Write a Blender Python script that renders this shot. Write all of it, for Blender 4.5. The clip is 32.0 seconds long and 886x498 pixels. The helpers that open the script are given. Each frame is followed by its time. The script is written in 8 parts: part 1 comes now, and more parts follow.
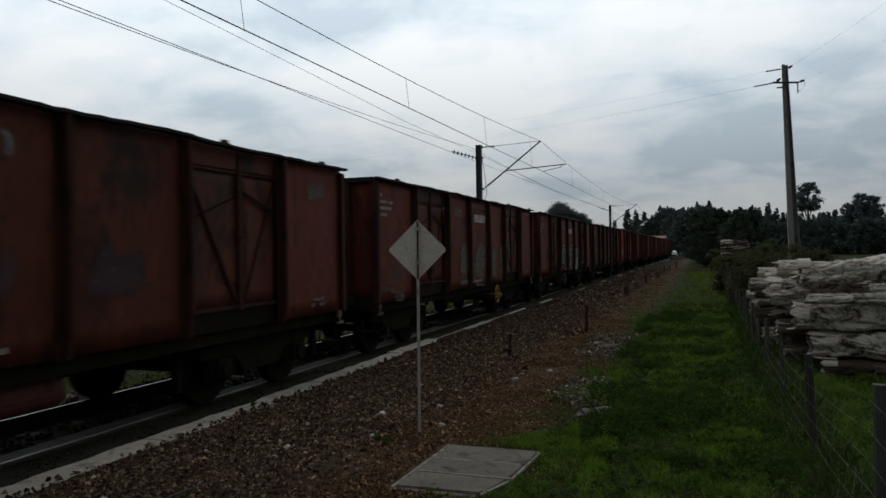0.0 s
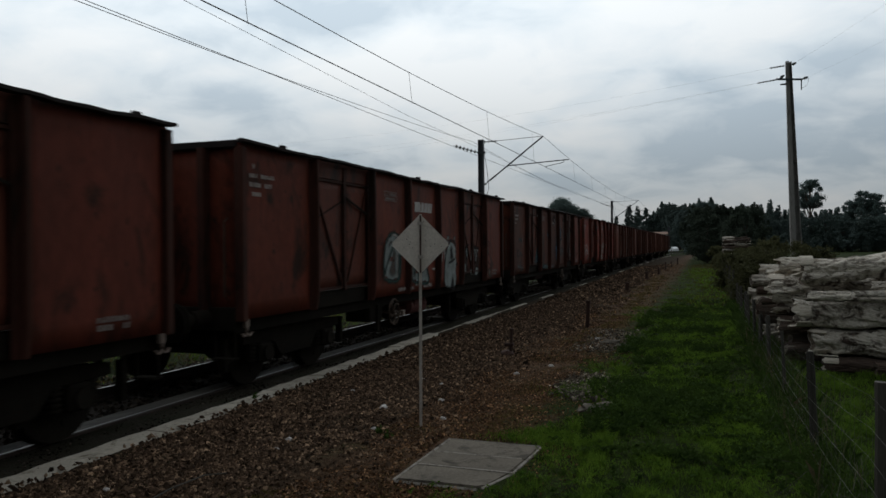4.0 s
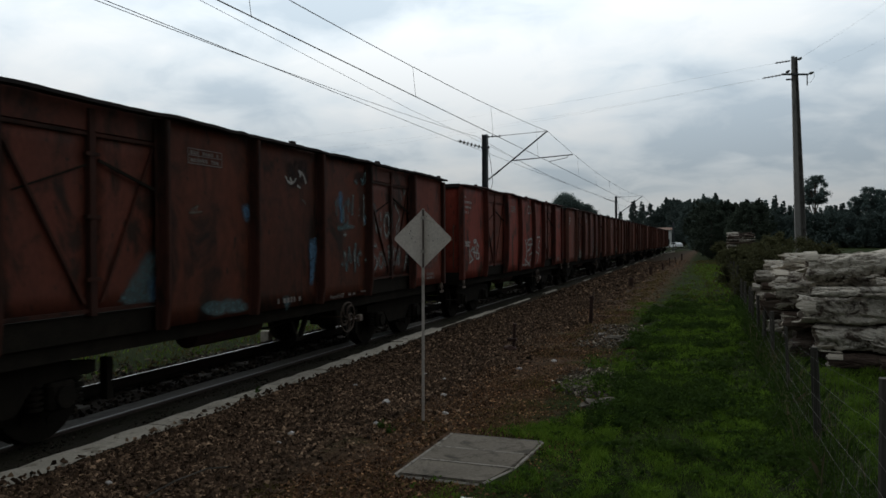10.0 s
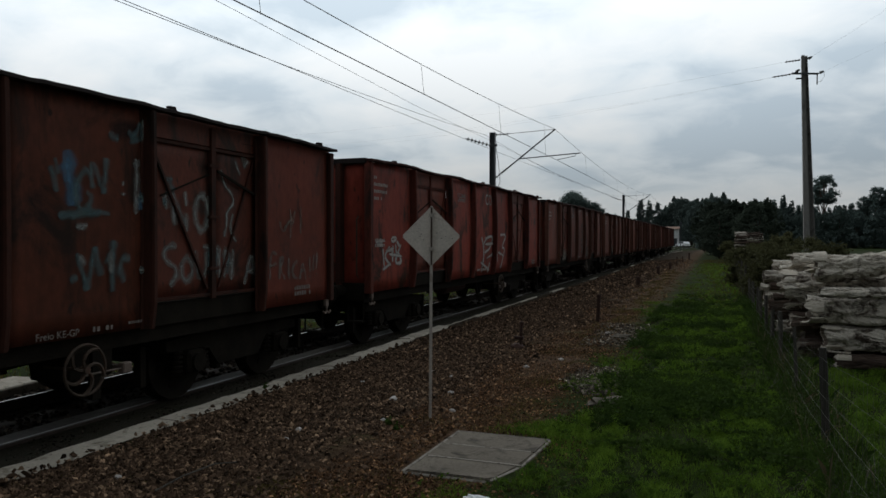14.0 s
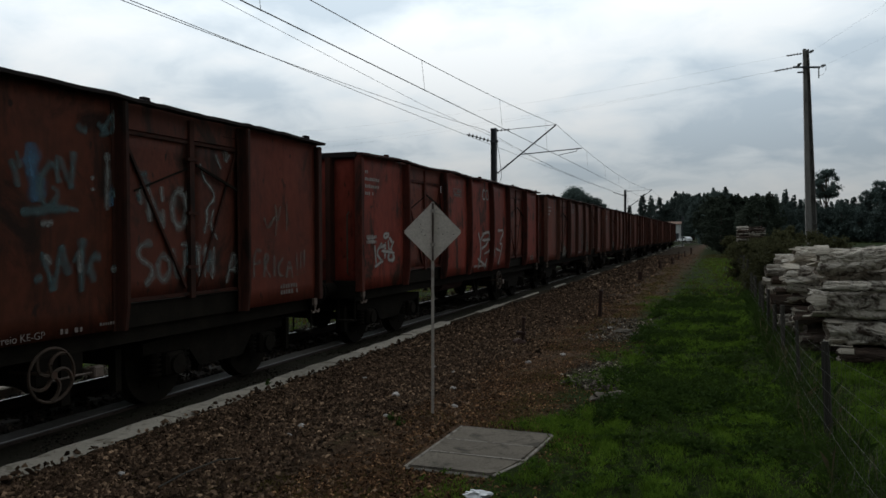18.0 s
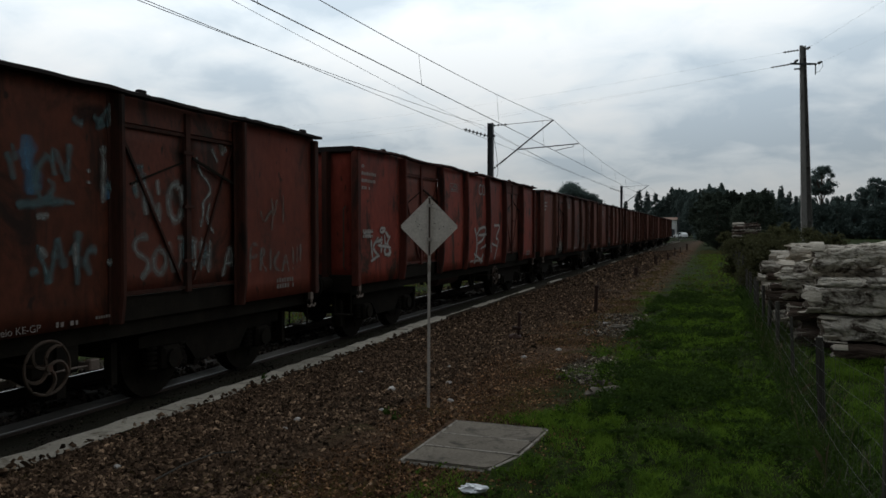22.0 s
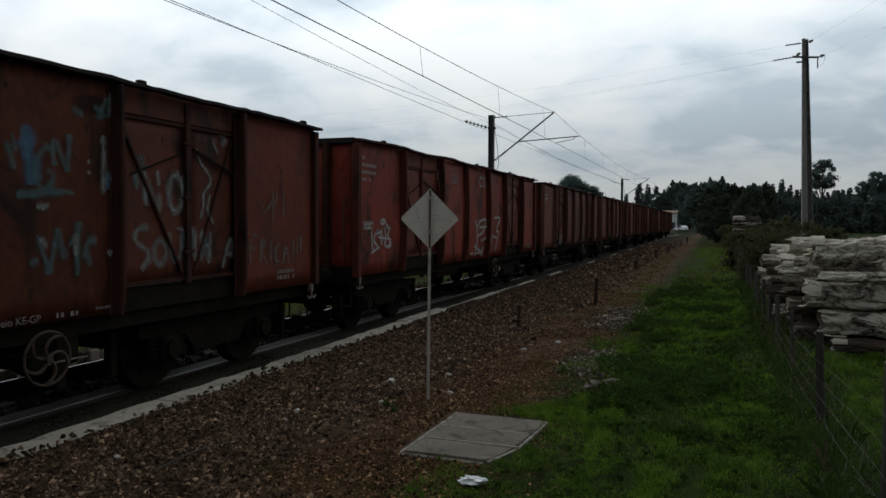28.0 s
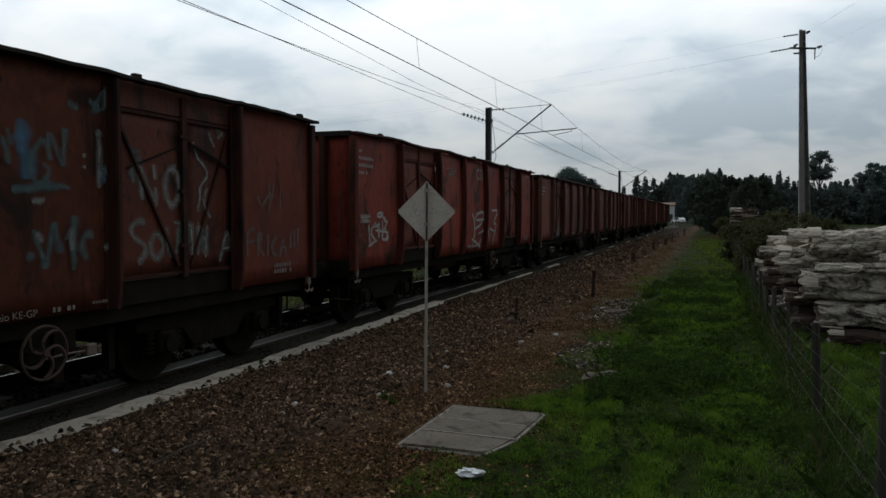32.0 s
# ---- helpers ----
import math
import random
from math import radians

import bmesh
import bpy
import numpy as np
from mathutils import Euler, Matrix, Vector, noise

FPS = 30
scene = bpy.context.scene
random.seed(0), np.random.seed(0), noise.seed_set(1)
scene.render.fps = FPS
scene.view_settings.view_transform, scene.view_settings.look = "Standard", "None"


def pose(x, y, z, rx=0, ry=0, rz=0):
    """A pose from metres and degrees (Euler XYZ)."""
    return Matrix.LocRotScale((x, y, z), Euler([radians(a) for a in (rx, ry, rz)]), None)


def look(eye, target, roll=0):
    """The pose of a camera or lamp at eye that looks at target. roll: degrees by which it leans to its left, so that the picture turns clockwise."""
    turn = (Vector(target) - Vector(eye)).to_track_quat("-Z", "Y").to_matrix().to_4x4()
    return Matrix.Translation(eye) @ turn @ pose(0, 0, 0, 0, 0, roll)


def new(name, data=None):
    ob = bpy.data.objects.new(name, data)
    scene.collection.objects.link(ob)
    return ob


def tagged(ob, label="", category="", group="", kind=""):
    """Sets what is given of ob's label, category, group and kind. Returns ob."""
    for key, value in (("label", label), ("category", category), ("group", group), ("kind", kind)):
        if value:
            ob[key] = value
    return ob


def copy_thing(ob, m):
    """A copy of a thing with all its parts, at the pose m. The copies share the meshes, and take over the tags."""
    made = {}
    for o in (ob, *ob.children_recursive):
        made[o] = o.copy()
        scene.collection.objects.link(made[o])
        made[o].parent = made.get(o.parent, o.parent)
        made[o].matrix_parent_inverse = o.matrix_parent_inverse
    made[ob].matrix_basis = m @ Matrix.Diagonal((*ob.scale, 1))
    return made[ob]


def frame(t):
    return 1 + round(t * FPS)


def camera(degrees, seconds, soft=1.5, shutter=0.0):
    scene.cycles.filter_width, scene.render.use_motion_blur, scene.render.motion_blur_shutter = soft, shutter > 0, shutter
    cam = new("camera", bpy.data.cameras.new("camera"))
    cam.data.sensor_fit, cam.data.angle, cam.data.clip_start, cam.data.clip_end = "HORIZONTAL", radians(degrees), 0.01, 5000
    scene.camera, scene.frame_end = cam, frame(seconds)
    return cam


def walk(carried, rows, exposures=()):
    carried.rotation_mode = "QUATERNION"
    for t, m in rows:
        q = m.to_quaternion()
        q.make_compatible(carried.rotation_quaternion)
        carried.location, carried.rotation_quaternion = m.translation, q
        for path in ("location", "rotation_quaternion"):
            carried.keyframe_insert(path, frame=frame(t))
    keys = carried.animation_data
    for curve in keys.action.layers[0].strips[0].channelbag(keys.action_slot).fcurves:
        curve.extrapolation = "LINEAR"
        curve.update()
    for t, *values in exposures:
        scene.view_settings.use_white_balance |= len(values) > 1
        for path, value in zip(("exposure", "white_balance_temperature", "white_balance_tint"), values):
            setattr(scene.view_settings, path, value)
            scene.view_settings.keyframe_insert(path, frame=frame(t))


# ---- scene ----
# ---- camera and its way ----
cam = camera(62.19, 32.0, soft=1.55, shutter=0.5)
walk(cam, [(t, pose(x, y, z, tilt, 0, turn) @ pose(0, 0, 0, 0, 0, lean)) for t, x, y, z, tilt, turn, lean in (
    (0, 0.016, 0.007, 1.611, 90.19, 19.43, -0.93), (0.5, 0.015, 0.015, 1.607, 90.14, 19.41, -0.87), (1, 0.011, 0.012, 1.611, 90.10, 19.45, -0.78),
    (1.5, 0.014, 0.009, 1.612, 90.17, 19.46, -0.91), (2, 0.009, 0.008, 1.608, 90.34, 19.56, -0.91), (2.5, 0.010, 0.005, 1.610, 90.11, 19.54, -0.75),
    (3, 0.005, 0.009, 1.609, 89.94, 19.65, -0.51), (3.5, 0.004, -0.003, 1.611, 89.82, 19.58, -0.48), (5.5, 0.014, -0.001, 1.607, 89.60, 19.42, -0.52),
    (6, 0.007, 0.014, 1.608, 89.29, 19.16, -0.21), (6.5, 0.011, -0.001, 1.603, 89.39, 19.10, -0.19), (7, 0.008, 0.007, 1.610, 89.42, 19.13, -0.23),
    (7.5, 0.009, 0.002, 1.606, 89.48, 19.13, -0.30), (8, 0.010, 0.005, 1.606, 89.40, 19.29, -0.39), (8.5, 0.005, 0.015, 1.603, 89.43, 19.35, -0.50),
    (9, 0.009, 0.011, 1.609, 89.36, 19.56, -0.35), (9.5, 0.006, 0.013, 1.601, 89.49, 19.73, -0.38), (10, 0.009, 0.016, 1.606, 89.38, 19.83, -0.33),
    (10.5, 0.006, 0.011, 1.605, 89.29, 19.88, -0.29), (11, 0.002, 0.005, 1.608, 89.30, 19.92, -0.20), (11.5, 0.009, 0.003, 1.606, 89.41, 20.01, -0.27),
    (12, 0.002, 0.008, 1.606, 89.38, 20.13, -0.19), (12.5, -0.002, 0.006, 1.603, 89.35, 20.21, -0.01), (13, -0.002, 0.005, 1.602, 89.34, 20.40, 0.05),
    (13.5, -0.001, -0.008, 1.610, 89.19, 20.47, 0.08), (14, -0.001, 0.003, 1.606, 89.20, 20.35, 0.04), (14.5, -0.000, 0.002, 1.604, 89.23, 20.35, -0.05),
    (16.5, -0.000, 0.012, 1.601, 88.96, 20.42, -0.01), (17, 0.004, 0.006, 1.601, 88.82, 20.52, -0.05), (17.5, 0.003, 0.011, 1.604, 88.78, 20.46, -0.10),
    (18, 0.001, 0.006, 1.600, 88.91, 20.49, -0.28), (18.5, 0.006, 0.012, 1.603, 88.73, 20.48, -0.34), (19, 0.005, 0.012, 1.602, 88.70, 20.37, -0.30),
    (19.5, -0.001, 0.010, 1.602, 88.62, 20.29, -0.32), (20, -0.001, 0.009, 1.600, 88.43, 20.35, -0.15), (20.5, 0.003, 0.005, 1.601, 88.55, 20.15, 0.00),
    (21, -0.002, 0.003, 1.603, 88.61, 20.18, 0.13), (21.5, -0.003, 0.011, 1.605, 88.61, 20.13, 0.09), (22, 0.000, -0.000, 1.600, 88.50, 20.19, -0.00),
    (22.5, -0.000, 0.005, 1.600, 88.36, 20.19, -0.01), (23, -0.001, 0.007, 1.598, 88.37, 20.13, 0.04), (23.5, 0.003, 0.004, 1.602, 88.29, 20.08, -0.00),
    (24, -0.001, 0.008, 1.600, 88.23, 19.99, 0.16), (24.5, -0.003, 0.005, 1.598, 88.12, 19.99, 0.20), (25, -0.003, 0.010, 1.597, 88.14, 20.07, 0.21),
    (25.5, -0.001, 0.007, 1.602, 88.09, 20.18, 0.25), (27.5, -0.005, 0.007, 1.602, 87.85, 20.18, 0.43), (28, -0.004, 0.005, 1.603, 87.87, 20.20, 0.28),
    (28.5, -0.008, 0.010, 1.599, 87.91, 20.19, 0.25), (29, -0.003, 0.009, 1.600, 87.96, 20.19, 0.18), (29.5, 0.002, 0.007, 1.594, 87.96, 20.17, 0.09),
    (30, 0.000, 0.017, 1.599, 87.71, 20.10, 0.12), (30.5, 0.002, 0.009, 1.596, 87.44, 20.07, 0.09), (31, -0.000, 0.012, 1.595, 87.25, 20.09, 0.09),
    (31.5, -0.001, 0.019, 1.597, 87.27, 20.12, 0.02), (32, 0.001, 0.010, 1.602, 87.32, 20.02, 0.05),)], ((0, -0.11), (3.2, -0.11), (6, -0.10), (7, 0.0), (10, 0.0), (11, -0.08), (12, -0.06), (13, 0.0), (19, 0.02), (25, 0.05), (32, 0.06)))

# ---- sky, sun, exposure ----
RAIL_Z = -0.31          # top of the rails
TRACK_X = -7.0          # middle of the track
scene.view_settings.exposure = 0.0


def make_world():
    world = bpy.data.worlds.new("overcast_sky")
    scene.world = world
    world.use_nodes = True
    nt = world.node_tree
    nt.nodes.clear()
    n, ln = nt.nodes.new, nt.links.new
    out = n("ShaderNodeOutputWorld")
    bg = n("ShaderNodeBackground")
    ln(bg.outputs[0], out.inputs[0])
    sky = n("ShaderNodeTexSky")
    sky.sky_type = "NISHITA"
    sky.sun_disc = False
    sky.sun_elevation = radians(32)
    sky.sun_rotation = radians(-28)
    dim = n("ShaderNodeMix")
    dim.data_type, dim.blend_type = "RGBA", "MULTIPLY"
    dim.inputs[0].default_value = 1.0
    ln(sky.outputs[0], dim.inputs[6])
    dim.inputs[7].default_value = (0.1, 0.1, 0.1, 1)
    co = n("ShaderNodeTexCoord")
    sep = n("ShaderNodeSeparateXYZ")
    ln(co.outputs["Generated"], sep.inputs[0])
    # the cloud layer is a plane overhead: direction divided by height
    up = n("ShaderNodeMath"); up.operation = "MAXIMUM"; up.inputs[1].default_value = 0.0
    ln(sep.outputs[2], up.inputs[0])
    lift = n("ShaderNodeMath"); lift.operation = "ADD"; lift.inputs[1].default_value = 0.30
    ln(up.outputs[0], lift.inputs[0])
    div = n("ShaderNodeVectorMath"); div.operation = "DIVIDE"
    comb = n("ShaderNodeCombineXYZ")
    for i in range(3):
        ln(lift.outputs[0], comb.inputs[i])
    ln(co.outputs["Generated"], div.inputs[0])
    ln(comb.outputs[0], div.inputs[1])

    def clouds(scale, detail, rough, warp, offset):
        m = n("ShaderNodeMapping")
        m.inputs[1].default_value = offset
        m.inputs[3].default_value = (1.0, 1.15, 0.0)
        m.inputs[2].default_value = (0, 0, radians(-35))
        ln(div.outputs[0], m.inputs[0])
        t = n("ShaderNodeTexNoise")
        t.inputs["Scale"].default_value = scale
        t.inputs["Detail"].default_value = detail
        t.inputs["Roughness"].default_value = rough
        t.inputs["Distortion"].default_value = warp
        ln(m.outputs[0], t.inputs["Vector"])
        return t.outputs[0]
    big = clouds(1.5, 3.5, 0.45, 0.35, (4.1, 2.3, 0))
    small = clouds(4.5, 5.0, 0.55, 0.4, (9.0, 1.0, 0))
    mix = n("ShaderNodeMath"); mix.operation = "MULTIPLY_ADD"
    mix.inputs[1].default_value = 0.52
    ln(small, mix.inputs[0])
    ln(big, mix.inputs[2])
    ramp = n("ShaderNodeValToRGB")
    e = ramp.color_ramp
    e.elements[0].position, e.elements[0].color = 0.585, (0.535, 0.635, 0.72, 1)
    e.elements[1].position, e.elements[1].color = 0.885, (0.865, 0.910, 0.935, 1)
    mid = e.elements.new(0.73); mid.color = (0.735, 0.815, 0.872, 1)
    ln(mix.outputs[0], ramp.inputs[0])
    # thick cloud greys towards the horizon
    hz = n("ShaderNodeMapRange")
    hz.interpolation_type = "SMOOTHSTEP"
    hz.inputs[1].default_value, hz.inputs[2].default_value = -0.02, 0.36
    hz.inputs[3].default_value, hz.inputs[4].default_value = 0.385, 1.03
    ln(sep.outputs[2], hz.inputs[0])
    # brighter towards the hidden sun, duller behind
    dot = n("ShaderNodeVectorMath"); dot.operation = "DOT_PRODUCT"
    ln(co.outputs["Generated"], dot.inputs[0])
    dot.inputs[1].default_value = Vector((-0.62, 0.72, 0.30)).normalized()
    side = n("ShaderNodeMapRange")
    side.interpolation_type = "SMOOTHSTEP"
    side.inputs[1].default_value, side.inputs[2].default_value = -0.9, 1.0
    side.inputs[3].default_value, side.inputs[4].default_value = 0.16, 1.22
    ln(dot.outputs["Value"], side.inputs[0])
    f = n("ShaderNodeMath"); f.operation = "MULTIPLY"
    ln(hz.outputs[0], f.inputs[0]); ln(side.outputs[0], f.inputs[1])
    grey = n("ShaderNodeVectorMath"); grey.operation = "SCALE"
    ln(ramp.outputs[0], grey.inputs[0]); ln(f.outputs[0], grey.inputs["Scale"])
    cover = n("ShaderNodeMix")
    cover.data_type = "RGBA"
    cover.inputs[0].default_value = 0.97
    ln(dim.outputs[2], cover.inputs[6]); ln(grey.outputs[0], cover.inputs[7])
    ln(cover.outputs[2], bg.inputs[0])
    bg.inputs[1].default_value = 1.0


make_world()
sun_data = bpy.data.lights.new("sun", "SUN")
sun_data.energy, sun_data.angle, sun_data.color = 0.5, radians(25), (1.0, 0.97, 0.92)
sun = new("sun", sun_data)
sun.matrix_world = look((-14, 26, 20), (0, 0, 0))


# ---- materials ----
def surface(name, a, b, rough=0.8, metal=0.0, scale=3.0, fine=40.0, bump=0.3, dist=0.01, stain=None, stain_at=0.58,
            stretch=(1, 1, 1), vary=0.15, spec=0.3, dots=None, streak=None):
    """Two tones of one surface at two scales, stains, grain relief, and a little difference from piece to piece."""
    m = bpy.data.materials.new(name)
    m.use_nodes = True
    nt = m.node_tree
    n, ln = nt.nodes.new, nt.links.new
    bsdf = nt.nodes["Principled BSDF"]
    bsdf.inputs["Roughness"].default_value = rough
    bsdf.inputs["Metallic"].default_value = metal
    bsdf.inputs["Specular IOR Level"].default_value = spec
    co = n("ShaderNodeTexCoord")
    info = n("ShaderNodeObjectInfo")
    shift = n("ShaderNodeVectorMath"); shift.operation = "MULTIPLY_ADD"
    ln(info.outputs["Random"], shift.inputs[0])
    shift.inputs[1].default_value = (37, 91, 53)
    ln(co.outputs["Object"], shift.inputs[2])
    mp = n("ShaderNodeMapping"); mp.inputs[3].default_value = stretch
    ln(shift.outputs[0], mp.inputs[0])

    def noise_tex(s, detail=6.0, r=0.6, d=0.0):
        t = n("ShaderNodeTexNoise")
        t.inputs["Scale"].default_value, t.inputs["Detail"].default_value = s, detail
        t.inputs["Roughness"].default_value, t.inputs["Distortion"].default_value = r, d
        ln(mp.outputs[0], t.inputs["Vector"])
        return t.outputs[0]
    big, small = noise_tex(scale), noise_tex(fine, 4.0)

    def mixed(fac, c0, c1, lo=0.35, hi=0.65):
        r = n("ShaderNodeMapRange")
        r.inputs[1].default_value, r.inputs[2].default_value = lo, hi
        ln(fac, r.inputs[0])
        x = n("ShaderNodeMix"); x.data_type = "RGBA"
        ln(r.outputs[0], x.inputs[0])
        for c, k in ((c0, 6), (c1, 7)):
            if isinstance(c, tuple):
                x.inputs[k].default_value = (*c, 1)
            else:
                ln(c, x.inputs[k])
        return x.outputs[2]
    col = mixed(big, a, b)
    dark = tuple(0.62 * v for v in a)
    lightc = tuple(min(1.0, 1.25 * v) for v in b)
    grain = mixed(small, dark, lightc, 0.25, 0.75)
    g = n("ShaderNodeMix"); g.data_type = "RGBA"; g.inputs[0].default_value = 0.4
    ln(col, g.inputs[6]); ln(grain, g.inputs[7])
    col = g.outputs[2]
    if stain:
        col = mixed(noise_tex(scale * 1.7, 8.0, 0.68, 0.6), col, stain, stain_at, stain_at + 0.12)
    if dots:
        col = mixed(noise_tex(fine * 0.6, 2.0), col, dots, 0.66, 0.72)
    if streak:
        # dirt washed down in thin lines
        run = n("ShaderNodeMapping"); run.inputs[3].default_value = (3.0, 3.0, 0.16)
        ln(shift.outputs[0], run.inputs[0])
        t = n("ShaderNodeTexNoise")
        t.inputs["Scale"].default_value, t.inputs["Detail"].default_value, t.inputs["Roughness"].default_value = 3.2, 7.0, 0.7
        ln(run.outputs[0], t.inputs["Vector"])
        col = mixed(t.outputs[0], col, streak, 0.56, 0.80)
    hv = n("ShaderNodeHueSaturation")
    vr = n("ShaderNodeMapRange")
    vr.inputs[3].default_value, vr.inputs[4].default_value = 1 - vary, 1 + vary
    ln(info.outputs["Random"], vr.inputs[0])
    ln(vr.outputs[0], hv.inputs["Value"]); ln(col, hv.inputs["Color"])
    ln(hv.outputs[0], bsdf.inputs["Base Color"])
    rr = n("ShaderNodeMapRange")
    rr.inputs[3].default_value, rr.inputs[4].default_value = max(0.05, rough - 0.15), min(1.0, rough + 0.12)
    ln(big, rr.inputs[0]); ln(rr.outputs[0], bsdf.inputs["Roughness"])
    if bump:
        bp = n("ShaderNodeBump")
        bp.inputs["Strength"].default_value, bp.inputs["Distance"].default_value = bump, dist
        ad = n("ShaderNodeMath"); ad.operation = "MULTIPLY_ADD"; ad.inputs[1].default_value = 0.5
        ln(small, ad.inputs[0]); ln(big, ad.inputs[2])
        ln(ad.outputs[0], bp.inputs["Height"]); ln(bp.outputs[0], bsdf.inputs["Normal"])
    return m


RED = surface("oxide_red_paint", (0.152, 0.0290, 0.0182), (0.262, 0.0480, 0.0305), 0.62, 0, 1.3, 10, 0.3, 0.008,
              (0.040, 0.018, 0.011), 0.52, (1, 1, 0.5), 0.10, 0.12, (0.060, 0.024, 0.015), streak=(0.050, 0.020, 0.013))
# Near wagons' reds: own brown tones, darkened partly for weaker light there.
RED_DIM = surface("dimmed_brown_red_paint", (0.065, 0.0208, 0.0112), (0.138, 0.0375, 0.0200), 0.68, 0, 1.1, 10, 0.3, 0.008,
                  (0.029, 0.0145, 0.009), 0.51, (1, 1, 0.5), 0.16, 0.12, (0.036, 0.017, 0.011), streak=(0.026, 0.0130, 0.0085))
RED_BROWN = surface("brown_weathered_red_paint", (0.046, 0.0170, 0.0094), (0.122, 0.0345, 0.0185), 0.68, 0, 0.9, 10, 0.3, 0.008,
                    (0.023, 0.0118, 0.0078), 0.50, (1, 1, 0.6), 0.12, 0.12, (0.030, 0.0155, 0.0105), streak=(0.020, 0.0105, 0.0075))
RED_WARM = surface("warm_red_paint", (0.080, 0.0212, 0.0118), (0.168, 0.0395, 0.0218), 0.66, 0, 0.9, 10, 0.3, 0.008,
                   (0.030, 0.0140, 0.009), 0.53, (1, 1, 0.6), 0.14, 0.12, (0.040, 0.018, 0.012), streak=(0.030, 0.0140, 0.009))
RED_MID = surface("streaked_red_paint", (0.102, 0.027, 0.0150), (0.184, 0.0445, 0.0248), 0.65, 0, 1.3, 10, 0.3, 0.008,
                  (0.022, 0.011, 0.008), 0.52, (1, 1, 0.20), 0.25, 0.2, (0.036, 0.017, 0.011), streak=(0.016, 0.009, 0.007))
# Redder, brighter paint for one end panel on each side of the darker wagons.
RED_END = surface("redder_end_panel_paint", (0.092, 0.0245, 0.0145), (0.172, 0.0415, 0.0255), 0.66, 0, 1.1, 10, 0.3, 0.008,
                    (0.040, 0.0170, 0.011), 0.55, (1, 1, 0.5), 0.12, 0.12, (0.05, 0.020, 0.013))
# Near wagons' doors, dimmed in colour like their panels.
RED_DOOR_DIM = surface("dimmed_brown_door_paint", (0.068, 0.0215, 0.0130), (0.134, 0.0365, 0.0215), 0.7, 0, 1.3, 24, 0.3, 0.008,
                       (0.027, 0.013, 0.008), 0.50, (1, 1, 0.5), 0.16, 0.18, (0.03, 0.016, 0.011))
RED_DOOR = surface("worn_red_door_paint", (0.100, 0.030, 0.019), (0.19, 0.050, 0.031), 0.68, 0, 1.5, 24, 0.3, 0.008,
                   (0.030, 0.013, 0.008), 0.52, (1, 1, 0.6), 0.16, 0.18, (0.035, 0.018, 0.012))
# Dirty red taken darker to hold the shade on the posts' flanks.
POST = surface("dirty_shaded_post_paint", (0.0312, 0.0130, 0.0088), (0.0672, 0.0228, 0.0146), 0.8, 0, 2, 30, 0.2, 0.004,
               (0.018, 0.010, 0.007), 0.50, (1, 1, 0.3), 0.12, 0.15)
POST_RED = surface("dark_red_post_paint", (0.060, 0.0165, 0.0108), (0.120, 0.0300, 0.0195), 0.75, 0, 2, 30, 0.2, 0.004,
                   (0.022, 0.011, 0.008), 0.50, (1, 1, 0.3), 0.2, 0.15)
# Paler copy of the post paint: light caught by the far posts, as colour.
POST_PALE = surface("lit_pale_post_paint", (0.062, 0.0245, 0.0165), (0.128, 0.0560, 0.0395), 0.75, 0, 2, 30, 0.2, 0.004,
                    (0.030, 0.014, 0.010), 0.56, (1, 1, 0.3), 0.3, 0.15)
RIM_RED = surface("grimy_red_rim_steel", (0.030, 0.014, 0.011), (0.055, 0.022, 0.017), 0.85, 0, 4, 40, 0.3, 0.006, (0.02, 0.012, 0.010), 0.55, spec=0.12)
RIM = surface("grimy_black_rim_steel", (0.014, 0.011, 0.011), (0.028, 0.022, 0.020), 0.85, 0, 4, 40, 0.3, 0.006, (0.03, 0.016, 0.010), 0.6, spec=0.12)
UNDER = surface("grimy_underframe_steel", (0.0100, 0.0086, 0.0068), (0.0225, 0.0185, 0.0140), 0.95, 0.0, 4, 50, 0.3, 0.006, (0.016, 0.0085, 0.006), 0.62, spec=0.05)
TANK = surface("faded_red_tank_paint", (0.10, 0.028, 0.024), (0.16, 0.05, 0.04), 0.7, 0, 4, 40, 0.2, 0.004, (0.04, 0.02, 0.015), 0.58)
TANK_DARK = surface("grimy_red_tank_paint", (0.030, 0.012, 0.010), (0.055, 0.020, 0.016), 0.8, 0, 4, 40, 0.2, 0.004, (0.015, 0.009, 0.007), 0.55)
HAND = surface("worn_handwheel_paint", (0.034, 0.023, 0.015), (0.066, 0.044, 0.030), 0.8, 0, 6, 50, 0.2, 0.003, (0.08, 0.04, 0.025), 0.55)
YELLOW = surface("worn_yellow_paint", (0.24, 0.135, 0.025), (0.34, 0.20, 0.045), 0.75, 0, 6, 50, 0.2, 0.003, (0.15, 0.08, 0.03), 0.58)
HOOK = surface("bare_scuffed_steel", (0.13, 0.095, 0.075), (0.22, 0.17, 0.14), 0.6, 0.2, 8, 60, 0.2, 0.003)
WORN = (0.062, 0.019, 0.012)       # the red showing through thin spray paint


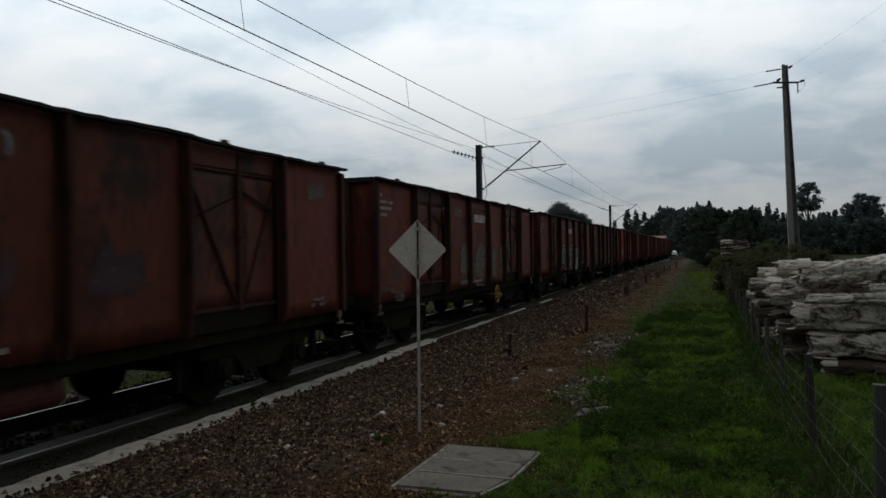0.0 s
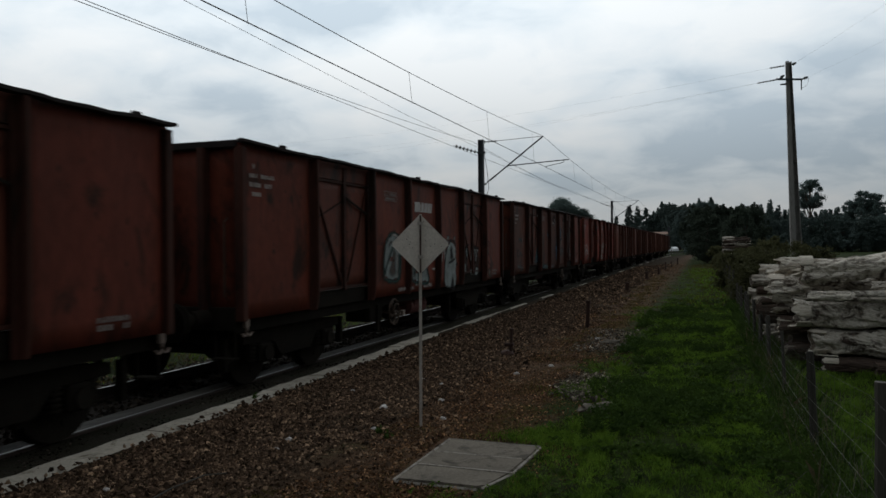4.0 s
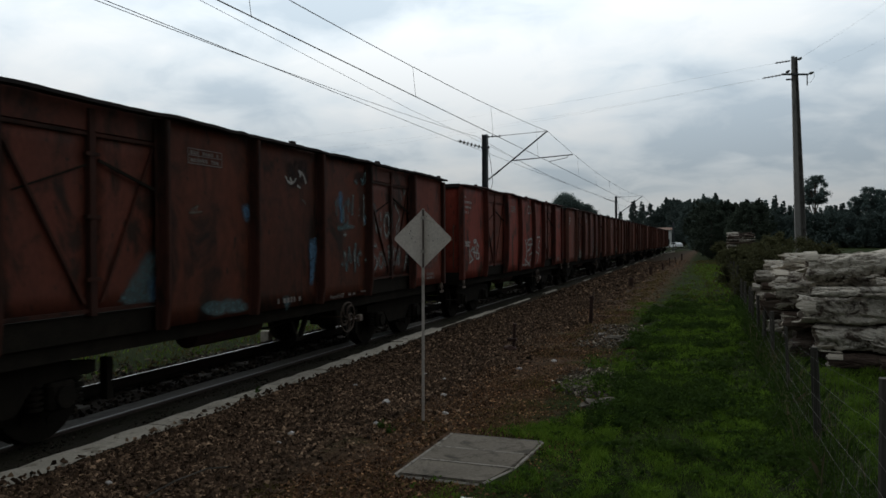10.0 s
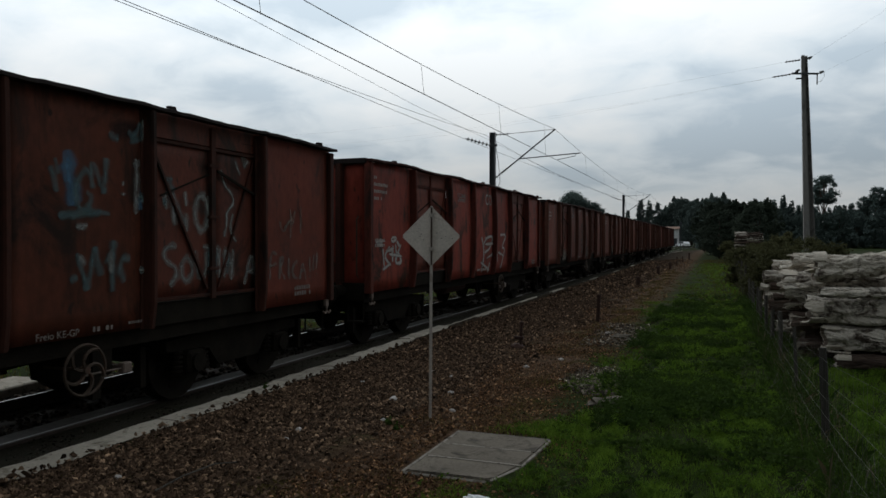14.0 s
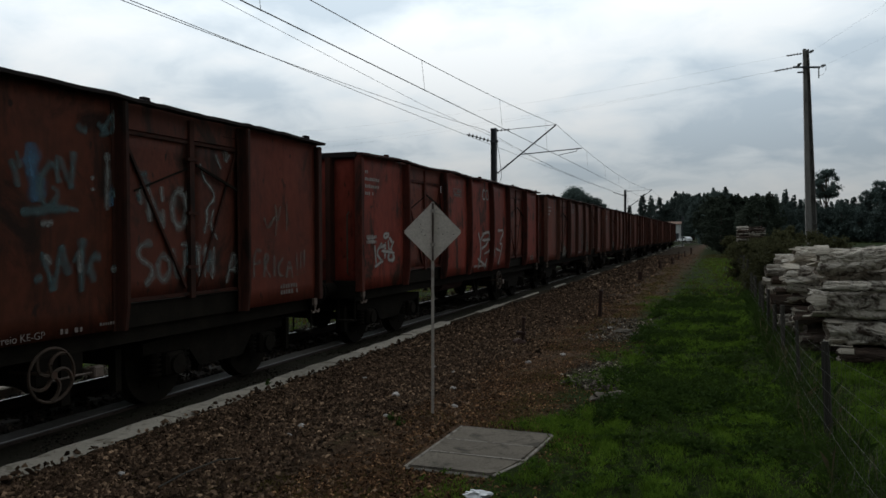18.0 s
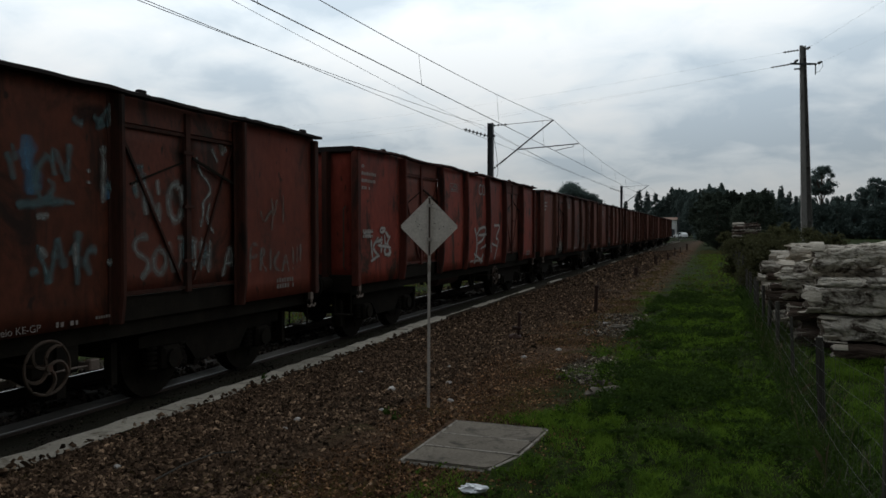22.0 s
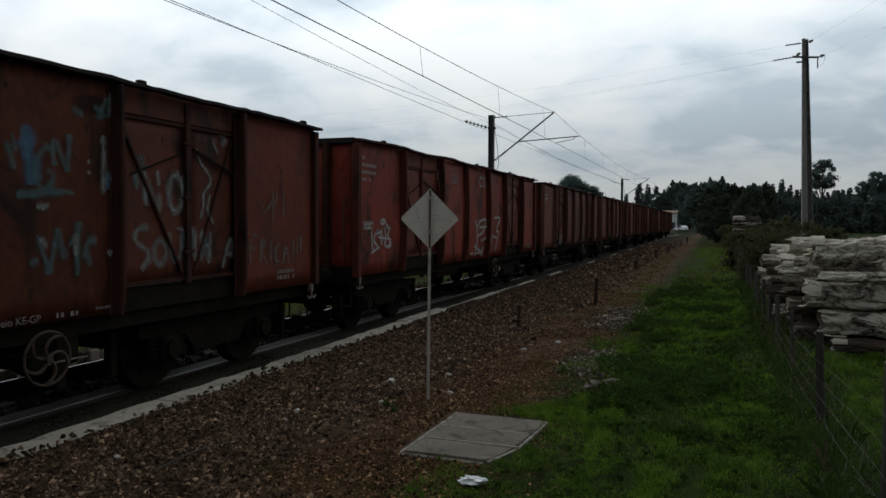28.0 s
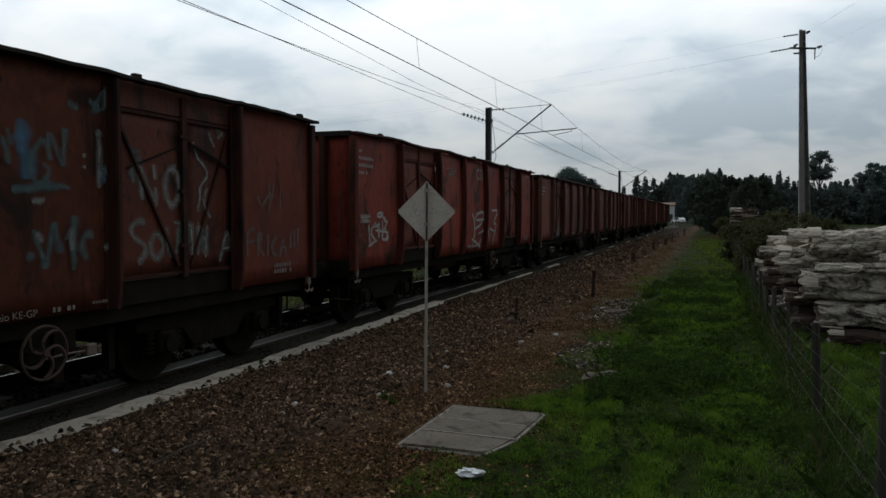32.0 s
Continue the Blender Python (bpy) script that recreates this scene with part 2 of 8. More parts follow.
def spray(name, a, b, cover=0.6, under=WORN):
    """Spray paint: soft along its borders (uv x runs across a stroke) and worn through in patches."""
    m = surface(name, a, b, 0.75, 0, 5, 34, 0.05, 0.002, under, 0.62, vary=0.12, spec=0.15)
    nt = m.node_tree
    n, ln = nt.nodes.new, nt.links.new
    bsdf = nt.nodes["Principled BSDF"]
    uv, sep, co = n("ShaderNodeUVMap"), n("ShaderNodeSeparateXYZ"), n("ShaderNodeTexCoord")
    ln(uv.outputs[0], sep.inputs[0])
    t = n("ShaderNodeTexNoise")
    t.inputs["Scale"].default_value, t.inputs["Detail"].default_value, t.inputs["Roughness"].default_value = 11.0, 8.0, 0.78
    ln(co.outputs["Object"], t.inputs["Vector"])
    add = n("ShaderNodeMath"); add.operation = "MULTIPLY_ADD"; add.inputs[1].default_value = 1.0
    ln(sep.outputs[0], add.inputs[0]); ln(t.outputs[0], add.inputs[2])
    r = n("ShaderNodeMapRange")
    r.inputs[1].default_value, r.inputs[2].default_value = 1.16 - cover, 1.78 - cover
    r.inputs[4].default_value = 0.88
    ln(add.outputs[0], r.inputs[0])
    ln(r.outputs[0], bsdf.inputs["Alpha"])
    return m


WHITE = surface("chalky_white_marking", (0.25, 0.205, 0.18), (0.38, 0.33, 0.30), 0.75, 0, 5, 34, 0.1, 0.002, WORN, 0.55, vary=0.12)
MARK = surface("worn_white_mark", (0.34, 0.31, 0.29), (0.48, 0.45, 0.42), 0.75, 0, 5, 34, 0.1, 0.002, (0.12, 0.06, 0.045), 0.6, vary=0.1)
WORNWHITE = surface("worn_white_lettering", (0.14, 0.11, 0.095), (0.24, 0.20, 0.18), 0.75, 0, 9, 50, 0.1, 0.002, WORN, 0.56, vary=0.1)
CHROME = spray("silver_spray_paint", (0.140, 0.156, 0.149), (0.330, 0.368, 0.352), 0.76, (0.08, 0.08, 0.07))
PALE = spray("thin_white_spray_paint", (0.165, 0.172, 0.160), (0.295, 0.305, 0.288), 0.65)
WHITE_SPRAY = spray("white_spray_paint", (0.30, 0.27, 0.245), (0.44, 0.41, 0.38), 0.9)
RUBBED = spray("rubbed_white_spray_paint", (0.125, 0.120, 0.105), (0.215, 0.205, 0.185), 0.60)
FADED = spray("faded_grey_spray_paint", (0.100, 0.082, 0.066), (0.178, 0.155, 0.130), 0.66)
PURPLE = spray("dull_purple_spray_paint", (0.056, 0.032, 0.036), (0.092, 0.056, 0.064), 0.66)
BLUE = spray("faded_blue_spray_paint", (0.058, 0.100, 0.104), (0.124, 0.184, 0.188), 0.64)
BLUEBRIGHT = spray("sky_blue_spray_paint", (0.0550, 0.1155, 0.1870), (0.1155, 0.2145, 0.3135), 0.70, (0.045, 0.03, 0.03))
MUD = spray("brown_shade_spray_paint", (0.050, 0.036, 0.029), (0.098, 0.074, 0.060), 0.74, (0.04, 0.03, 0.024))
REPAINT = spray("purplish_red_patch_paint", (0.105, 0.034, 0.032), (0.165, 0.055, 0.050), 0.74)
FAINTBLACK = spray("rubbed_black_spray_paint", (0.014, 0.010, 0.009), (0.030, 0.018, 0.014), 0.58, (0.05, 0.02, 0.014))
TEAL = spray("dark_teal_spray_paint", (0.010, 0.028, 0.024), (0.024, 0.055, 0.047), 0.88, (0.02, 0.02, 0.02))
BLACK = spray("black_spray_paint", (0.010, 0.010, 0.011), (0.022, 0.022, 0.022), 0.9, (0.04, 0.02, 0.015))
RAILTOP = surface("rail_steel", (0.022, 0.0155, 0.0125), (0.048, 0.034, 0.027), 0.9, 0.0, 5, 40, 0.2, 0.003)
SHINE = surface("polished_rail_head", (0.20, 0.19, 0.185), (0.31, 0.30, 0.295), 0.40, 1.0, 5, 60, 0.05, 0.001, vary=0.03)
# Sleeper concrete set dark: the train's shade is partly in its colour.
SLEEPER = surface("dark_concrete_sleeper", (0.026, 0.022, 0.018), (0.055, 0.046, 0.038), 0.9, 0, 3, 40, 0.4, 0.006, (0.070, 0.058, 0.048), 0.56)
INFILL = surface("dusty_infill_concrete", (0.046, 0.0405, 0.0343), (0.092, 0.0816, 0.0693), 0.72, 0, 2.0, 40, 0.3, 0.006, (0.040, 0.033, 0.027), 0.5, (1, 0.5, 1), spec=0.3)
STRIP = surface("old_concrete_edge", (0.23, 0.204, 0.164), (0.35, 0.313, 0.258), 0.95, 0, 3.2, 30, 0.6, 0.012, (0.110, 0.092, 0.066), 0.54, dots=(0.08, 0.068, 0.055), spec=0.1)
SLAB = surface("concrete_cover_slab", (0.080, 0.068, 0.053), (0.142, 0.121, 0.096), 0.95, 0, 3.0, 45, 0.5, 0.008, (0.048, 0.041, 0.032), 0.50, dots=(0.055, 0.046, 0.038), spec=0.1)
MORTAR = surface("pale_mortar", (0.150, 0.132, 0.110), (0.240, 0.215, 0.185), 0.95, 0, 6, 60, 0.4, 0.004, (0.085, 0.072, 0.058), 0.5, spec=0.1)
WHITESTONE = surface("pale_limestone", (0.26, 0.24, 0.22), (0.46, 0.43, 0.40), 0.9, 0, 8, 60, 0.4, 0.004)
SIGN = surface("grey_back_of_sign_plate", (0.56, 0.50, 0.44), (0.70, 0.635, 0.57), 0.7, 0.0, 4, 60, 0.1, 0.002, (0.38, 0.33, 0.285), 0.6, vary=0.05)
SIGNPOST = surface("galvanised_sign_post", (0.32, 0.285, 0.25), (0.44, 0.40, 0.36), 0.65, 0.1, 6, 60, 0.15, 0.002, (0.13, 0.09, 0.07), 0.55)
STEEL = surface("dark_painted_mast_steel", (0.04, 0.045, 0.05), (0.075, 0.08, 0.085), 0.6, 0.3, 4, 40, 0.1, 0.002)
CERAMIC = surface("dark_insulator_ceramic", (0.06, 0.062, 0.058), (0.10, 0.105, 0.10), 0.3, 0, 6, 40, 0.0)
WIRE = surface("dull_copper_wire", (0.03, 0.03, 0.03), (0.05, 0.05, 0.05), 0.6, 0.4, 6, 40, 0.0)
POLE = surface("grey_concrete_pole", (0.13, 0.125, 0.115), (0.20, 0.19, 0.175), 0.9, 0, 1.5, 30, 0.3, 0.006, (0.08, 0.075, 0.07), 0.56, (1, 1, 0.25))
LOG = surface("weathered_grey_log", (0.28, 0.240, 0.190), (0.64, 0.580, 0.495), 0.9, 0, 2.8, 26, 1.0, 0.05, (0.050, 0.034, 0.024), 0.505, (0.9, 1.2, 1.2), 0.22, dots=(0.12, 0.09, 0.066))
# Brown bark taken darker, so that these logs also draw the shaded gaps.
LOGDARK = surface("dark_brown_barked_log", (0.036, 0.023, 0.016), (0.095, 0.064, 0.047), 0.92, 0, 2.6, 26, 0.9, 0.03, (0.03, 0.018, 0.013), 0.53, (0.35, 1.6, 1.6), 0.3)


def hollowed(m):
    """Dark wood, and shade painted into the colour where the bark plates lie deep."""
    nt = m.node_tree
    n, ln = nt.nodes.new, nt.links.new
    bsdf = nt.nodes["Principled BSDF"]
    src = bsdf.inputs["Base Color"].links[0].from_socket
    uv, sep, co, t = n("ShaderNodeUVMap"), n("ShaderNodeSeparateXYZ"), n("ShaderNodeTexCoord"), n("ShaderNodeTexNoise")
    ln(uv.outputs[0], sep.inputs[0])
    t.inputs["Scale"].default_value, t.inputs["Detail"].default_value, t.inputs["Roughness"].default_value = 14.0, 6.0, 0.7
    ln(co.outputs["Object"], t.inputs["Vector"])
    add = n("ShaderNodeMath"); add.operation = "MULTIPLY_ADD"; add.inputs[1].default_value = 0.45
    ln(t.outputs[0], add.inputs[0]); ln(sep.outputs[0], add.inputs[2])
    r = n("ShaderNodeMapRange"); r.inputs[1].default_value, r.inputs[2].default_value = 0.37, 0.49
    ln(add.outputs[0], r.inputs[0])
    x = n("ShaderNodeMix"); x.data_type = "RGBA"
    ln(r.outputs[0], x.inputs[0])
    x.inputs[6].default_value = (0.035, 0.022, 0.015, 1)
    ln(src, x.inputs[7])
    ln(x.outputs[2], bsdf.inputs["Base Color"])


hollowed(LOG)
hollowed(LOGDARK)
TORN = surface("pale_torn_wood", (0.30, 0.255, 0.20), (0.60, 0.535, 0.445), 0.9, 0, 7, 40, 0.6, 0.01, (0.09, 0.062, 0.045), 0.56, (0.4, 1.5, 1.5), 0.2)
# End wood, darkened in colour for the shade inside the hollow ends.
CUT = surface("dark_log_end", (0.060, 0.045, 0.033), (0.17, 0.135, 0.105), 0.9, 0, 9, 60, 0.4, 0.006, (0.13, 0.09, 0.065), 0.55, vary=0.25)
FENCEPOST = surface("grey_split_wood_post", (0.026, 0.024, 0.019), (0.056, 0.050, 0.040), 0.92, 0, 6, 60, 0.6, 0.01, (0.05, 0.042, 0.035), 0.55, (3, 3, 0.4), 0.25)
FENCEWIRE = surface("galvanised_fence_wire", (0.075, 0.069, 0.060), (0.145, 0.135, 0.120), 0.6, 0.2, 8, 60, 0.0)
DRYSTALK = surface("grey_dead_stalk", (0.065, 0.060, 0.048), (0.15, 0.138, 0.112), 0.9, 0, 6, 50, 0.2, 0.002, vary=0.2, spec=0.1)
RUSTY = surface("rusty_iron", (0.030, 0.017, 0.013), (0.062, 0.032, 0.024), 0.9, 0.1, 8, 60, 0.4, 0.004)


def foliage(name, a, b, scale, fine, through_it=0.45, stain=None, stain_at=0.6, vary=0.2):
    m = surface(name, a, b, 0.85, 0, scale, fine, 0.0, 0.01, stain, stain_at, vary=vary, spec=0.03)
    nt = m.node_tree
    bsdf, out = nt.nodes["Principled BSDF"], nt.nodes["Material Output"]
    tr = nt.nodes.new("ShaderNodeBsdfTranslucent")
    nt.links.new(bsdf.inputs["Base Color"].links[0].from_socket, tr.inputs[0])
    mx = nt.nodes.new("ShaderNodeMixShader")
    mx.inputs[0].default_value = through_it
    nt.links.new(bsdf.outputs[0], mx.inputs[1])
    nt.links.new(tr.outputs[0], mx.inputs[2])
    nt.links.new(mx.outputs[0], out.inputs[0])
    return m


BARK = surface("grey_brown_bark", (0.05, 0.04, 0.032), (0.11, 0.09, 0.072), 0.95, 0, 3, 30, 0.6, 0.02, stretch=(2, 2, 0.5))
# Far leaves are lightened and greyed: distance haze is in their colour.
LEAF_EUC = foliage("hazed_eucalyptus_leaves", (0.094, 0.130, 0.120), (0.134, 0.172, 0.158), 0.5, 4, 0.35)
LEAF_DARK = foliage("hazed_pine_needles", (0.088, 0.120, 0.110), (0.126, 0.160, 0.144), 0.6, 4, 0.3)
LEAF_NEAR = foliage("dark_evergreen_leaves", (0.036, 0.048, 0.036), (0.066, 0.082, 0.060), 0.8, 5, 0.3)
LEAF_BUSH = foliage("bramble_leaves", (0.036, 0.038, 0.016), (0.076, 0.075, 0.036), 1.5, 12, 0.35, (0.07, 0.05, 0.028), 0.60)
CLOVER = foliage("bright_clover_leaves", (0.030, 0.072, 0.011), (0.108, 0.186, 0.026), 3, 18, 0.35, (0.012, 0.028, 0.003), 0.56)
LEAF_WEED = foliage("low_weed_leaves", (0.016, 0.033, 0.0075), (0.052, 0.088, 0.018), 2, 14, 0.3)
GRASS = foliage("fresh_winter_grass", (0.028, 0.060, 0.008), (0.170, 0.272, 0.034), 2.6, 12, 0.4, (0.115, 0.125, 0.022), 0.66, 0.1)
MOSS = foliage("brown_green_moss", (0.058, 0.049, 0.015), (0.145, 0.113, 0.041), 2.0, 12, 0.3, (0.07, 0.045, 0.02), 0.58, 0.1)
DRYGRASS = surface("dry_grass_straw", (0.09, 0.068, 0.036), (0.16, 0.122, 0.068), 0.85, 0, 3, 20, 0.0, vary=0.2, spec=0.1)
RENDERWALL = surface("white_lime_render", (0.62, 0.62, 0.60), (0.74, 0.74, 0.72), 0.9, 0, 0.8, 20, 0.2, 0.01, (0.45, 0.44, 0.42), 0.6)
TILES = surface("clay_roof_tiles", (0.14, 0.085, 0.062), (0.21, 0.13, 0.095), 0.9, 0, 2, 16, 0.4, 0.02)
CARPAINT = surface("white_car_paint", (0.68, 0.68, 0.68), (0.74, 0.74, 0.74), 0.25, 0, 2, 20, 0.0, vary=0.02, spec=0.5)
TYRE = surface("black_rubber", (0.015, 0.015, 0.015), (0.03, 0.03, 0.03), 0.85, 0, 8, 60, 0.1, 0.002)
DARKGLASS = surface("dark_window_glass", (0.015, 0.018, 0.02), (0.025, 0.03, 0.033), 0.08, 0, 3, 20, 0.0, spec=0.5)
PLASTIC = surface("white_litter_plastic", (0.62, 0.63, 0.64), (0.74, 0.75, 0.76), 0.5, 0, 9, 40, 0.2, 0.004)


def ground_material():
    """Grass, bare earth and ballast laid beside one another along the track, with ragged borders."""
    m = bpy.data.materials.new("lineside_ground")
    m.use_nodes = True
    nt = m.node_tree
    n, ln = nt.nodes.new, nt.links.new
    bsdf = nt.nodes["Principled BSDF"]
    bsdf.inputs["Roughness"].default_value = 0.95
    bsdf.inputs["Specular IOR Level"].default_value = 0.04
    co = n("ShaderNodeTexCoord")
    sep0 = n("ShaderNodeSeparateXYZ")
    ln(co.outputs["Object"], sep0.inputs[0])
    # past 92 m the line bends away: measure across it from the bent line
    ahead = n("ShaderNodeMath"); ahead.operation = "SUBTRACT"; ahead.inputs[1].default_value = 92.0
    ln(sep0.outputs[1], ahead.inputs[0])
    pos = n("ShaderNodeMath"); pos.operation = "MAXIMUM"; pos.inputs[1].default_value = 0.0
    ln(ahead.outputs[0], pos.inputs[0])
    sq = n("ShaderNodeMath"); sq.operation = "MULTIPLY"
    ln(pos.outputs[0], sq.inputs[0]); ln(pos.outputs[0], sq.inputs[1])
    bent = n("ShaderNodeMath"); bent.operation = "MULTIPLY_ADD"; bent.inputs[1].default_value = -1 / 440
    ln(sq.outputs[0], bent.inputs[0]); ln(sep0.outputs[0], bent.inputs[2])
    sep = n("ShaderNodeCombineXYZ")
    ln(bent.outputs[0], sep.inputs[0]); ln(sep0.outputs[1], sep.inputs[1])
    sep_ = n("ShaderNodeSeparateXYZ")
    ln(sep.outputs[0], sep_.inputs[0])
    sep = sep_

    def tex(s, d=6.0, r=0.62, w=0.0):
        t = n("ShaderNodeTexNoise")
        t.inputs["Scale"].default_value, t.inputs["Detail"].default_value = s, d
        t.inputs["Roughness"].default_value, t.inputs["Distortion"].default_value = r, w
        ln(co.outputs["Object"], t.inputs["Vector"])
        return t.outputs[0]

    def ramp(fac, lo, hi, a, b):
        r = n("ShaderNodeMapRange")
        r.inputs[1].default_value, r.inputs[2].default_value = lo, hi
        ln(fac, r.inputs[0])
        x = n("ShaderNodeMix"); x.data_type = "RGBA"
        ln(r.outputs[0], x.inputs[0])
        for c, k in ((a, 6), (b, 7)):
            if isinstance(c, tuple):
                x.inputs[k].default_value = (*c, 1)
            else:
                ln(c, x.inputs[k])
        return x.outputs[2]
    wide, mid, fine, grit = tex(0.35), tex(1.6, 7.0, 0.68, 0.5), tex(9.0), tex(48.0, 4.0)
    # Ground below blades and stones is darkened to paint shaded gaps between them.
    grass = ramp(mid, 0.36, 0.66, (0.012, 0.022, 0.002), (0.030, 0.048, 0.005))
    grass = ramp(fine, 0.3, 0.75, (0.007, 0.010, 0.002), grass)
    soil = ramp(fine, 0.3, 0.7, (0.040, 0.0225, 0.0125), (0.100, 0.0590, 0.0340))
    soil = ramp(grit, 0.25, 0.55, (0.022, 0.0125, 0.0072), soil)
    soil = ramp(mid, 0.52, 0.72, soil, ramp(grit, 0.35, 0.65, (0.016, 0.017, 0.005), (0.050, 0.048, 0.014)))
    ballast = ramp(grit, 0.3, 0.72, (0.012, 0.0075, 0.0042), (0.050, 0.031, 0.018))
    ballast = ramp(mid, 0.45, 0.75, ballast, (0.026, 0.024, 0.011))
    # Bed between the rails, darkened in colour for the shade below the train.
    shaded = ramp(grit, 0.3, 0.72, (0.018, 0.0160, 0.0135), (0.055, 0.046, 0.038))

    def edge(wobble, amp):
        a = n("ShaderNodeMath"); a.operation = "MULTIPLY_ADD"
        a.inputs[1].default_value = amp
        ln(wobble, a.inputs[0]); ln(sep.outputs[0], a.inputs[2])
        b = n("ShaderNodeMath"); b.operation = "SUBTRACT"; b.inputs[1].default_value = amp * 0.5
        ln(a.outputs[0], b.inputs[0])
        # the borders lean away from the track close to the eye and back further on
        c = n("ShaderNodeMapRange")
        c.inputs[1].default_value, c.inputs[2].default_value = 8.0, 24.0
        c.inputs[3].default_value, c.inputs[4].default_value = 0.0, -0.25
        ln(sep.outputs[1], c.inputs[0])
        d = n("ShaderNodeMath"); d.operation = "ADD"
        ln(b.outputs[0], d.inputs[0]); ln(c.outputs[0], d.inputs[1])
        return d.outputs[0]
    col = ramp(edge(mid, 1.6), -2.9, -2.35, ballast, soil)
    col = ramp(edge(mid, 2.2), -1.75, -1.35, col, grass)
    bed = ramp(mid, 0.42, 0.7, ramp(grit, 0.3, 0.7, (0.016, 0.0140, 0.0105), (0.050, 0.042, 0.031)), (0.022, 0.023, 0.013))
    bed = ramp(sep.outputs[0], -6.7, -6.5, shaded, bed)
    col = ramp(sep.outputs[0], -5.2, -5.05, bed, col)
    far = n("ShaderNodeMath"); far.operation = "MULTIPLY_ADD"
    far.inputs[1].default_value = 1.5
    ln(mid, far.inputs[0]); ln(sep.outputs[0], far.inputs[2])
    col = ramp(far.outputs[0], -8.15, -7.75, grass, col)
    ln(col, bsdf.inputs["Base Color"])
    bp = n("ShaderNodeBump")
    bp.inputs["Strength"].default_value, bp.inputs["Distance"].default_value = 0.7, 0.03
    s = n("ShaderNodeMath"); s.operation = "ADD"
    ln(fine, s.inputs[0]); ln(grit, s.inputs[1])
    ln(s.outputs[0], bp.inputs["Height"]); ln(bp.outputs[0], bsdf.inputs["Normal"])
    return m


GROUND = ground_material()


# ---- mesh helpers ----
def part(name, bm, material, parent=None, label="", smooth=False):
    me = bpy.data.meshes.new(name)
    bm.normal_update()
    bm.to_mesh(me)
    bm.free()
    me.materials.append(material)
    if smooth:
        for p in me.polygons:
            p.use_smooth = True
    ob = new(name, me)
    if parent:
        ob.parent = parent
    if label:
        tagged(ob, label)
    return ob


def again(name, ob, parent, m=None):
    """Another piece on the same mesh."""
    o = new(name, ob.data)
    o.parent = parent
    if m is not None:
        o.matrix_basis = m
    return o


def raw(name, verts, faces, material, parent=None, smooth=False):
    me = bpy.data.meshes.new(name)
    me.from_pydata([tuple(v) for v in verts], [], faces)
    me.materials.append(material)
    if smooth:
        me.polygons.foreach_set("use_smooth", [True] * len(me.polygons))
    ob = new(name, me)
    if parent:
        ob.parent = parent
    return ob


def thing(name, label, category, m=None, group="", kind=""):
    ob = new(name)
    ob.empty_display_size = 0.2
    if m is not None:
        ob.matrix_basis = m
    return tagged(ob, label, category, group, kind)


def box(bm, x0, x1, y0, y1, z0, z1, bevel=0.0):
    vs = [bm.verts.new((x, y, z)) for z in (z0, z1) for y in (y0, y1) for x in (x0, x1)]
    fs = [bm.faces.new([vs[i] for i in q]) for q in ((0, 2, 3, 1), (4, 5, 7, 6), (0, 1, 5, 4), (2, 6, 7, 3), (0, 4, 6, 2), (1, 3, 7, 5))]
    if bevel:
        es = list({e for f in fs for e in f.edges})
        bmesh.ops.bevel(bm, geom=es, offset=bevel, segments=1, affect="EDGES")
    return bm


def rod(bm, p, q, r, seg=8, r2=None, caps=True):
    p, q = Vector(p), Vector(q)
    d = (q - p).normalized()
    a = d.orthogonal().normalized()
    b = d.cross(a)
    rings = []
    for c, rad in ((p, r), (q, r if r2 is None else r2)):
        rings.append([bm.verts.new(c + rad * (math.cos(k * math.tau / seg) * a + math.sin(k * math.tau / seg) * b)) for k in range(seg)])
    for k in range(seg):
        bm.faces.new((rings[0][k], rings[0][(k + 1) % seg], rings[1][(k + 1) % seg], rings[1][k]))
    if caps:
        bm.faces.new(rings[0][::-1])
        bm.faces.new(rings[1])
    return bm


def tube(bm, pts, r, seg=6, closed=False):
    pts = [Vector(p) for p in pts]
    n = len(pts)
    rings = []
    for i, p in enumerate(pts):
        d = (pts[(i + 1) % n] - pts[i - 1]) if closed else (pts[min(i + 1, n - 1)] - pts[max(i - 1, 0)])
        d.normalize()
        ref = Vector((0, 0, 1)) if abs(d.z) < 0.9 else Vector((1, 0, 0))
        a = d.cross(ref).normalized()
        b = d.cross(a)
        rings.append([bm.verts.new(p + r * (math.cos(k * math.tau / seg) * a + math.sin(k * math.tau / seg) * b)) for k in range(seg)])
    for i in range(n if closed else n - 1):
        u, v = rings[i], rings[(i + 1) % n]
        for k in range(seg):
            bm.faces.new((u[k], u[(k + 1) % seg], v[(k + 1) % seg], v[k]))
    if not closed:
        bm.faces.new(rings[0][::-1])
        bm.faces.new(rings[-1])
    return bm


def prism(bm, outline, axis, a, b):
    """An outline of (u, v) points drawn out from a to b along an axis."""
    def at(u, v, w):
        return {"x": (w, u, v), "y": (u, w, v), "z": (u, v, w)}[axis]
    lo = [bm.verts.new(at(u, v, a)) for u, v in outline]
    hi = [bm.verts.new(at(u, v, b)) for u, v in outline]
    n = len(outline)
    bm.faces.new(lo[::-1]); bm.faces.new(hi)
    for i in range(n):
        bm.faces.new((lo[i], lo[(i + 1) % n], hi[(i + 1) % n], hi[i]))
    bmesh.ops.recalc_face_normals(bm, faces=bm.faces[:])
    return bm


def B():
    return bmesh.new()


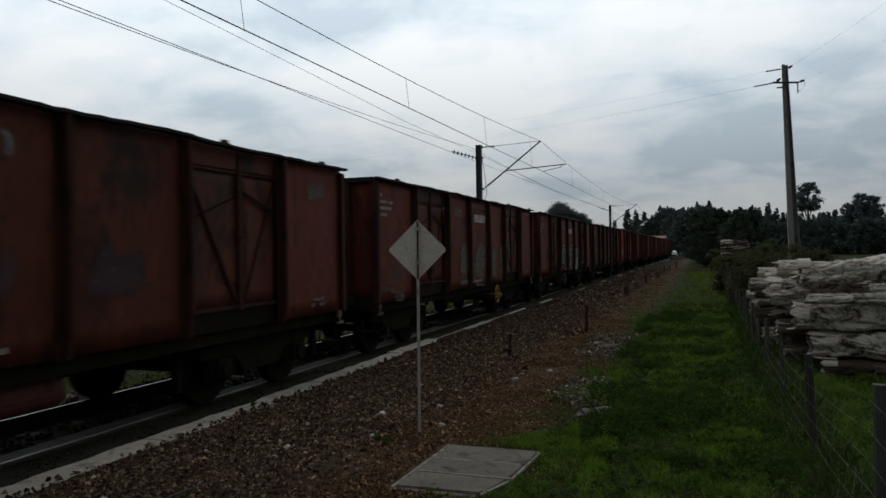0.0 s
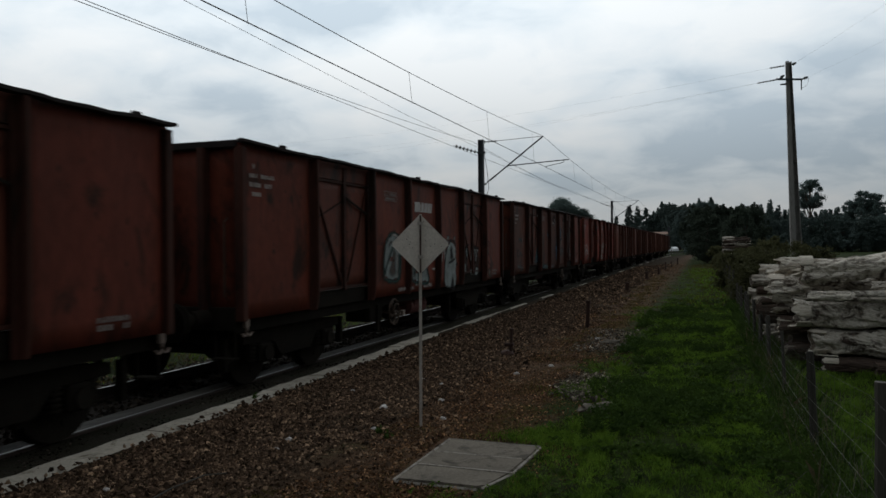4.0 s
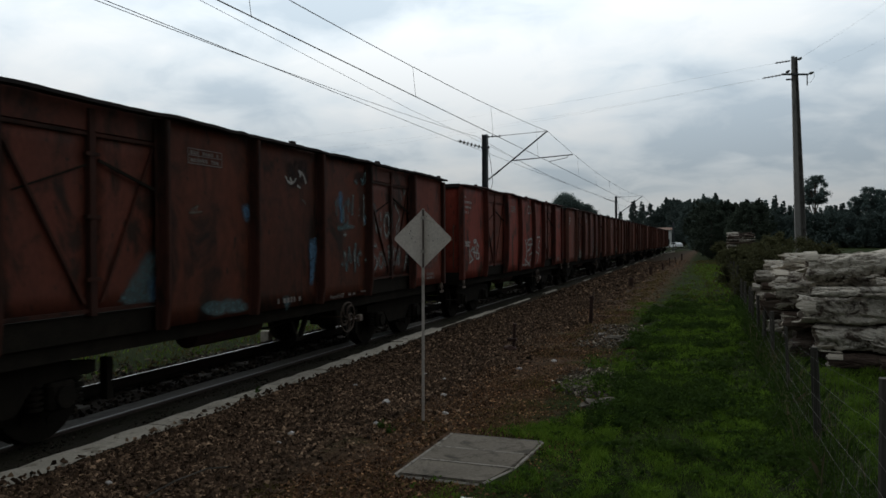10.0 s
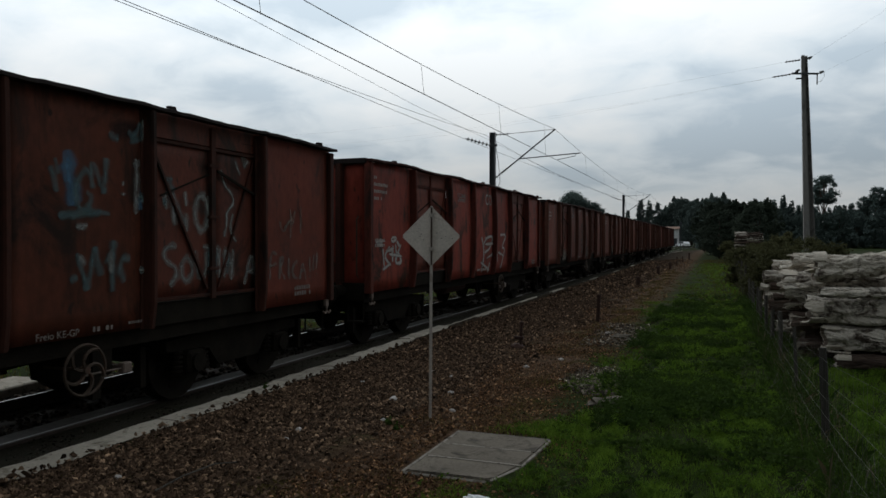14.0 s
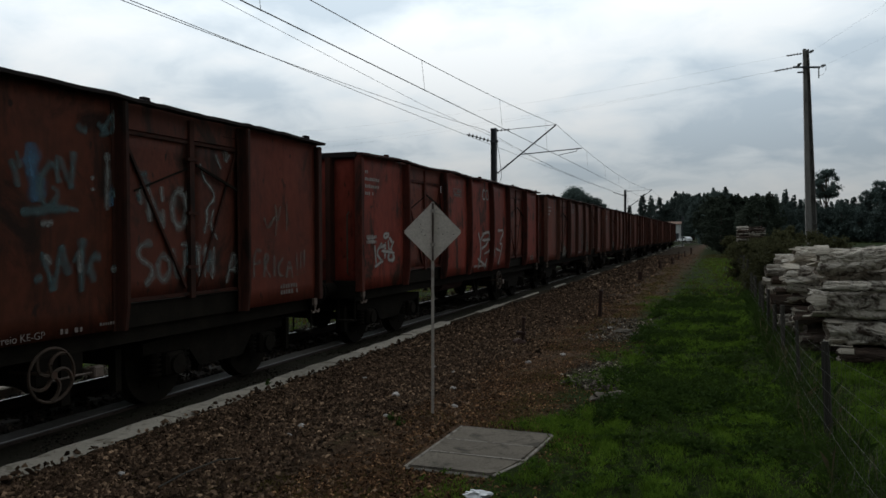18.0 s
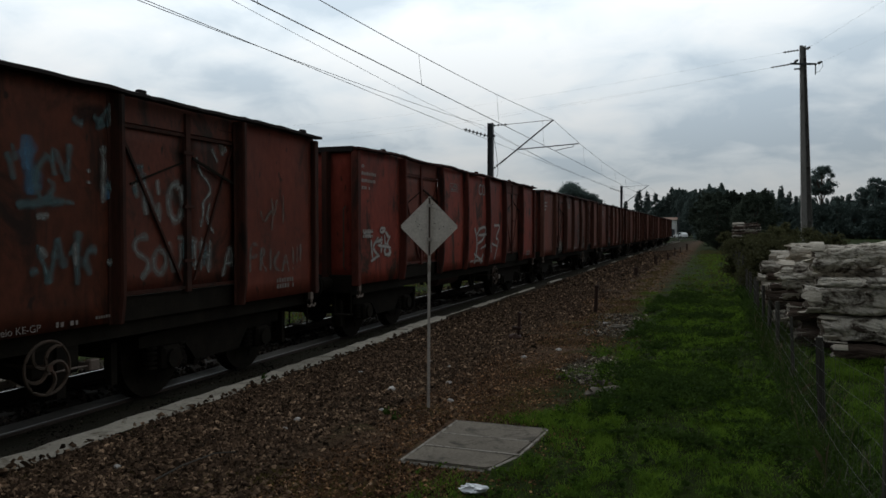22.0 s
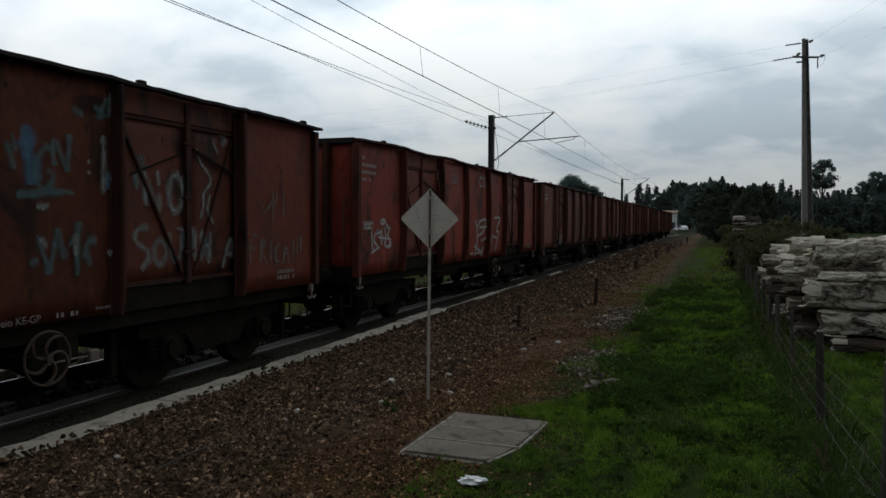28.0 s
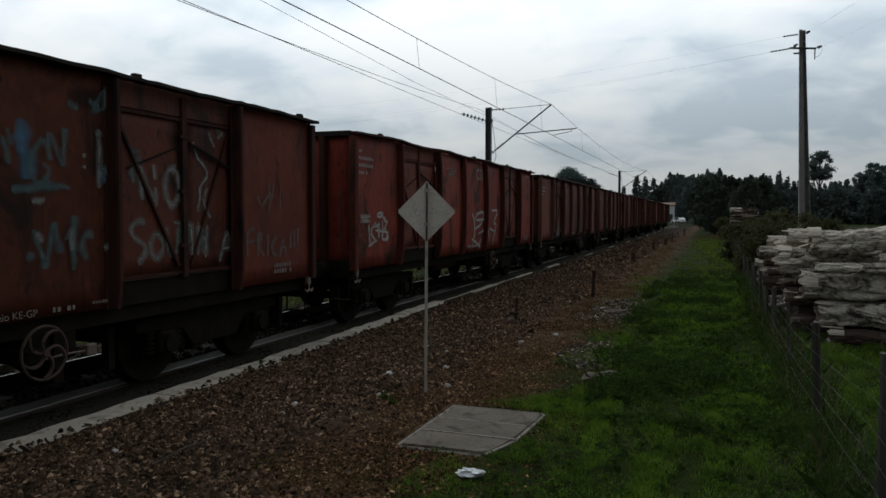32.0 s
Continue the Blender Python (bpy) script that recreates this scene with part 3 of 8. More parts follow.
# ---- ground and track ----
def bend(y):
    """How far the line has swung to the right at y."""
    return max(0.0, y - 92.0) ** 2 / 440


def ground_z(x, y):
    """Height of the ground: level by the fence, falling a little to the concrete edge, the trackbed lower."""
    def ease(a, b, v):
        s = min(1.0, max(0.0, (v - a) / (b - a)))
        return s * s * (3 - 2 * s)
    x -= bend(y)
    z = -0.14 * ease(-2.4, -4.6, x)
    if x < -5.0:
        z = -0.14 - 0.12 * ease(-5.02, -5.22, x) - 0.08 * ease(-5.2, -6.0, x) - 0.15 * ease(-6.58, -6.80, x) + 0.06 * ease(-9.0, -10.5, x)
    return z


def build_ground():
    # fine near the camera, wider steps out to the horizon
    xs = [-2400, -900, -300, -120, -60, -35, -24, -18, -14] + [-12 + 0.5 * i for i in range(8)] \
        + [-8.0, -7.5, -7.0] + [-6.85 + 0.07 * i for i in range(6)] + [-6.3 + 0.12 * i for i in range(8)] + [-5.30, -5.22, -5.16, -5.10, -5.05, -5.0] + [-4.8 + 0.1 * i for i in range(71)] + [2.5 + 0.5 * i for i in range(12)] \
        + [9, 11, 14, 18, 24, 35, 60, 120, 300, 900, 2400]
    ys = [-2400, -900, -300, -100, -40, -20, -10, -5, -2, 0, 1] + [1.5 + 0.1 * i for i in range(110)] + [12.6 + 0.3 * i for i in range(40)] \
        + [25 + i for i in range(20)] + [46, 50, 56, 64, 74, 86] + [92 + 4 * i for i in range(20)] + [180, 200, 300, 600, 1200, 2600]
    xs = sorted(set(round(x, 3) for x in xs))
    verts = []
    for y in ys:
        for x in xs:
            z = ground_z(x, y)
            if abs(x) < 12 and -2 < y < 60 and not -5.3 < x < -4.7 and not -9.2 < x < -5.3 or -6.0 < x < -5.3:
                rough = 0.010 if x > -2.0 else 0.014
                z += rough * noise.noise(Vector((x * 1.3, y * 1.3, 0))) + 0.4 * rough * noise.noise(Vector((x * 5, y * 5, 3)))
            verts.append((x, y, z))
    w = len(xs)
    faces = [(j * w + i, j * w + i + 1, (j + 1) * w + i + 1, (j + 1) * w + i) for j in range(len(ys) - 1) for i in range(w - 1)]
    ob = raw("ground", verts, faces, GROUND, smooth=True)
    return tagged(ob, "lineside ground of grass, brown earth and ballast", "ground", kind="structure")


build_ground()


def rail_outline():
    return [(-0.07, 0.0), (0.07, 0.0), (0.07, 0.012), (0.012, 0.03), (0.01, 0.11), (0.034, 0.125), (0.034, 0.155), (-0.034, 0.155), (-0.034, 0.125), (-0.01, 0.11), (-0.012, 0.03), (-0.07, 0.012)]


def rail_bend(y):
    """The rails run straight to 154 m, then swing to the right."""
    return max(0.0, y - 154.0) ** 2 / 300


def build_track():
    track = thing("railway_track", "railway track with worn rails on concrete sleepers", "track", pose(TRACK_X, 0, RAIL_Z), kind="structure")
    for side in (-1, 1):
        run = [-40, 154] + [154 + 6 * i for i in range(1, 14)]
        b = B()
        rings = [[b.verts.new((u + rail_bend(y), y, v)) for u, v in rail_outline()] for y in run]
        for p, q in zip(rings, rings[1:]):
            for i in range(12):
                b.faces.new((p[i], p[(i + 1) % 12], q[(i + 1) % 12], q[i]))
        bmesh.ops.recalc_face_normals(b, faces=b.faces[:])
        r = part("rail", b, RAILTOP, track)
        r.location = (side * 0.83 - 0.03, 0, -0.158)
        b = B()
        rings = [[b.verts.new((u + rail_bend(y), y, v)) for u, v in ((-side * 0.034, 0.0), (-side * 0.008, 0.0), (-side * 0.010, 0.003), (-side * 0.032, 0.003))] for y in run]
        for p, q in zip(rings, rings[1:]):
            for i in range(4):
                b.faces.new((p[i], p[(i + 1) % 4], q[(i + 1) % 4], q[i]))
        bmesh.ops.recalc_face_normals(b, faces=b.faces[:])
        head = part("rail_head", b, SHINE, r, "polished running surface")
        head.location = (0, 0, 0.1555)
    # worn concrete infill along the inner side of the near rail
    rnd = random.Random(44)
    for k in range(10):
        y0, n = -12 + 3.0 * k, 10
        b = B()
        up, lo = [], []
        for i in range(n + 1):
            y = y0 + 0.004 + 2.992 * i / n
            x0, x1 = 0.46 + 0.03 * noise.noise(Vector((y * 1.7, 0, 3))), 0.755
            up.append([b.verts.new((x, y, -0.018 + 0.008 * noise.noise(Vector((x * 3, y, 6))))) for x in (x0, (x0 + x1) / 2, x1)])
            lo.append([b.verts.new((x, y, -0.2)) for x in (x0 - 0.02, x1)])
        for i in range(n):
            for a in range(2):
                b.faces.new((up[i][a], up[i][a + 1], up[i + 1][a + 1], up[i + 1][a]))
            b.faces.new((lo[i][0], up[i][0], up[i + 1][0], lo[i + 1][0]))
            b.faces.new((up[i][2], lo[i][1], lo[i + 1][1], up[i + 1][2]))
        part("infill_slab", b, INFILL, track, "dusty concrete infill" if k == 0 else "")
    b = B()
    prism(b, [(-1.3, -0.02), (-1.3, 0.15), (-1.2, 0.2), (-0.45, 0.2), (-0.3, 0.13), (0.3, 0.13), (0.45, 0.2), (1.2, 0.2), (1.3, 0.15), (1.3, -0.02)], "y", -0.13, 0.13)
    first = part("sleeper", b, SLEEPER, track)
    first.location = (0, -3, -0.36)
    for i in range(1, 110):
        again("sleeper", first, track, pose(random.uniform(-0.01, 0.01), -3 + 0.6 * i, -0.375 + random.uniform(-0.006, 0.006)))
    return track


build_track()


def build_edge():
    """Row of old concrete edge blocks along the trackbed, with chipped corners."""
    edge = thing("concrete_edge", "chipped pale concrete edging along the trackbed", "edging", kind="structure")
    rnd = random.Random(4)

    def lie(y):
        return -4.865 - 0.105 * min(1.0, max(0.0, (y - 6.5) / 6.0))
    kinds = []
    for k in range(4):
        b = B()
        n = 10
        rings = []
        for i in range(n + 1):
            y = -0.985 + 1.97 * i / n
            j = lambda a: rnd.uniform(-a, a)
            near = 0.12 + j(0.03)
            rings.append([b.verts.new(p) for p in ((-0.14, y, -0.42), (-0.14 + j(0.012), y, -0.02 + j(0.006)), (-0.12 + j(0.016), y, 0.0 + j(0.005)),
                                                   (near - 0.05, y, 0.0 + j(0.006)), (near, y, -0.03 + j(0.012)), (near, y, -0.3))])
        for u, v in zip(rings, rings[1:]):
            for a in range(6):
                b.faces.new((u[a], u[(a + 1) % 6], v[(a + 1) % 6], v[a]))
        b.faces.new(rings[0][::-1]); b.faces.new(rings[-1])
        bmesh.ops.recalc_face_normals(b, faces=b.faces[:])
        kinds.append(part("edge_block", b, STRIP, edge))
        kinds[-1].location = (lie(0.6 + 2 * k), 0.6 + 2 * k, -0.11)
    for i in [*range(-8, 0), *range(4, 62)]:
        again("edge_block", kinds[rnd.randrange(4)], edge, pose(lie(0.6 + 2 * i) - (0.05 if i > 5 else 0.0) + rnd.uniform(-0.012, 0.012), 0.6 + 2 * i, -0.11 - (0.012 if i > 6 and i % 3 else 0.0) - (0.05 if i > 10 and i % 4 else 0.03 if i in (7, 9) else 0.0) + rnd.uniform(-0.012, 0.008), 0, rnd.uniform(-1, 1), rnd.uniform(-0.5, 0.5)) @ Matrix.Diagonal((rnd.uniform(0.78, 0.95) if 5 < i < 10 else rnd.uniform(0.35, 0.5) if i > 5 else 1.0, 1, 1, 1)))


build_edge()


# ---- open goods wagons ----
END, DOOR, MID = 4.53, 2.53, 0.845       # post positions along half a wagon
HALF, LONG = 6.38, 14.04                 # half the body, and the distance from wagon to wagon
WALL = 1.48                              # outer face of the side sheets


def sheet(y0, y1, z0, z1, seed, amp=0.014, thick=0.05, nx=7, nz=8):
    """A steel sheet with shallow dents, its outer face at x = 0."""
    b = B()
    front, back = {}, {}
    for i in range(nx + 1):
        for k in range(nz + 1):
            y, z = y0 + (y1 - y0) * i / nx, z0 + (z1 - z0) * k / nz
            rim = min(i, nx - i, 1) * min(k, nz - k, 1)
            d = amp * rim * noise.noise(Vector((y * 1.7 + seed * 7.1, z * 1.7, seed)))
            front[i, k] = b.verts.new((d, y, z))
            back[i, k] = b.verts.new((d - thick, y, z))
    for i in range(nx):
        for k in range(nz):
            b.faces.new((front[i, k], front[i + 1, k], front[i + 1, k + 1], front[i, k + 1]))
            b.faces.new((back[i, k], back[i, k + 1], back[i + 1, k + 1], back[i + 1, k]))
    for i in range(nx):
        b.faces.new((front[i, 0], back[i, 0], back[i + 1, 0], front[i + 1, 0]))
        b.faces.new((front[i, nz], front[i + 1, nz], back[i + 1, nz], back[i, nz]))
    for k in range(nz):
        b.faces.new((front[0, k], front[0, k + 1], back[0, k + 1], back[0, k]))
        b.faces.new((front[nx, k], back[nx, k], back[nx, k + 1], front[nx, k + 1]))
    return b


def rim_bar(length, seed, w=0.12, h=0.044):
    """The dented top rail, drawn along y."""
    b = B()
    n = 96
    rings = []
    for i in range(n + 1):
        y = -length + 2 * length * i / n
        dz = 0.030 * noise.noise(Vector((y * 0.7, seed, 0))) + 0.014 * noise.noise(Vector((y * 2.3, seed, 5))) + 0.012 * noise.noise(Vector((y * 7.0, seed, 2)))
        dx = 0.018 * noise.noise(Vector((y * 0.8, seed, 9)))
        prof = ((0, 0.0), (0.0, h * 0.75), (-0.03, h), (-w + 0.03, h), (-w, h * 0.75), (-w, 0))
        rings.append([b.verts.new((dx + u, y, dz + v)) for u, v in prof])
    for u, v in zip(rings, rings[1:]):
        for a in range(6):
            b.faces.new((u[a], v[a], v[(a + 1) % 6], u[(a + 1) % 6]))
    b.faces.new(rings[0]); b.faces.new(rings[-1][::-1])
    bmesh.ops.recalc_face_normals(b, faces=b.faces[:])
    return b


def hat_post(z0, z1, deep=0.115, n=8):
    """A pressed-steel upright: wide foot flanges, a deep hollow rib with a narrow face, tapered in at its foot."""
    b = B()
    rings = []
    for i in range(n + 1):
        z = z0 + (z1 - z0) * i / n
        d = deep * (0.72 if i == 0 else 1.0)
        rings.append([b.verts.new((u, v, z)) for u, v in ((0, -0.095), (0.008, -0.092), (0.010, -0.060), (d - 0.018, -0.036), (d, -0.020),
                                                         (d, 0.020), (d - 0.018, 0.036), (0.010, 0.060), (0.008, 0.092), (0, 0.095))])
    for u, v in zip(rings, rings[1:]):
        for a in range(9):
            b.faces.new((u[a], u[a + 1], v[a + 1], v[a]))
    b.faces.new(rings[0][::-1])
    b.faces.new(rings[-1])
    bmesh.ops.recalc_face_normals(b, faces=b.faces[:])
    return b


def add_side(w, side, seed, red, red_door, dull, rim):
    """One long side: sheets, doors with braces, posts, top rail and hooks. Built facing +x, turned round for the other side."""
    turn = pose(0, 0, 0, 0, 0, 0 if side > 0 else 180)

    def put(ob, m=None):
        ob.matrix_basis = turn @ (m if m is not None else Matrix())
        return ob
    spans = [(-HALF + 0.03, -END), (-DOOR, -MID), (-MID, MID), (MID, DOOR), (END, HALF - 0.03)]
    for k, (a, c) in enumerate(spans):
        ob = part("side_panel", sheet(a + 0.002, c - 0.002, 1.0, 3.275, seed + k, 0.020, nx=10, nz=10), RED_END if k == 4 and red in (RED_DIM, RED_BROWN, RED_WARM) else red, w, smooth=True)
        put(ob, pose(WALL, 0, 0))
    for s in (-1, 1):
        lo, hi = sorted((s * DOOR, s * END))
        mid = (lo + hi) / 2 + 0.07
        put(part("door_header", sheet(lo + 0.002, hi - 0.002, 2.99, 3.275, seed + 9, 0.004, nx=3, nz=2), red_door, w), pose(WALL - 0.025, 0, 0))
        put(part("door_sill", box(B(), -0.12, 0.0, lo, hi, 0.98, 1.22, 0.006), UNDER, w), pose(WALL - 0.06, 0, 0))
        for leaf, (a, c) in enumerate(((lo + 0.004, mid - 0.04), (mid + 0.04, hi - 0.004))):
            d = part("door", sheet(a, c, 1.24, 3.03, seed + 11 + 2 * leaf + s, 0.006, nx=5), red_door, w, "worn red door leaf with a diagonal brace", smooth=True)
            put(d, pose(WALL - 0.05, 0, 0))
            for q in (2.94, 1.25):
                part("door_rail", box(B(), 0.0, 0.024, a, c, q, q + 0.035), dull, d).location = (0.006, 0, 0)
            e, e2 = B(), None
            if leaf == 0:
                e2 = prism(B(), [(a + 0.22, 2.385), (a + 0.22, 2.365), (c + 0.0, 2.655), (c + 0.0, 2.675)], "x", 0.0, 0.010)
                prism(e, [(a + 0.04, 2.93), (a + 0.075, 2.93), (c - 0.04, 1.34), (c - 0.075, 1.34)], "x", 0.0, 0.025)
            else:
                prism(e, [(a + 0.06, 1.34), (a + 0.09, 1.34), (c - 0.07, 2.93), (c - 0.10, 2.93)], "x", 0.0, 0.018)
                e2 = prism(B(), [(a + 0.03, 2.70), (a + 0.04, 2.73), (c + 0.0, 2.46), (c - 0.01, 2.43)], "x", 0.018, 0.036)
            part("brace", e, dull, d).location = (0.010, 0, 0)
            if e2:
                part("lock_bar", e2, UNDER, d).location = (0.010, 0, 0)
        for q in (3.09,):
            put(part("header_rib", box(B(), 0.0, 0.012, lo + 0.1, hi - 0.1, q, q + 0.014), dull, w), pose(WALL - 0.03, 0, 0))
        e = B()
        prism(e, [(-0.02, mid - 0.055), (0.052, mid - 0.038), (0.052, mid + 0.038), (-0.02, mid + 0.055)], "z", 1.22, 3.20)
        put(part("door_post", e, dull, w), pose(WALL - 0.05, 0, 0))
        for q in (1.55, 2.15, 2.75):
            put(part("hinge", box(B(), 0.02, 0.058, mid - 0.085, mid + 0.085, q, q + 0.035), dull, w), pose(WALL - 0.05, 0, 0))
    e = B()
    for y in (-END, -DOOR, -MID, MID, DOOR, END):
        e = hat_post(0.985, 3.23)
        put(part("post", e, dull, w), pose(WALL + 0.002, y - 0.015, 0))
    for y in (-HALF + 0.05, HALF - 0.05):
        c = part("corner_post", box(B(), -0.06, 0.07, -0.055, 0.055, 0.98, 3.21, 0.012), dull, w)
        put(c, pose(WALL, y, 0))
    put(part("top_rail", rim_bar(HALF + 0.02, seed), rim, w, "dented black top rail"), pose(WALL + 0.122, 0, 3.243))
    for y in (-5.3, -0.2, 3.0, 5.75):
        e = box(B(), -0.08, -0.01, -0.05, 0.05, 0.05, 0.125, 0.01)
        put(part("rope_hook", e, rim, w), pose(WALL + 0.12, y + 0.2 * math.sin(seed + y), 3.195))
    # solebar below the panels, with the tow hooks at its ends
    put(part("solebar", prism(B(), [(-0.10, 0.82), (0.02, 0.82), (0.02, 0.99), (-0.10, 0.99)], "y", -HALF + 0.1, HALF - 0.1), UNDER, w), pose(WALL - 0.14, 0, 0))
    for s in (-1, 1):
        e = B()
        tube(e, [(0, 0, 0.16), (0, 0, 0.06), (0, 0.03, 0.0), (0, 0.075, -0.01), (0, 0.11, 0.03)], 0.017, 6)
        tube(e, [(0, 0, 0.03), (0, -0.04, -0.01), (0, -0.085, 0.0), (0, -0.1, 0.03)], 0.015, 6)
        box(e, -0.03, 0.012, -0.04, 0.04, 0.1, 0.2)
        put(part("tow_hook", e, HOOK, w, "pale scuffed steel hook", smooth=False), pose(WALL + 0.02, s * (HALF - 0.14), 0.80))


def add_end(w, s, seed, red):
    turn = pose(0, 0, 0, 0, 0, 0 if s > 0 else 180)
    e = sheet(-WALL + 0.03, WALL - 0.03, 1.0, 3.21, seed, 0.02)
    ob = part("end_panel", e, red, w, smooth=True)
    ob.matrix_basis = turn @ pose(0, HALF - 0.06, 0, 0, 0, 90)
    for x in (-0.95, -0.32, 0.32, 0.95):
        ob = part("end_post", prism(B(), [(-0.07, -0.002), (0.07, -0.002), (0.045, 0.11), (-0.045, 0.11)], "z", 0.98, 3.2), POST, w)
        ob.matrix_basis = turn @ pose(x, HALF - 0.05, 0)
    ob = part("end_rail", box(B(), -1.46, 1.46, -0.08, 0.03, 3.19, 3.285, 0.012), RIM, w)
    ob.matrix_basis = turn @ pose(0, HALF - 0.01, 0)
    ob = part("headstock", box(B(), -1.42, 1.42, -0.14, 0.0, 0.86, 1.16, 0.01), UNDER, w)
    ob.matrix_basis = turn @ pose(0, HALF - 0.0, 0)
    for x in (-0.98, 0.98):
        e = B()
        rod(e, (0, 0, 0), (0, 0.30, 0), 0.11, 14)
        rod(e, (0, 0.30, 0), (0, 0.585, 0), 0.08, 14)
        rod(e, (0, 0.585, 0), (0, 0.615, 0), 0.235, 20)
        ob = part("buffer", e, UNDER, w)
        ob.matrix_basis = turn @ pose(x, HALF, 1.02)
    e = B()
    box(e, -0.03, 0.03, 0.0, 0.34, -0.05, 0.05)
    tube(e, [(0, 0.34, 0.0), (0, 0.42, 0.03), (0, 0.44, 0.10), (0, 0.38, 0.13)], 0.03, 6)
    tube(e, [(-0.05, 0.28, 0), (-0.05, 0.55, -0.10), (0.05, 0.55, -0.10), (0.05, 0.28, 0)], 0.018, 6)
    ob = part("coupling", e, UNDER, w)
    ob.matrix_basis = turn @ pose(0, HALF, 0.99)
    for x in (-1.30, 1.30):
        e = tube(B(), [(x, 0.0, 1.25), (x, 0.07, 1.30), (x, 0.07, 2.25), (x, 0.0, 2.30)], 0.013, 6)
        ob = part("grab_rail", e, HAND, w, "worn grab rail")
        ob.matrix_basis = turn @ pose(0, HALF - 0.03, 0)
    for x in (-1.38, 1.38):
        e = B()
        tube(e, [(x, 0.04, 0.92), (x, 0.04, 0.5), (x - 0.0, 0.04, 0.5)], 0.014, 5)
        tube(e, [(x - 0.3 * (1 if x > 0 else -1), 0.04, 0.92), (x - 0.3 * (1 if x > 0 else -1), 0.04, 0.5)], 0.014, 5)
        lo, hi = sorted((x, x - 0.3 * (1 if x > 0 else -1)))
        box(e, lo, hi, -0.04, 0.12, 0.49, 0.51)
        ob = part("step", e, UNDER, w)
        ob.matrix_basis = turn @ pose(0, HALF - 0.1, 0)


def add_bogie(w, y):
    g = part("bogie", bogie_frame(), UNDER, w)
    g.location = (0, y, 0)
    for x in (-1.13, 1.13):
        for dy in (-0.9, 0.9):
            e = B()
            box(e, -0.12, 0.12, dy - 0.15, dy + 0.15, 0.33, 0.60, 0.03)
            rod(e, (0.11 * (1 if x > 0 else -1), dy, 0.46), (0.16 * (1 if x > 0 else -1), dy, 0.46), 0.11, 12)
            part("axle_box", e, UNDER, g).location = (x, 0, 0)
        for dy in (-1.13, -0.67, 0.67, 1.13):
            e = B()
            for k in range(5):
                rod(e, (0, dy, 0.36 + 0.055 * k), (0, dy, 0.385 + 0.055 * k), 0.075, 10)
            rod(e, (0, dy, 0.36), (0, dy, 0.64), 0.045, 8)
            part("spring", e, UNDER, g).location = (x, 0, 0)
    wheels = []
    for dy in (-0.9, 0.9):
        e = B()
        rod(e, (-1.2, 0, 0), (1.2, 0, 0), 0.07, 10)
        for s in (-1, 1):
            x = s * 0.868
            rod(e, (x - 0.065, 0, 0), (x + 0.065, 0, 0), 0.46, 28)
            rod(e, (x - s * 0.09, 0, 0), (x - s * 0.06, 0, 0), 0.49, 28)
            rod(e, (x + s * 0.06, 0, 0), (x + s * 0.085, 0, 0), 0.15, 14)
            for k in range(6):
                a = k * math.tau / 6
                rod(e, (x + s * 0.06, 0.29 * math.cos(a), 0.29 * math.sin(a)), (x + s * 0.075, 0.29 * math.cos(a), 0.29 * math.sin(a)), 0.05, 8)
        o = part("wheelset", e, UNDER, g)
        o.location = (0, dy, 0.46)
        wheels.append(o)
    return wheels


def bogie_frame():
    b = B()
    out = [(-1.35, 0.62), (-1.35, 0.74), (-0.55, 0.80), (0.55, 0.80), (1.35, 0.74), (1.35, 0.62), (0.62, 0.60), (0.42, 0.36), (-0.42, 0.36), (-0.62, 0.60)]
    for x in (-1.13, 1.13):
        prism(b, out, "x", x - 0.05, x + 0.05)
    box(b, -1.13, 1.13, -0.22, 0.22, 0.52, 0.80)
    box(b, -1.13, 1.13, -1.34, -1.26, 0.60, 0.72)
    box(b, -1.13, 1.13, 1.26, 1.34, 0.60, 0.72)
    for x in (-1.05, 1.05):
        for y in (-1.62, -0.32, 0.32, 1.62):
            box(b, x - 0.05, x + 0.05, y - 0.04, y + 0.04, 0.28, 0.72)
    return b


def handwheel():
    b = B()
    n = 28
    tube(b, [(0, 0.235 * math.cos(k * math.tau / n), 0.235 * math.sin(k * math.tau / n)) for k in range(n)], 0.015, 6, True)
    for k in range(5):
        a = k * math.tau / 5 + 0.3
        pts = []
        for i in range(7):
            r = 0.03 + 0.2 * i / 6
            t = a - 0.95 * (i / 6) ** 1.8
            pts.append((0.0, r * math.cos(t), r * math.sin(t)))
        tube(b, pts, 0.018, 5)
    rod(b, (-0.05, 0, 0), (0.03, 0, 0), 0.035, 10)
    rod(b, (-0.5, 0, 0), (-0.05, 0, 0), 0.018, 8)
    return b


def underframe():
    b = B()
    box(b, -0.28, 0.28, -HALF + 0.1, HALF - 0.1, 0.86, 1.16)
    for y in (-5.5, -3.5, -2.2, -0.8, 0.8, 2.2, 3.5, 5.5):
        box(b, -1.36, 1.36, y - 0.06, y + 0.06, 0.92, 1.16)
    return b


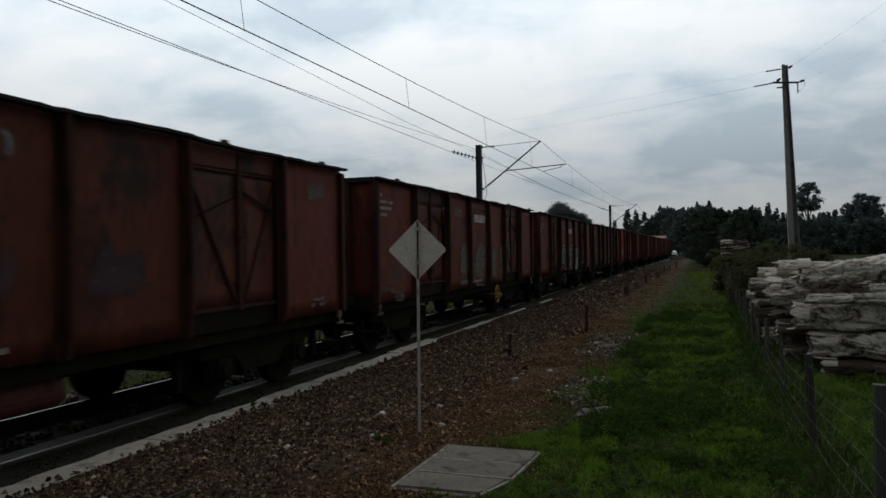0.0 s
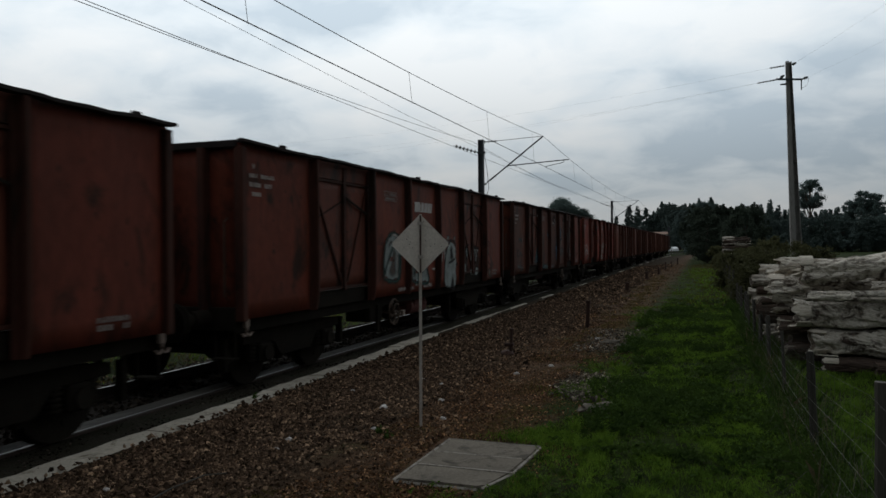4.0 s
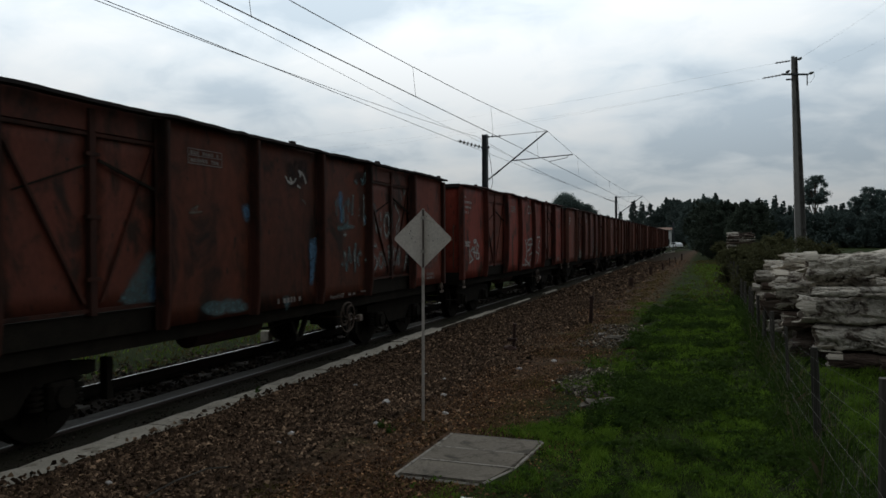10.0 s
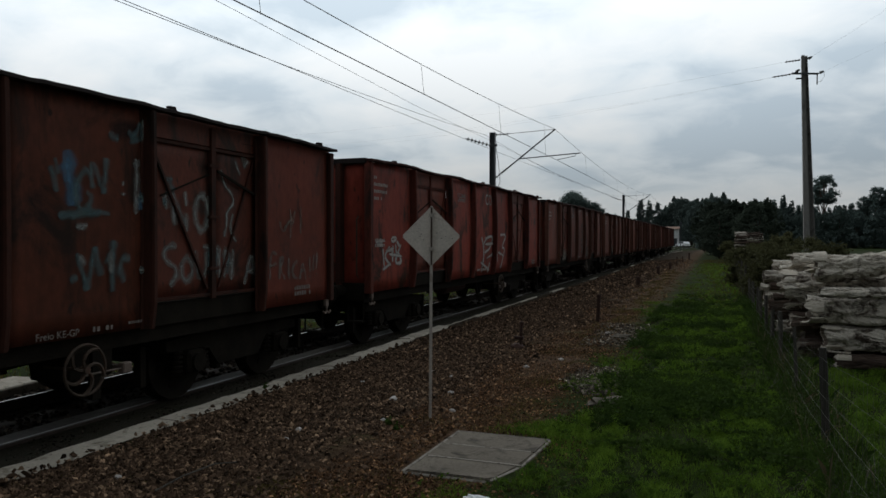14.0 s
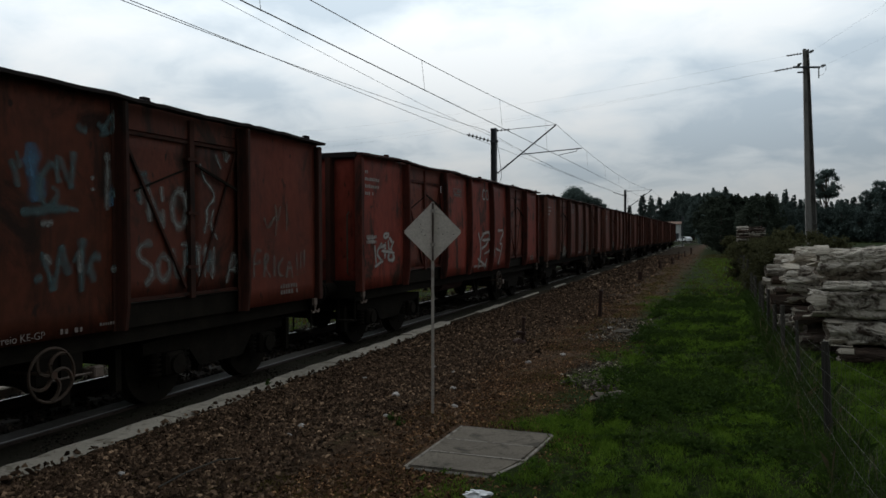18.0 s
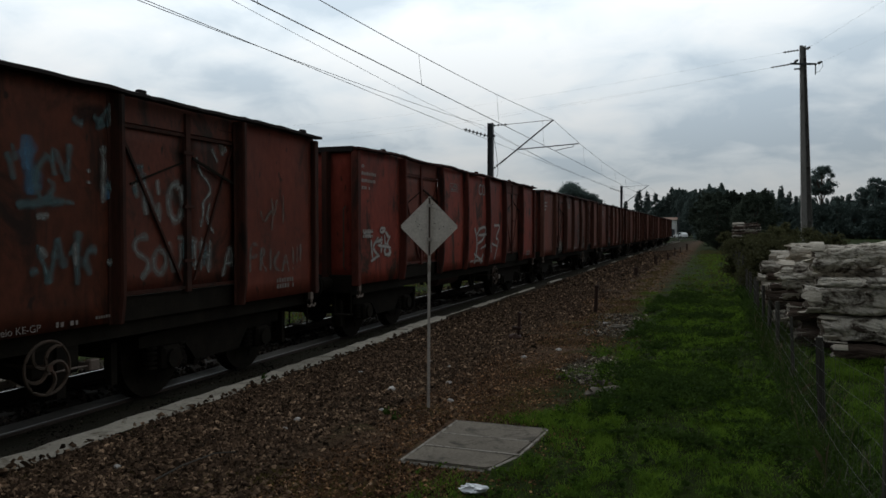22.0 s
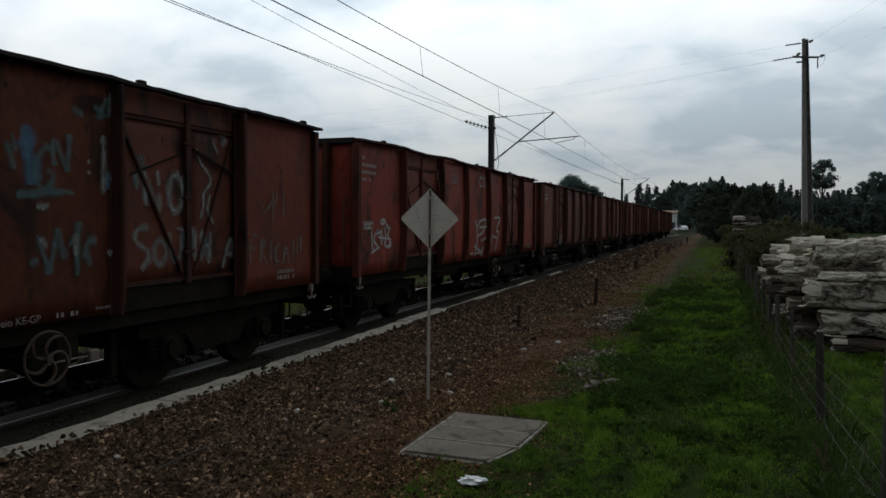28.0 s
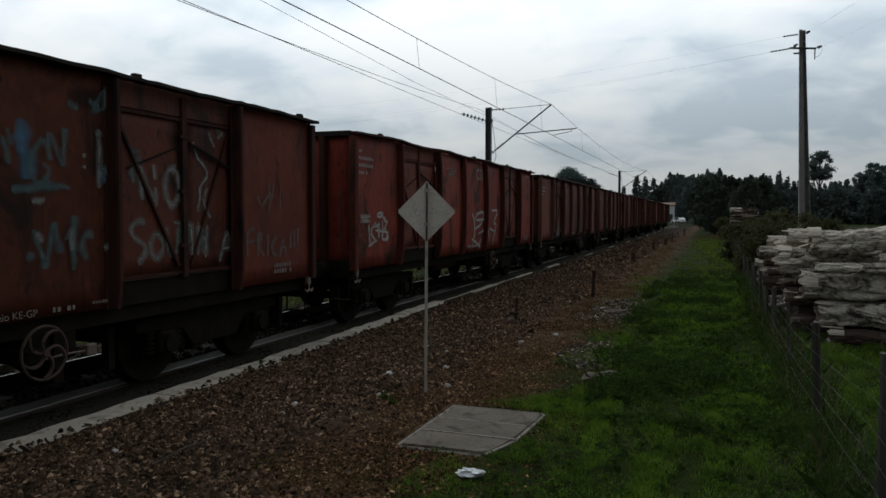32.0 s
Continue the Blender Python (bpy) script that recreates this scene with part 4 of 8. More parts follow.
def add_running_gear(w, turned=1):
    """Trusses, brake rigging, reservoir and brake wheel slung below the floor."""
    for x in (-1.18, 1.18):
        e = B()
        for s in (-1, 1):
            prism(e, [(s * 0.30, 0.74), (s * 0.36, 0.74), (s * 0.08, 0.30), (s * 0.02, 0.30)], "x", -0.03, 0.03)
        box(e, -0.05, 0.05, -0.14, 0.14, 0.27, 0.31)
        o = part("brake_hanger", e, UNDER, w)
        o.location = (x, 0.75 if turned > 0 else -0.88, 0.17)
    e = B()
    tube(e, [(0.95, -2.9, 0.84), (0.95, 0.3, 0.66), (0.95, 2.9, 0.84)], 0.020, 6)
    tube(e, [(0.5, -3.4, 0.80), (0.5, 3.4, 0.80)], 0.022, 6)
    tube(e, [(-0.95, -2.9, 0.60), (-0.95, 0.3, 0.50), (-0.95, 2.9, 0.60)], 0.022, 6)
    part("brake_rod", e, UNDER, w)
    e, big = B(), turned > 0
    hl, r = (0.70, 0.18) if big else (0.45, 0.19)
    rod(e, (0, -hl, 0), (0, hl, 0), r, 20)
    for s in (-1, 1):
        rod(e, (0, s * hl, 0), (0, s * (hl + 0.06), 0), r, 20, r * 0.55)
        box(e, -0.2, 0.2, s * hl * 0.65 - 0.02, s * hl * 0.65 + 0.02, 0.0, 0.3)
    part("air_reservoir", e, TANK_DARK if big else TANK, w, "dark red air tank" if big else "faded red air tank").location = (0.95, -0.80 if big else 0.72, 0.79 if big else 0.64)
    e = B()
    rod(e, (0, -0.25, 0), (0, 0.2, 0), 0.16, 14)
    rod(e, (0, 0.2, 0), (0, 0.5, 0), 0.03, 8)
    part("brake_cylinder", e, UNDER, w).location = (-0.55, 0.9, 0.66)
    e = B()
    box(e, -0.3, 0.2, -0.3, 0.25, 0.0, 0.36, 0.02)
    box(e, 0.18, 0.24, -0.05, 0.05, -0.2, 0.3)
    part("brake_bracket", e, UNDER, w).location = (1.15, 1.95 * turned, 0.56)
    e = B()
    box(e, -0.04, 0.04, 0.50, 0.62, -0.055, 0.055, 0.012)
    tube(e, [(0, 0.02, 0.0), (0, 0.30, 0.005), (0, 0.50, 0.0)], 0.010, 6)
    box(e, -0.5, -0.03, 0.54, 0.58, -0.02, 0.02)
    part("change_over_handle", e, HOOK, w, "scuffed pale brake handle").location = (1.48, 1.66 if turned > 0 else -1.62, 0.63)


def bars(w, y, z, rows, h=0.07, gap=0.045, mat=None, seed=0, name="marking", label="unreadable white lettering", face=None):
    """Lines of lettering too small or worn to read, as rows of short bars."""
    rnd = random.Random(seed)
    b = B()
    for k, width in enumerate(rows):
        p, zz = y, z - k * (h + gap)
        while p < y + width - 0.02:
            s = rnd.uniform(0.035, 0.06) * h / 0.07
            if rnd.random() < 0.86:
                box(b, 0, 0.003, p, min(p + s, y + width), zz, zz + h * rnd.uniform(0.8, 1.0))
            p += s + 0.028 * h / 0.07
    o = tagged(part(name, b, mat or WHITE, w, label), kind="stuff")
    o.location = ((WALL + 0.010) if face is None else face, 0, 0)
    return o


def boxed(w, y, z, width, height):
    """A painted table: a thin frame ruled across, with worn figures inside."""
    b = B()
    t = 0.011
    for z0, z1 in ((z, z + t), (z + height - t, z + height), (z + height * 0.52, z + height * 0.52 + t * 0.8)):
        box(b, 0, 0.002, y, y + width, z0, z1)
    for y0 in (y, y + width * 0.28, y + width - t):
        box(b, 0, 0.002, y0, y0 + t, z + t, z + height - t)
    part("marking_frame", b, WORNWHITE, w, "thin white painted table frame").location = (WALL + 0.009, 0, 0)
    bars(w, y + 0.04, z + height * 0.60, (width - 0.09, width - 0.12), height * 0.27, height * 0.20, mat=WORNWHITE, seed=int(100 * width))


def strokes(w, lines, width, mat, face, name="graffiti", label="sprayed graffiti strokes"):
    """Spray strokes: ribbons along polylines of (y, z), each a hair further out than the last."""
    lift = 0.0
    o = None
    for pts in lines:
        b = B()
        pts = [Vector((p[0], p[1])) for p in pts]
        # round the corners off
        for _ in range(2):
            if len(pts) > 2:
                q = [pts[0]]
                for u, v in zip(pts, pts[1:]):
                    q += [u.lerp(v, 0.25), u.lerp(v, 0.75)]
                pts = q + [pts[-1]]
        if len(pts) == 2:
            pts = [pts[0].lerp(pts[1], i / 5) for i in range(6)]
        left, right = [], []
        for i, p in enumerate(pts):
            d = pts[min(i + 1, len(pts) - 1)] - pts[max(i - 1, 0)]
            if d.length < 1e-6:
                d = Vector((1, 0))
            d.normalize()
            nrm = Vector((-d.y, d.x))
            k = 1.7 * width * (0.5 + 0.30 * noise.noise(Vector((p.x * 9, p.y * 9, lift * 50))))
            if i in (0, len(pts) - 1):
                k *= 0.6
            left.append(b.verts.new((0, *(p + k * nrm))))
            right.append(b.verts.new((0, *(p - k * nrm))))
        uv = b.loops.layers.uv.new("uv")
        core = [b.verts.new((u.co + v.co) / 2) for u, v in zip(left, right)]
        for i in range(len(pts) - 1):
            for quad, us in (((right[i], right[i + 1], core[i + 1], core[i]), (0, 0, 0.5, 0.5)), ((core[i], core[i + 1], left[i + 1], left[i]), (0.5, 0.5, 0, 0))):
                f = b.faces.new(quad)
                for loop, u in zip(f.loops, us):
                    loop[uv].uv = (u, 0)
        o = part(name, b, mat, w, label)
        o.location = (face + lift, 0, 0)
        lift += 0.0006
    return o


def blob(w, outlines, mat, face, name="graffiti", label="sprayed graffiti fill"):
    """Filled areas of spray paint with ragged borders, from rough outlines of (y, z)."""
    o = None
    for k, pts in enumerate(outlines):
        b = B()
        pts = [Vector((p[0], p[1])) for p in pts]
        q = []
        for u, v in zip(pts, pts[1:] + pts[:1]):
            q += [u.lerp(v, 0.18), u.lerp(v, 0.82)]
        pts = []
        for u, v in zip(q, q[1:] + q[:1]):
            n = max(1, int((v - u).length / 0.05))
            pts += [u.lerp(v, i / n) for i in range(n)]
        ring = []
        for p in pts:
            d = Vector((noise.noise(Vector((p.x * 8, p.y * 8, k))), noise.noise(Vector((p.x * 8, p.y * 8, k + 9)))))
            e = Vector((noise.noise(Vector((p.x * 26, p.y * 26, k))), noise.noise(Vector((p.x * 26, p.y * 26, k + 9)))))
            ring.append(b.verts.new((0, *(p + 0.05 * d + 0.012 * e))))
        uv = b.loops.layers.uv.new("uv")
        mid = sum((v.co for v in ring), Vector()) / len(ring)
        inner = [b.verts.new(v.co + (mid - v.co) * min(0.6, (0.05 if mat is CHROME else 0.10) / max(0.01, (mid - v.co).length))) for v in ring]
        for i in range(len(ring)):
            k2 = (i + 1) % len(ring)
            f = b.faces.new((ring[i], ring[k2], inner[k2], inner[i]))
            for loop, u in zip(f.loops, (0, 0, 0.5, 0.5)):
                loop[uv].uv = (u, 0)
        f = b.faces.new(inner)
        for loop in f.loops:
            loop[uv].uv = (0.5, 0)
        bmesh.ops.triangulate(b, faces=[f])
        if sum(f.normal.x * f.calc_area() for f in b.faces) < 0:
            bmesh.ops.reverse_faces(b, faces=b.faces[:])
        o = part(name, b, mat, w, label)
        o.location = (face + 0.0007 * k, 0, 0)
    return o


LETTERS = {
    "A": [[(0, 0), (0.5, 1), (1, 0)], [(0.2, 0.4), (0.8, 0.4)]], "C": [[(1, 0.85), (0.5, 1), (0, 0.6), (0.1, 0.15), (0.5, 0), (1, 0.15)]],
    "F": [[(0, 0), (0, 1), (0.9, 1)], [(0, 0.55), (0.7, 0.55)]], "H": [[(0, 0), (0, 1)], [(1, 0), (1, 1)], [(0, 0.5), (1, 0.5)]],
    "I": [[(0.5, 0), (0.5, 1)]], "K": [[(0, 0), (0, 1)], [(0.9, 1), (0.05, 0.45), (1, 0)]], "M": [[(0, 0), (0.1, 1), (0.5, 0.35), (0.9, 1), (1, 0)]],
    "N": [[(0, 0), (0.02, 1), (0.95, 0), (1, 1)]], "O": [[(0.5, 1), (0.02, 0.8), (0, 0.2), (0.5, 0), (1, 0.2), (0.98, 0.8), (0.5, 1)]],
    "R": [[(0, 0), (0, 1), (0.8, 1), (0.9, 0.6), (0, 0.5), (1, 0)]], "S": [[(1, 0.9), (0.5, 1), (0, 0.8), (0.2, 0.5), (0.85, 0.5), (1, 0.2), (0.5, 0), (0, 0.1)]],
    "T": [[(0, 1), (1, 1)], [(0.5, 1), (0.5, 0)]], "U": [[(0, 1), (0, 0.2), (0.5, 0), (1, 0.2), (1, 1)]], "!": [[(0.5, 0.3), (0.55, 1)], [(0.5, 0), (0.5, 0.1)]],
    "Y": [[(0, 1), (0.45, 0.5)], [(1, 1), (0.3, 0)]], "V": [[(0, 1), (0.5, 0), (1, 1)]], "-": [[(0.1, 0.5), (0.9, 0.5)]],
    "E": [[(1, 1), (0, 1), (0, 0), (1, 0)], [(0, 0.5), (0.8, 0.5)]], "L": [[(0, 1), (0, 0), (1, 0)]], "W": [[(0, 1), (0.25, 0), (0.5, 0.7), (0.75, 0), (1, 1)]]}


def lettering(y, z, size, text, wide=0.62, step=0.9, jig=0.0, seed=1):
    rnd = random.Random(seed)
    out = []
    for k, c in enumerate(text):
        if c in LETTERS:
            dz = rnd.uniform(-jig, jig)
            hh = size * (1 + rnd.uniform(-jig, jig))
            for line in LETTERS[c]:
                out.append([(y + (k * step + u * wide) * size, z + dz + v * hh) for u, v in line])
    return out


def readable(w, y, z, size, text, name="lettering"):
    cu = bpy.data.curves.new(name, "FONT")
    cu.body, cu.size, cu.extrude = text, size, 0.0015
    tmp = new(name, cu)
    me = bpy.data.meshes.new_from_object(tmp.evaluated_get(bpy.context.evaluated_depsgraph_get()))
    bpy.data.objects.remove(tmp)
    me.materials.append(WORNWHITE)
    o = new(name, me)
    o.parent = w
    o.matrix_basis = pose(WALL + 0.011, y, z, 90, 0, 90)
    return tagged(o, "small white stencilled lettering", kind="stuff")


def build_wagon(seed, panel, leaf, dull, rim, turned=1):
    w = thing("open_wagon", "rust-red high-sided open goods wagon on the track", "goods wagon", group="wagons of the goods train")
    add_side(w, 1, seed, panel, leaf, dull, rim)
    add_side(w, -1, seed + 31, panel, leaf, dull, rim)
    for s in (-1, 1):
        add_end(w, s, seed + 50 + s, panel)
    part("floor", box(B(), -WALL + 0.06, WALL - 0.06, -HALF + 0.08, HALF - 0.08, 1.17, 1.23), UNDER, w)
    part("underframe", underframe(), UNDER, w)
    for y in (-4.5, 4.5):
        add_bogie(w, y)
    add_running_gear(w, turned)
    return w


TRAIN = []


def build_train():
    """Eleven wagons. Place 3 is the wagon that comes to stand before the camera; the later ones stand further along."""
    # Places 0 to 3, which pass close, get the reds with dimmer light painted in.
    models = [build_wagon(3, RED, RED_DOOR, POST_RED, RIM_RED), build_wagon(17, RED_DIM, RED_DOOR_DIM, POST, RIM, -1), build_wagon(41, RED_WARM, RED_DOOR_DIM, POST, RIM), build_wagon(29, RED_MID, RED_DOOR, POST_PALE, RIM_RED), build_wagon(61, RED_WARM, RED_DOOR_DIM, POST, RIM, -1), build_wagon(77, RED_BROWN, RED_DOOR_DIM, POST, RIM)]
    order = [1, 2, 4, 5, 0, 3, 3, 3, 3, 3, 3]
    bows = (0.075, 0.02, 0.025, 0.06, 0.03, 0.02)
    used = set()
    for k, m in enumerate(order):
        if m in used:
            w = copy_thing(models[m], Matrix())
        else:
            w, _ = models[m], used.add(m)
        TRAIN.append(w)
    P, R = WALL + 0.010, WALL - 0.042
    looks = {0: "rust-red open goods wagon with faint purple graffiti", 1: "rust-red goods wagon with faded graffiti and yellow brake wheel",
             2: "rust-red open goods wagon with silver graffiti letters", 3: "rust-red open goods wagon with blue and white sprayed words",
             4: "rust-red open goods wagon with a white sprayed tag"}
    for k, w in enumerate(TRAIN):
        tagged(w, looks.get(k, "weathered rust-red open goods wagon in the train"))
        hw = part("brake_wheel", handwheel(), YELLOW if k == 1 else HAND, w, "yellow spoked brake wheel" if k == 1 else "pale worn spoked brake wheel")
        hw.matrix_basis = pose(1.55, -1.62 if k in (0, 2) else 1.66, 0.70, random.Random(k).uniform(0, 70))
        bars(w, -6.14, 2.95, (0.12, 0.56, 0.50, 0.30), 0.06, 0.06, seed=k)
        if k != 3:
            boxed(w, -1.95, 2.76, 0.58, 0.18)
        bars(w, 5.35, 1.20, (0.42, 0.42), 0.06, 0.02, seed=k + 40, mat=WORNWHITE, label="small worn stencilled panel")
        if k != 3:
            bars(w, -0.4, 1.12, (0.75,), 0.06, seed=k + 60)
        if k >= 5:
            rnd = random.Random(k + 7)
            strokes(w, lettering(rnd.choice((-0.6, 0.2, 0.9)), 1.3, 0.55, rnd.choice(("NOK", "SAE", "KOS")), jig=0.12, seed=k), 0.07, PALE, P)
            blob(w, [[(c + rnd.uniform(-0.3, 0.3), 1.05), (c + 0.7, 1.05), (c + 0.6, 1.5 + rnd.random() * 0.5), (c + 0.1, 1.6)] for c in (-4.2 + rnd.random(), 1.0 + rnd.random())], FADED, P - 0.004)
    # the first wagon: dim purple and grey patches
    w = TRAIN[0]
    blob(w, [[(1.01, 1.67), (1.16, 1.95), (1.35, 2.13), (1.55, 1.95), (1.89, 2.01), (1.93, 1.5), (1.15, 1.49)], [(0.14, 1.96), (0.31, 2.06), (0.4, 1.86), (0.25, 1.55), (0.11, 1.56)]], PURPLE, P, label="dull purple sprayed patch")
    strokes(w, [[(1.16, 1.72), (1.31, 2.07), (1.47, 1.83), (1.72, 1.95), (1.89, 1.69)], [(0.21, 3), (0.3, 2.93), (0.27, 2.8)], [(0.2, 2.82), (0.25, 2.77)]], 0.05, PURPLE, P + 0.003)
    strokes(w, [[(0.21, 3), (0.29, 2.93), (0.26, 2.79)]], 0.06, PALE, P + 0.004, label="scraped pale patch")
    blob(w, [[(5.23, 2.95), (5.78, 3.04), (5.87, 2.76), (5.22, 2.66)]], FADED, P)
    # second wagon: pale rounded letters rubbed thin, the operator's mark as plain blocks
    w = TRAIN[1]
    logo(w, -0.32, 2.66)
    blob(w, [[(-0.29, 3.05), (-0.01, 3.04), (1.03, 3.01), (1.04, 2.64), (-0.01, 2.66), (-0.31, 2.73)]], REPAINT, P + -0.004, label="repainted purplish red patch")
    strokes(w, [[(-5.83, 1.6), (-5.81, 1.36)], [(-5.67, 1.77), (-5.66, 1.37)], [(-5.57, 1.68), (-5.57, 1.35)], [(-5.46, 1.78), (-5.47, 1.36)], [(-5.38, 1.54), (-5.38, 1.37)], [(-5.28, 1.74), (-5.28, 1.39)], [(-5.17, 1.77), (-5.16, 1.39)], [(-5.02, 1.69), (-5.04, 1.38)], [(-4.83, 1.61), (-4.89, 1.4)], [(-5.82, 1.34), (-5.49, 1.35), (-5.15, 1.37)], [(-6.07, 1.18), (-6.05, 1.23), (-5.87, 1.22)], [(-5.77, 1.25), (-5.63, 1.16), (-5.32, 1.14), (-5.08, 1.19), (-4.97, 1.25)], [(-5.52, 1.08), (-5.32, 1.08), (-5.08, 1.08)], [(-5.52, 1.0), (-5.32, 1.0), (-5.08, 1.01)]], 0.05, FADED, P, label="faint pale sprayed tag with drips")
    blob(w, [[(-1.59, 1.33), (-1.59, 1.83), (-1.49, 2.05), (-1.26, 2.18), (-1.07, 2.19), (-0.99, 1.82), (-1.03, 1.24)], [(-1.02, 2.14), (-0.84, 2.27), (-0.74, 2.22), (-0.79, 1.81), (-0.95, 1.25)], [(-1.58, 1.22), (-1.21, 1.22), (-0.82, 1.22), (-0.82, 1.08), (-1.21, 1.07), (-1.56, 1.11)], [(-0.37, 1.39), (-0.34, 1.74), (-0.16, 2.1), (0.16, 2.25), (0.45, 2.18), (0.68, 1.91), (0.61, 1.45), (0.35, 1.13), (-0.13, 1.17)], [(1.29, 1.12), (1.28, 1.98), (1.52, 2.12), (1.81, 1.98), (1.79, 1.08)], [(2.07, 1.05), (2.17, 2.09), (2.34, 2.15), (2.47, 1.74), (2.36, 1.03)], [(-0.32, 1.11), (0.14, 1.08), (0.54, 1.11), (0.51, 0.98), (-0.05, 0.99), (-0.31, 1.01)]], FADED, P, label="faded grey sprayed letters")
    blob(w, [[(3.12, 1.25), (3.17, 2.06), (3.76, 2.11), (3.84, 1.61), (3.7, 1.13)]], FADED, R)
    strokes(w, [[(-0.9, 2.09), (-0.94, 1.76), (-0.98, 1.4)], [(-1.55, 1.17), (-1.21, 1.17), (-0.84, 1.17)], [(-0.17, 1.62), (0.01, 1.58), (0.34, 1.51), (0.57, 1.6)], [(0.17, 1.66), (0.25, 1.71), (0.34, 1.69)], [(-0.03, 2.07), (-0.16, 1.8), (-0.19, 1.49)], [(1.32, 1.3), (1.76, 1.3)], [(1.36, 1.98), (1.33, 1.55)], [(2.19, 1.98), (2.21, 1.51)]], 0.045, PALE, P + 0.005, label="rubbed white sprayed lines")
    strokes(w, [[(3.09, 1.44), (3.43, 1.44), (3.65, 1.44)], [(3.67, 1.42), (3.7, 1.24)]], 0.05, PALE, R + 0.004)
    # third wagon: silver letters with dark teal outlines
    w = TRAIN[2]
    logo(w, -0.45, 2.62)
    blob(w, [[(-1.99, 1.38), (-1.99, 1.81), (-1.92, 2), (-1.79, 2.1), (-1.61, 2.16), (-1.41, 2.13), (-1.25, 2.05), (-1.2, 1.9), (-1.22, 1.53), (-1.27, 1.27), (-1.66, 1.28)], [(-0.8, 2.04), (-0.72, 2.14), (-0.19, 2.14), (0.18, 2.23), (0.42, 2.12), (0.47, 1.89), (0.34, 1.64), (0.19, 1.51), (0.41, 1.16), (-0.02, 1.16), (-0.7, 1.24), (-0.79, 1.62)]], CHROME, P, label="silver graffiti letters")
    blob(w, [[(-1.78, 1.43), (-1.57, 1.89), (-1.45, 1.94), (-1.43, 1.33), (-1.71, 1.33)], [(-0.01, 2.07), (0.16, 2.11), (0.32, 2.05), (0.22, 1.93), (0.04, 1.92)], [(-0.26, 1.74), (-0.01, 1.69), (0.04, 1.46), (-0.09, 1.22), (-0.24, 1.28)], [(-0.48, 1.59), (-0.3, 1.74), (-0.3, 1.48), (-0.44, 1.27)], [(-1.85, 1.99), (-1.65, 2.03), (-1.52, 2.02), (-1.71, 1.93), (-1.82, 1.92)]], MUD, P + 0.003, label="brown shade inside the silver letters")
    strokes(w, [[(-2, 1.35), (-2.01, 1.72), (-1.96, 1.93), (-1.85, 2.08), (-1.67, 2.17), (-1.49, 2.17), (-1.32, 2.12), (-1.2, 2), (-1.19, 1.69), (-1.23, 1.26), (-1.66, 1.26), (-1.98, 1.33)], [(-1.2, 2), (-1.4, 2.01), (-1.54, 2), (-1.65, 1.84), (-1.91, 1.54), (-1.95, 1.4)], [(-0.78, 1.65), (-0.82, 2.01), (-0.75, 2.14), (-0.49, 2.16), (-0.14, 2.13), (0.16, 2.23), (0.4, 2.18), (0.49, 1.99), (0.45, 1.76), (0.32, 1.58), (0.17, 1.45), (0.41, 1.14), (-0.02, 1.14), (-0.66, 1.21), (-0.78, 1.65)], [(-0.67, 2.07), (-0.61, 1.84), (-0.53, 1.64), (-0.35, 1.84), (-0.14, 2.11)], [(-0.08, 2.1), (-0.16, 1.95), (-0.1, 1.8), (0.08, 1.73), (0.29, 1.83), (0.37, 1.92)], [(-0.53, 1.64), (-0.31, 1.8), (-0.09, 1.8)], [(-0.75, 2.04), (-0.66, 1.76), (-0.53, 1.61), (-0.49, 1.31)], [(-0.28, 1.72), (-0.27, 1.2)]], 0.055, TEAL, P + 0.006, label="dark teal graffiti outlines")
    strokes(w, [[(-1.27, 1.77), (-1.29, 1.53), (-1.31, 1.28)]], 0.13, TEAL, P + 0.008, label="dark teal graffiti shadow")
    strokes(w, [[(-1.63, 2.14), (-1.46, 2.13), (-1.3, 2.07)], [(-0.58, 2.1), (-0.43, 2.09), (-0.26, 2.1)], [(0.23, 2.15), (0.42, 2.07)], [(-1.2, 1.93), (-1.25, 1.8)], [(-0.24, 1.79), (-0.11, 1.72)], [(0.49, 1.43), (0.68, 1.43)], [(-1.41, 1.93), (-1.39, 1.64), (-1.39, 1.33)]], 0.03, WHITE_SPRAY, P + 0.01, label="white sprayed highlights")
    strokes(w, [[(0.99, 2), (1.05, 1.72), (1.1, 1.47), (1.21, 1.75), (1.31, 1.96), (1.36, 1.75), (1.39, 1.56)], [(0.99, 1.98), (1.19, 2.02), (1.38, 2.06), (1.46, 1.93)], [(0.98, 1.61), (1.03, 1.49)]], 0.055, WHITE_SPRAY, P, label="white sprayed letter")
    blob(w, [[(1.31, 1.01), (1.36, 1.59), (1.39, 1.71), (1.47, 1.85), (1.61, 1.97), (1.82, 2.03), (2.05, 1.98), (2.17, 1.84), (2.19, 1.54), (2.18, 0.89)]], CHROME, P, label="silver graffiti letter")
    blob(w, [[(1.73, 1.57), (1.73, 1.87), (1.79, 1.95), (1.87, 1.92), (1.95, 1.71), (1.98, 1.61), (1.85, 1.58)], [(1.79, 0.93), (1.83, 1.13), (1.92, 1.18), (2.02, 1.13), (2.09, 0.88)], [(2.09, 1.82), (2.15, 1.83), (2.17, 1.76), (2.11, 1.75)]], BLACK, P + 0.004, label="black graffiti fill")
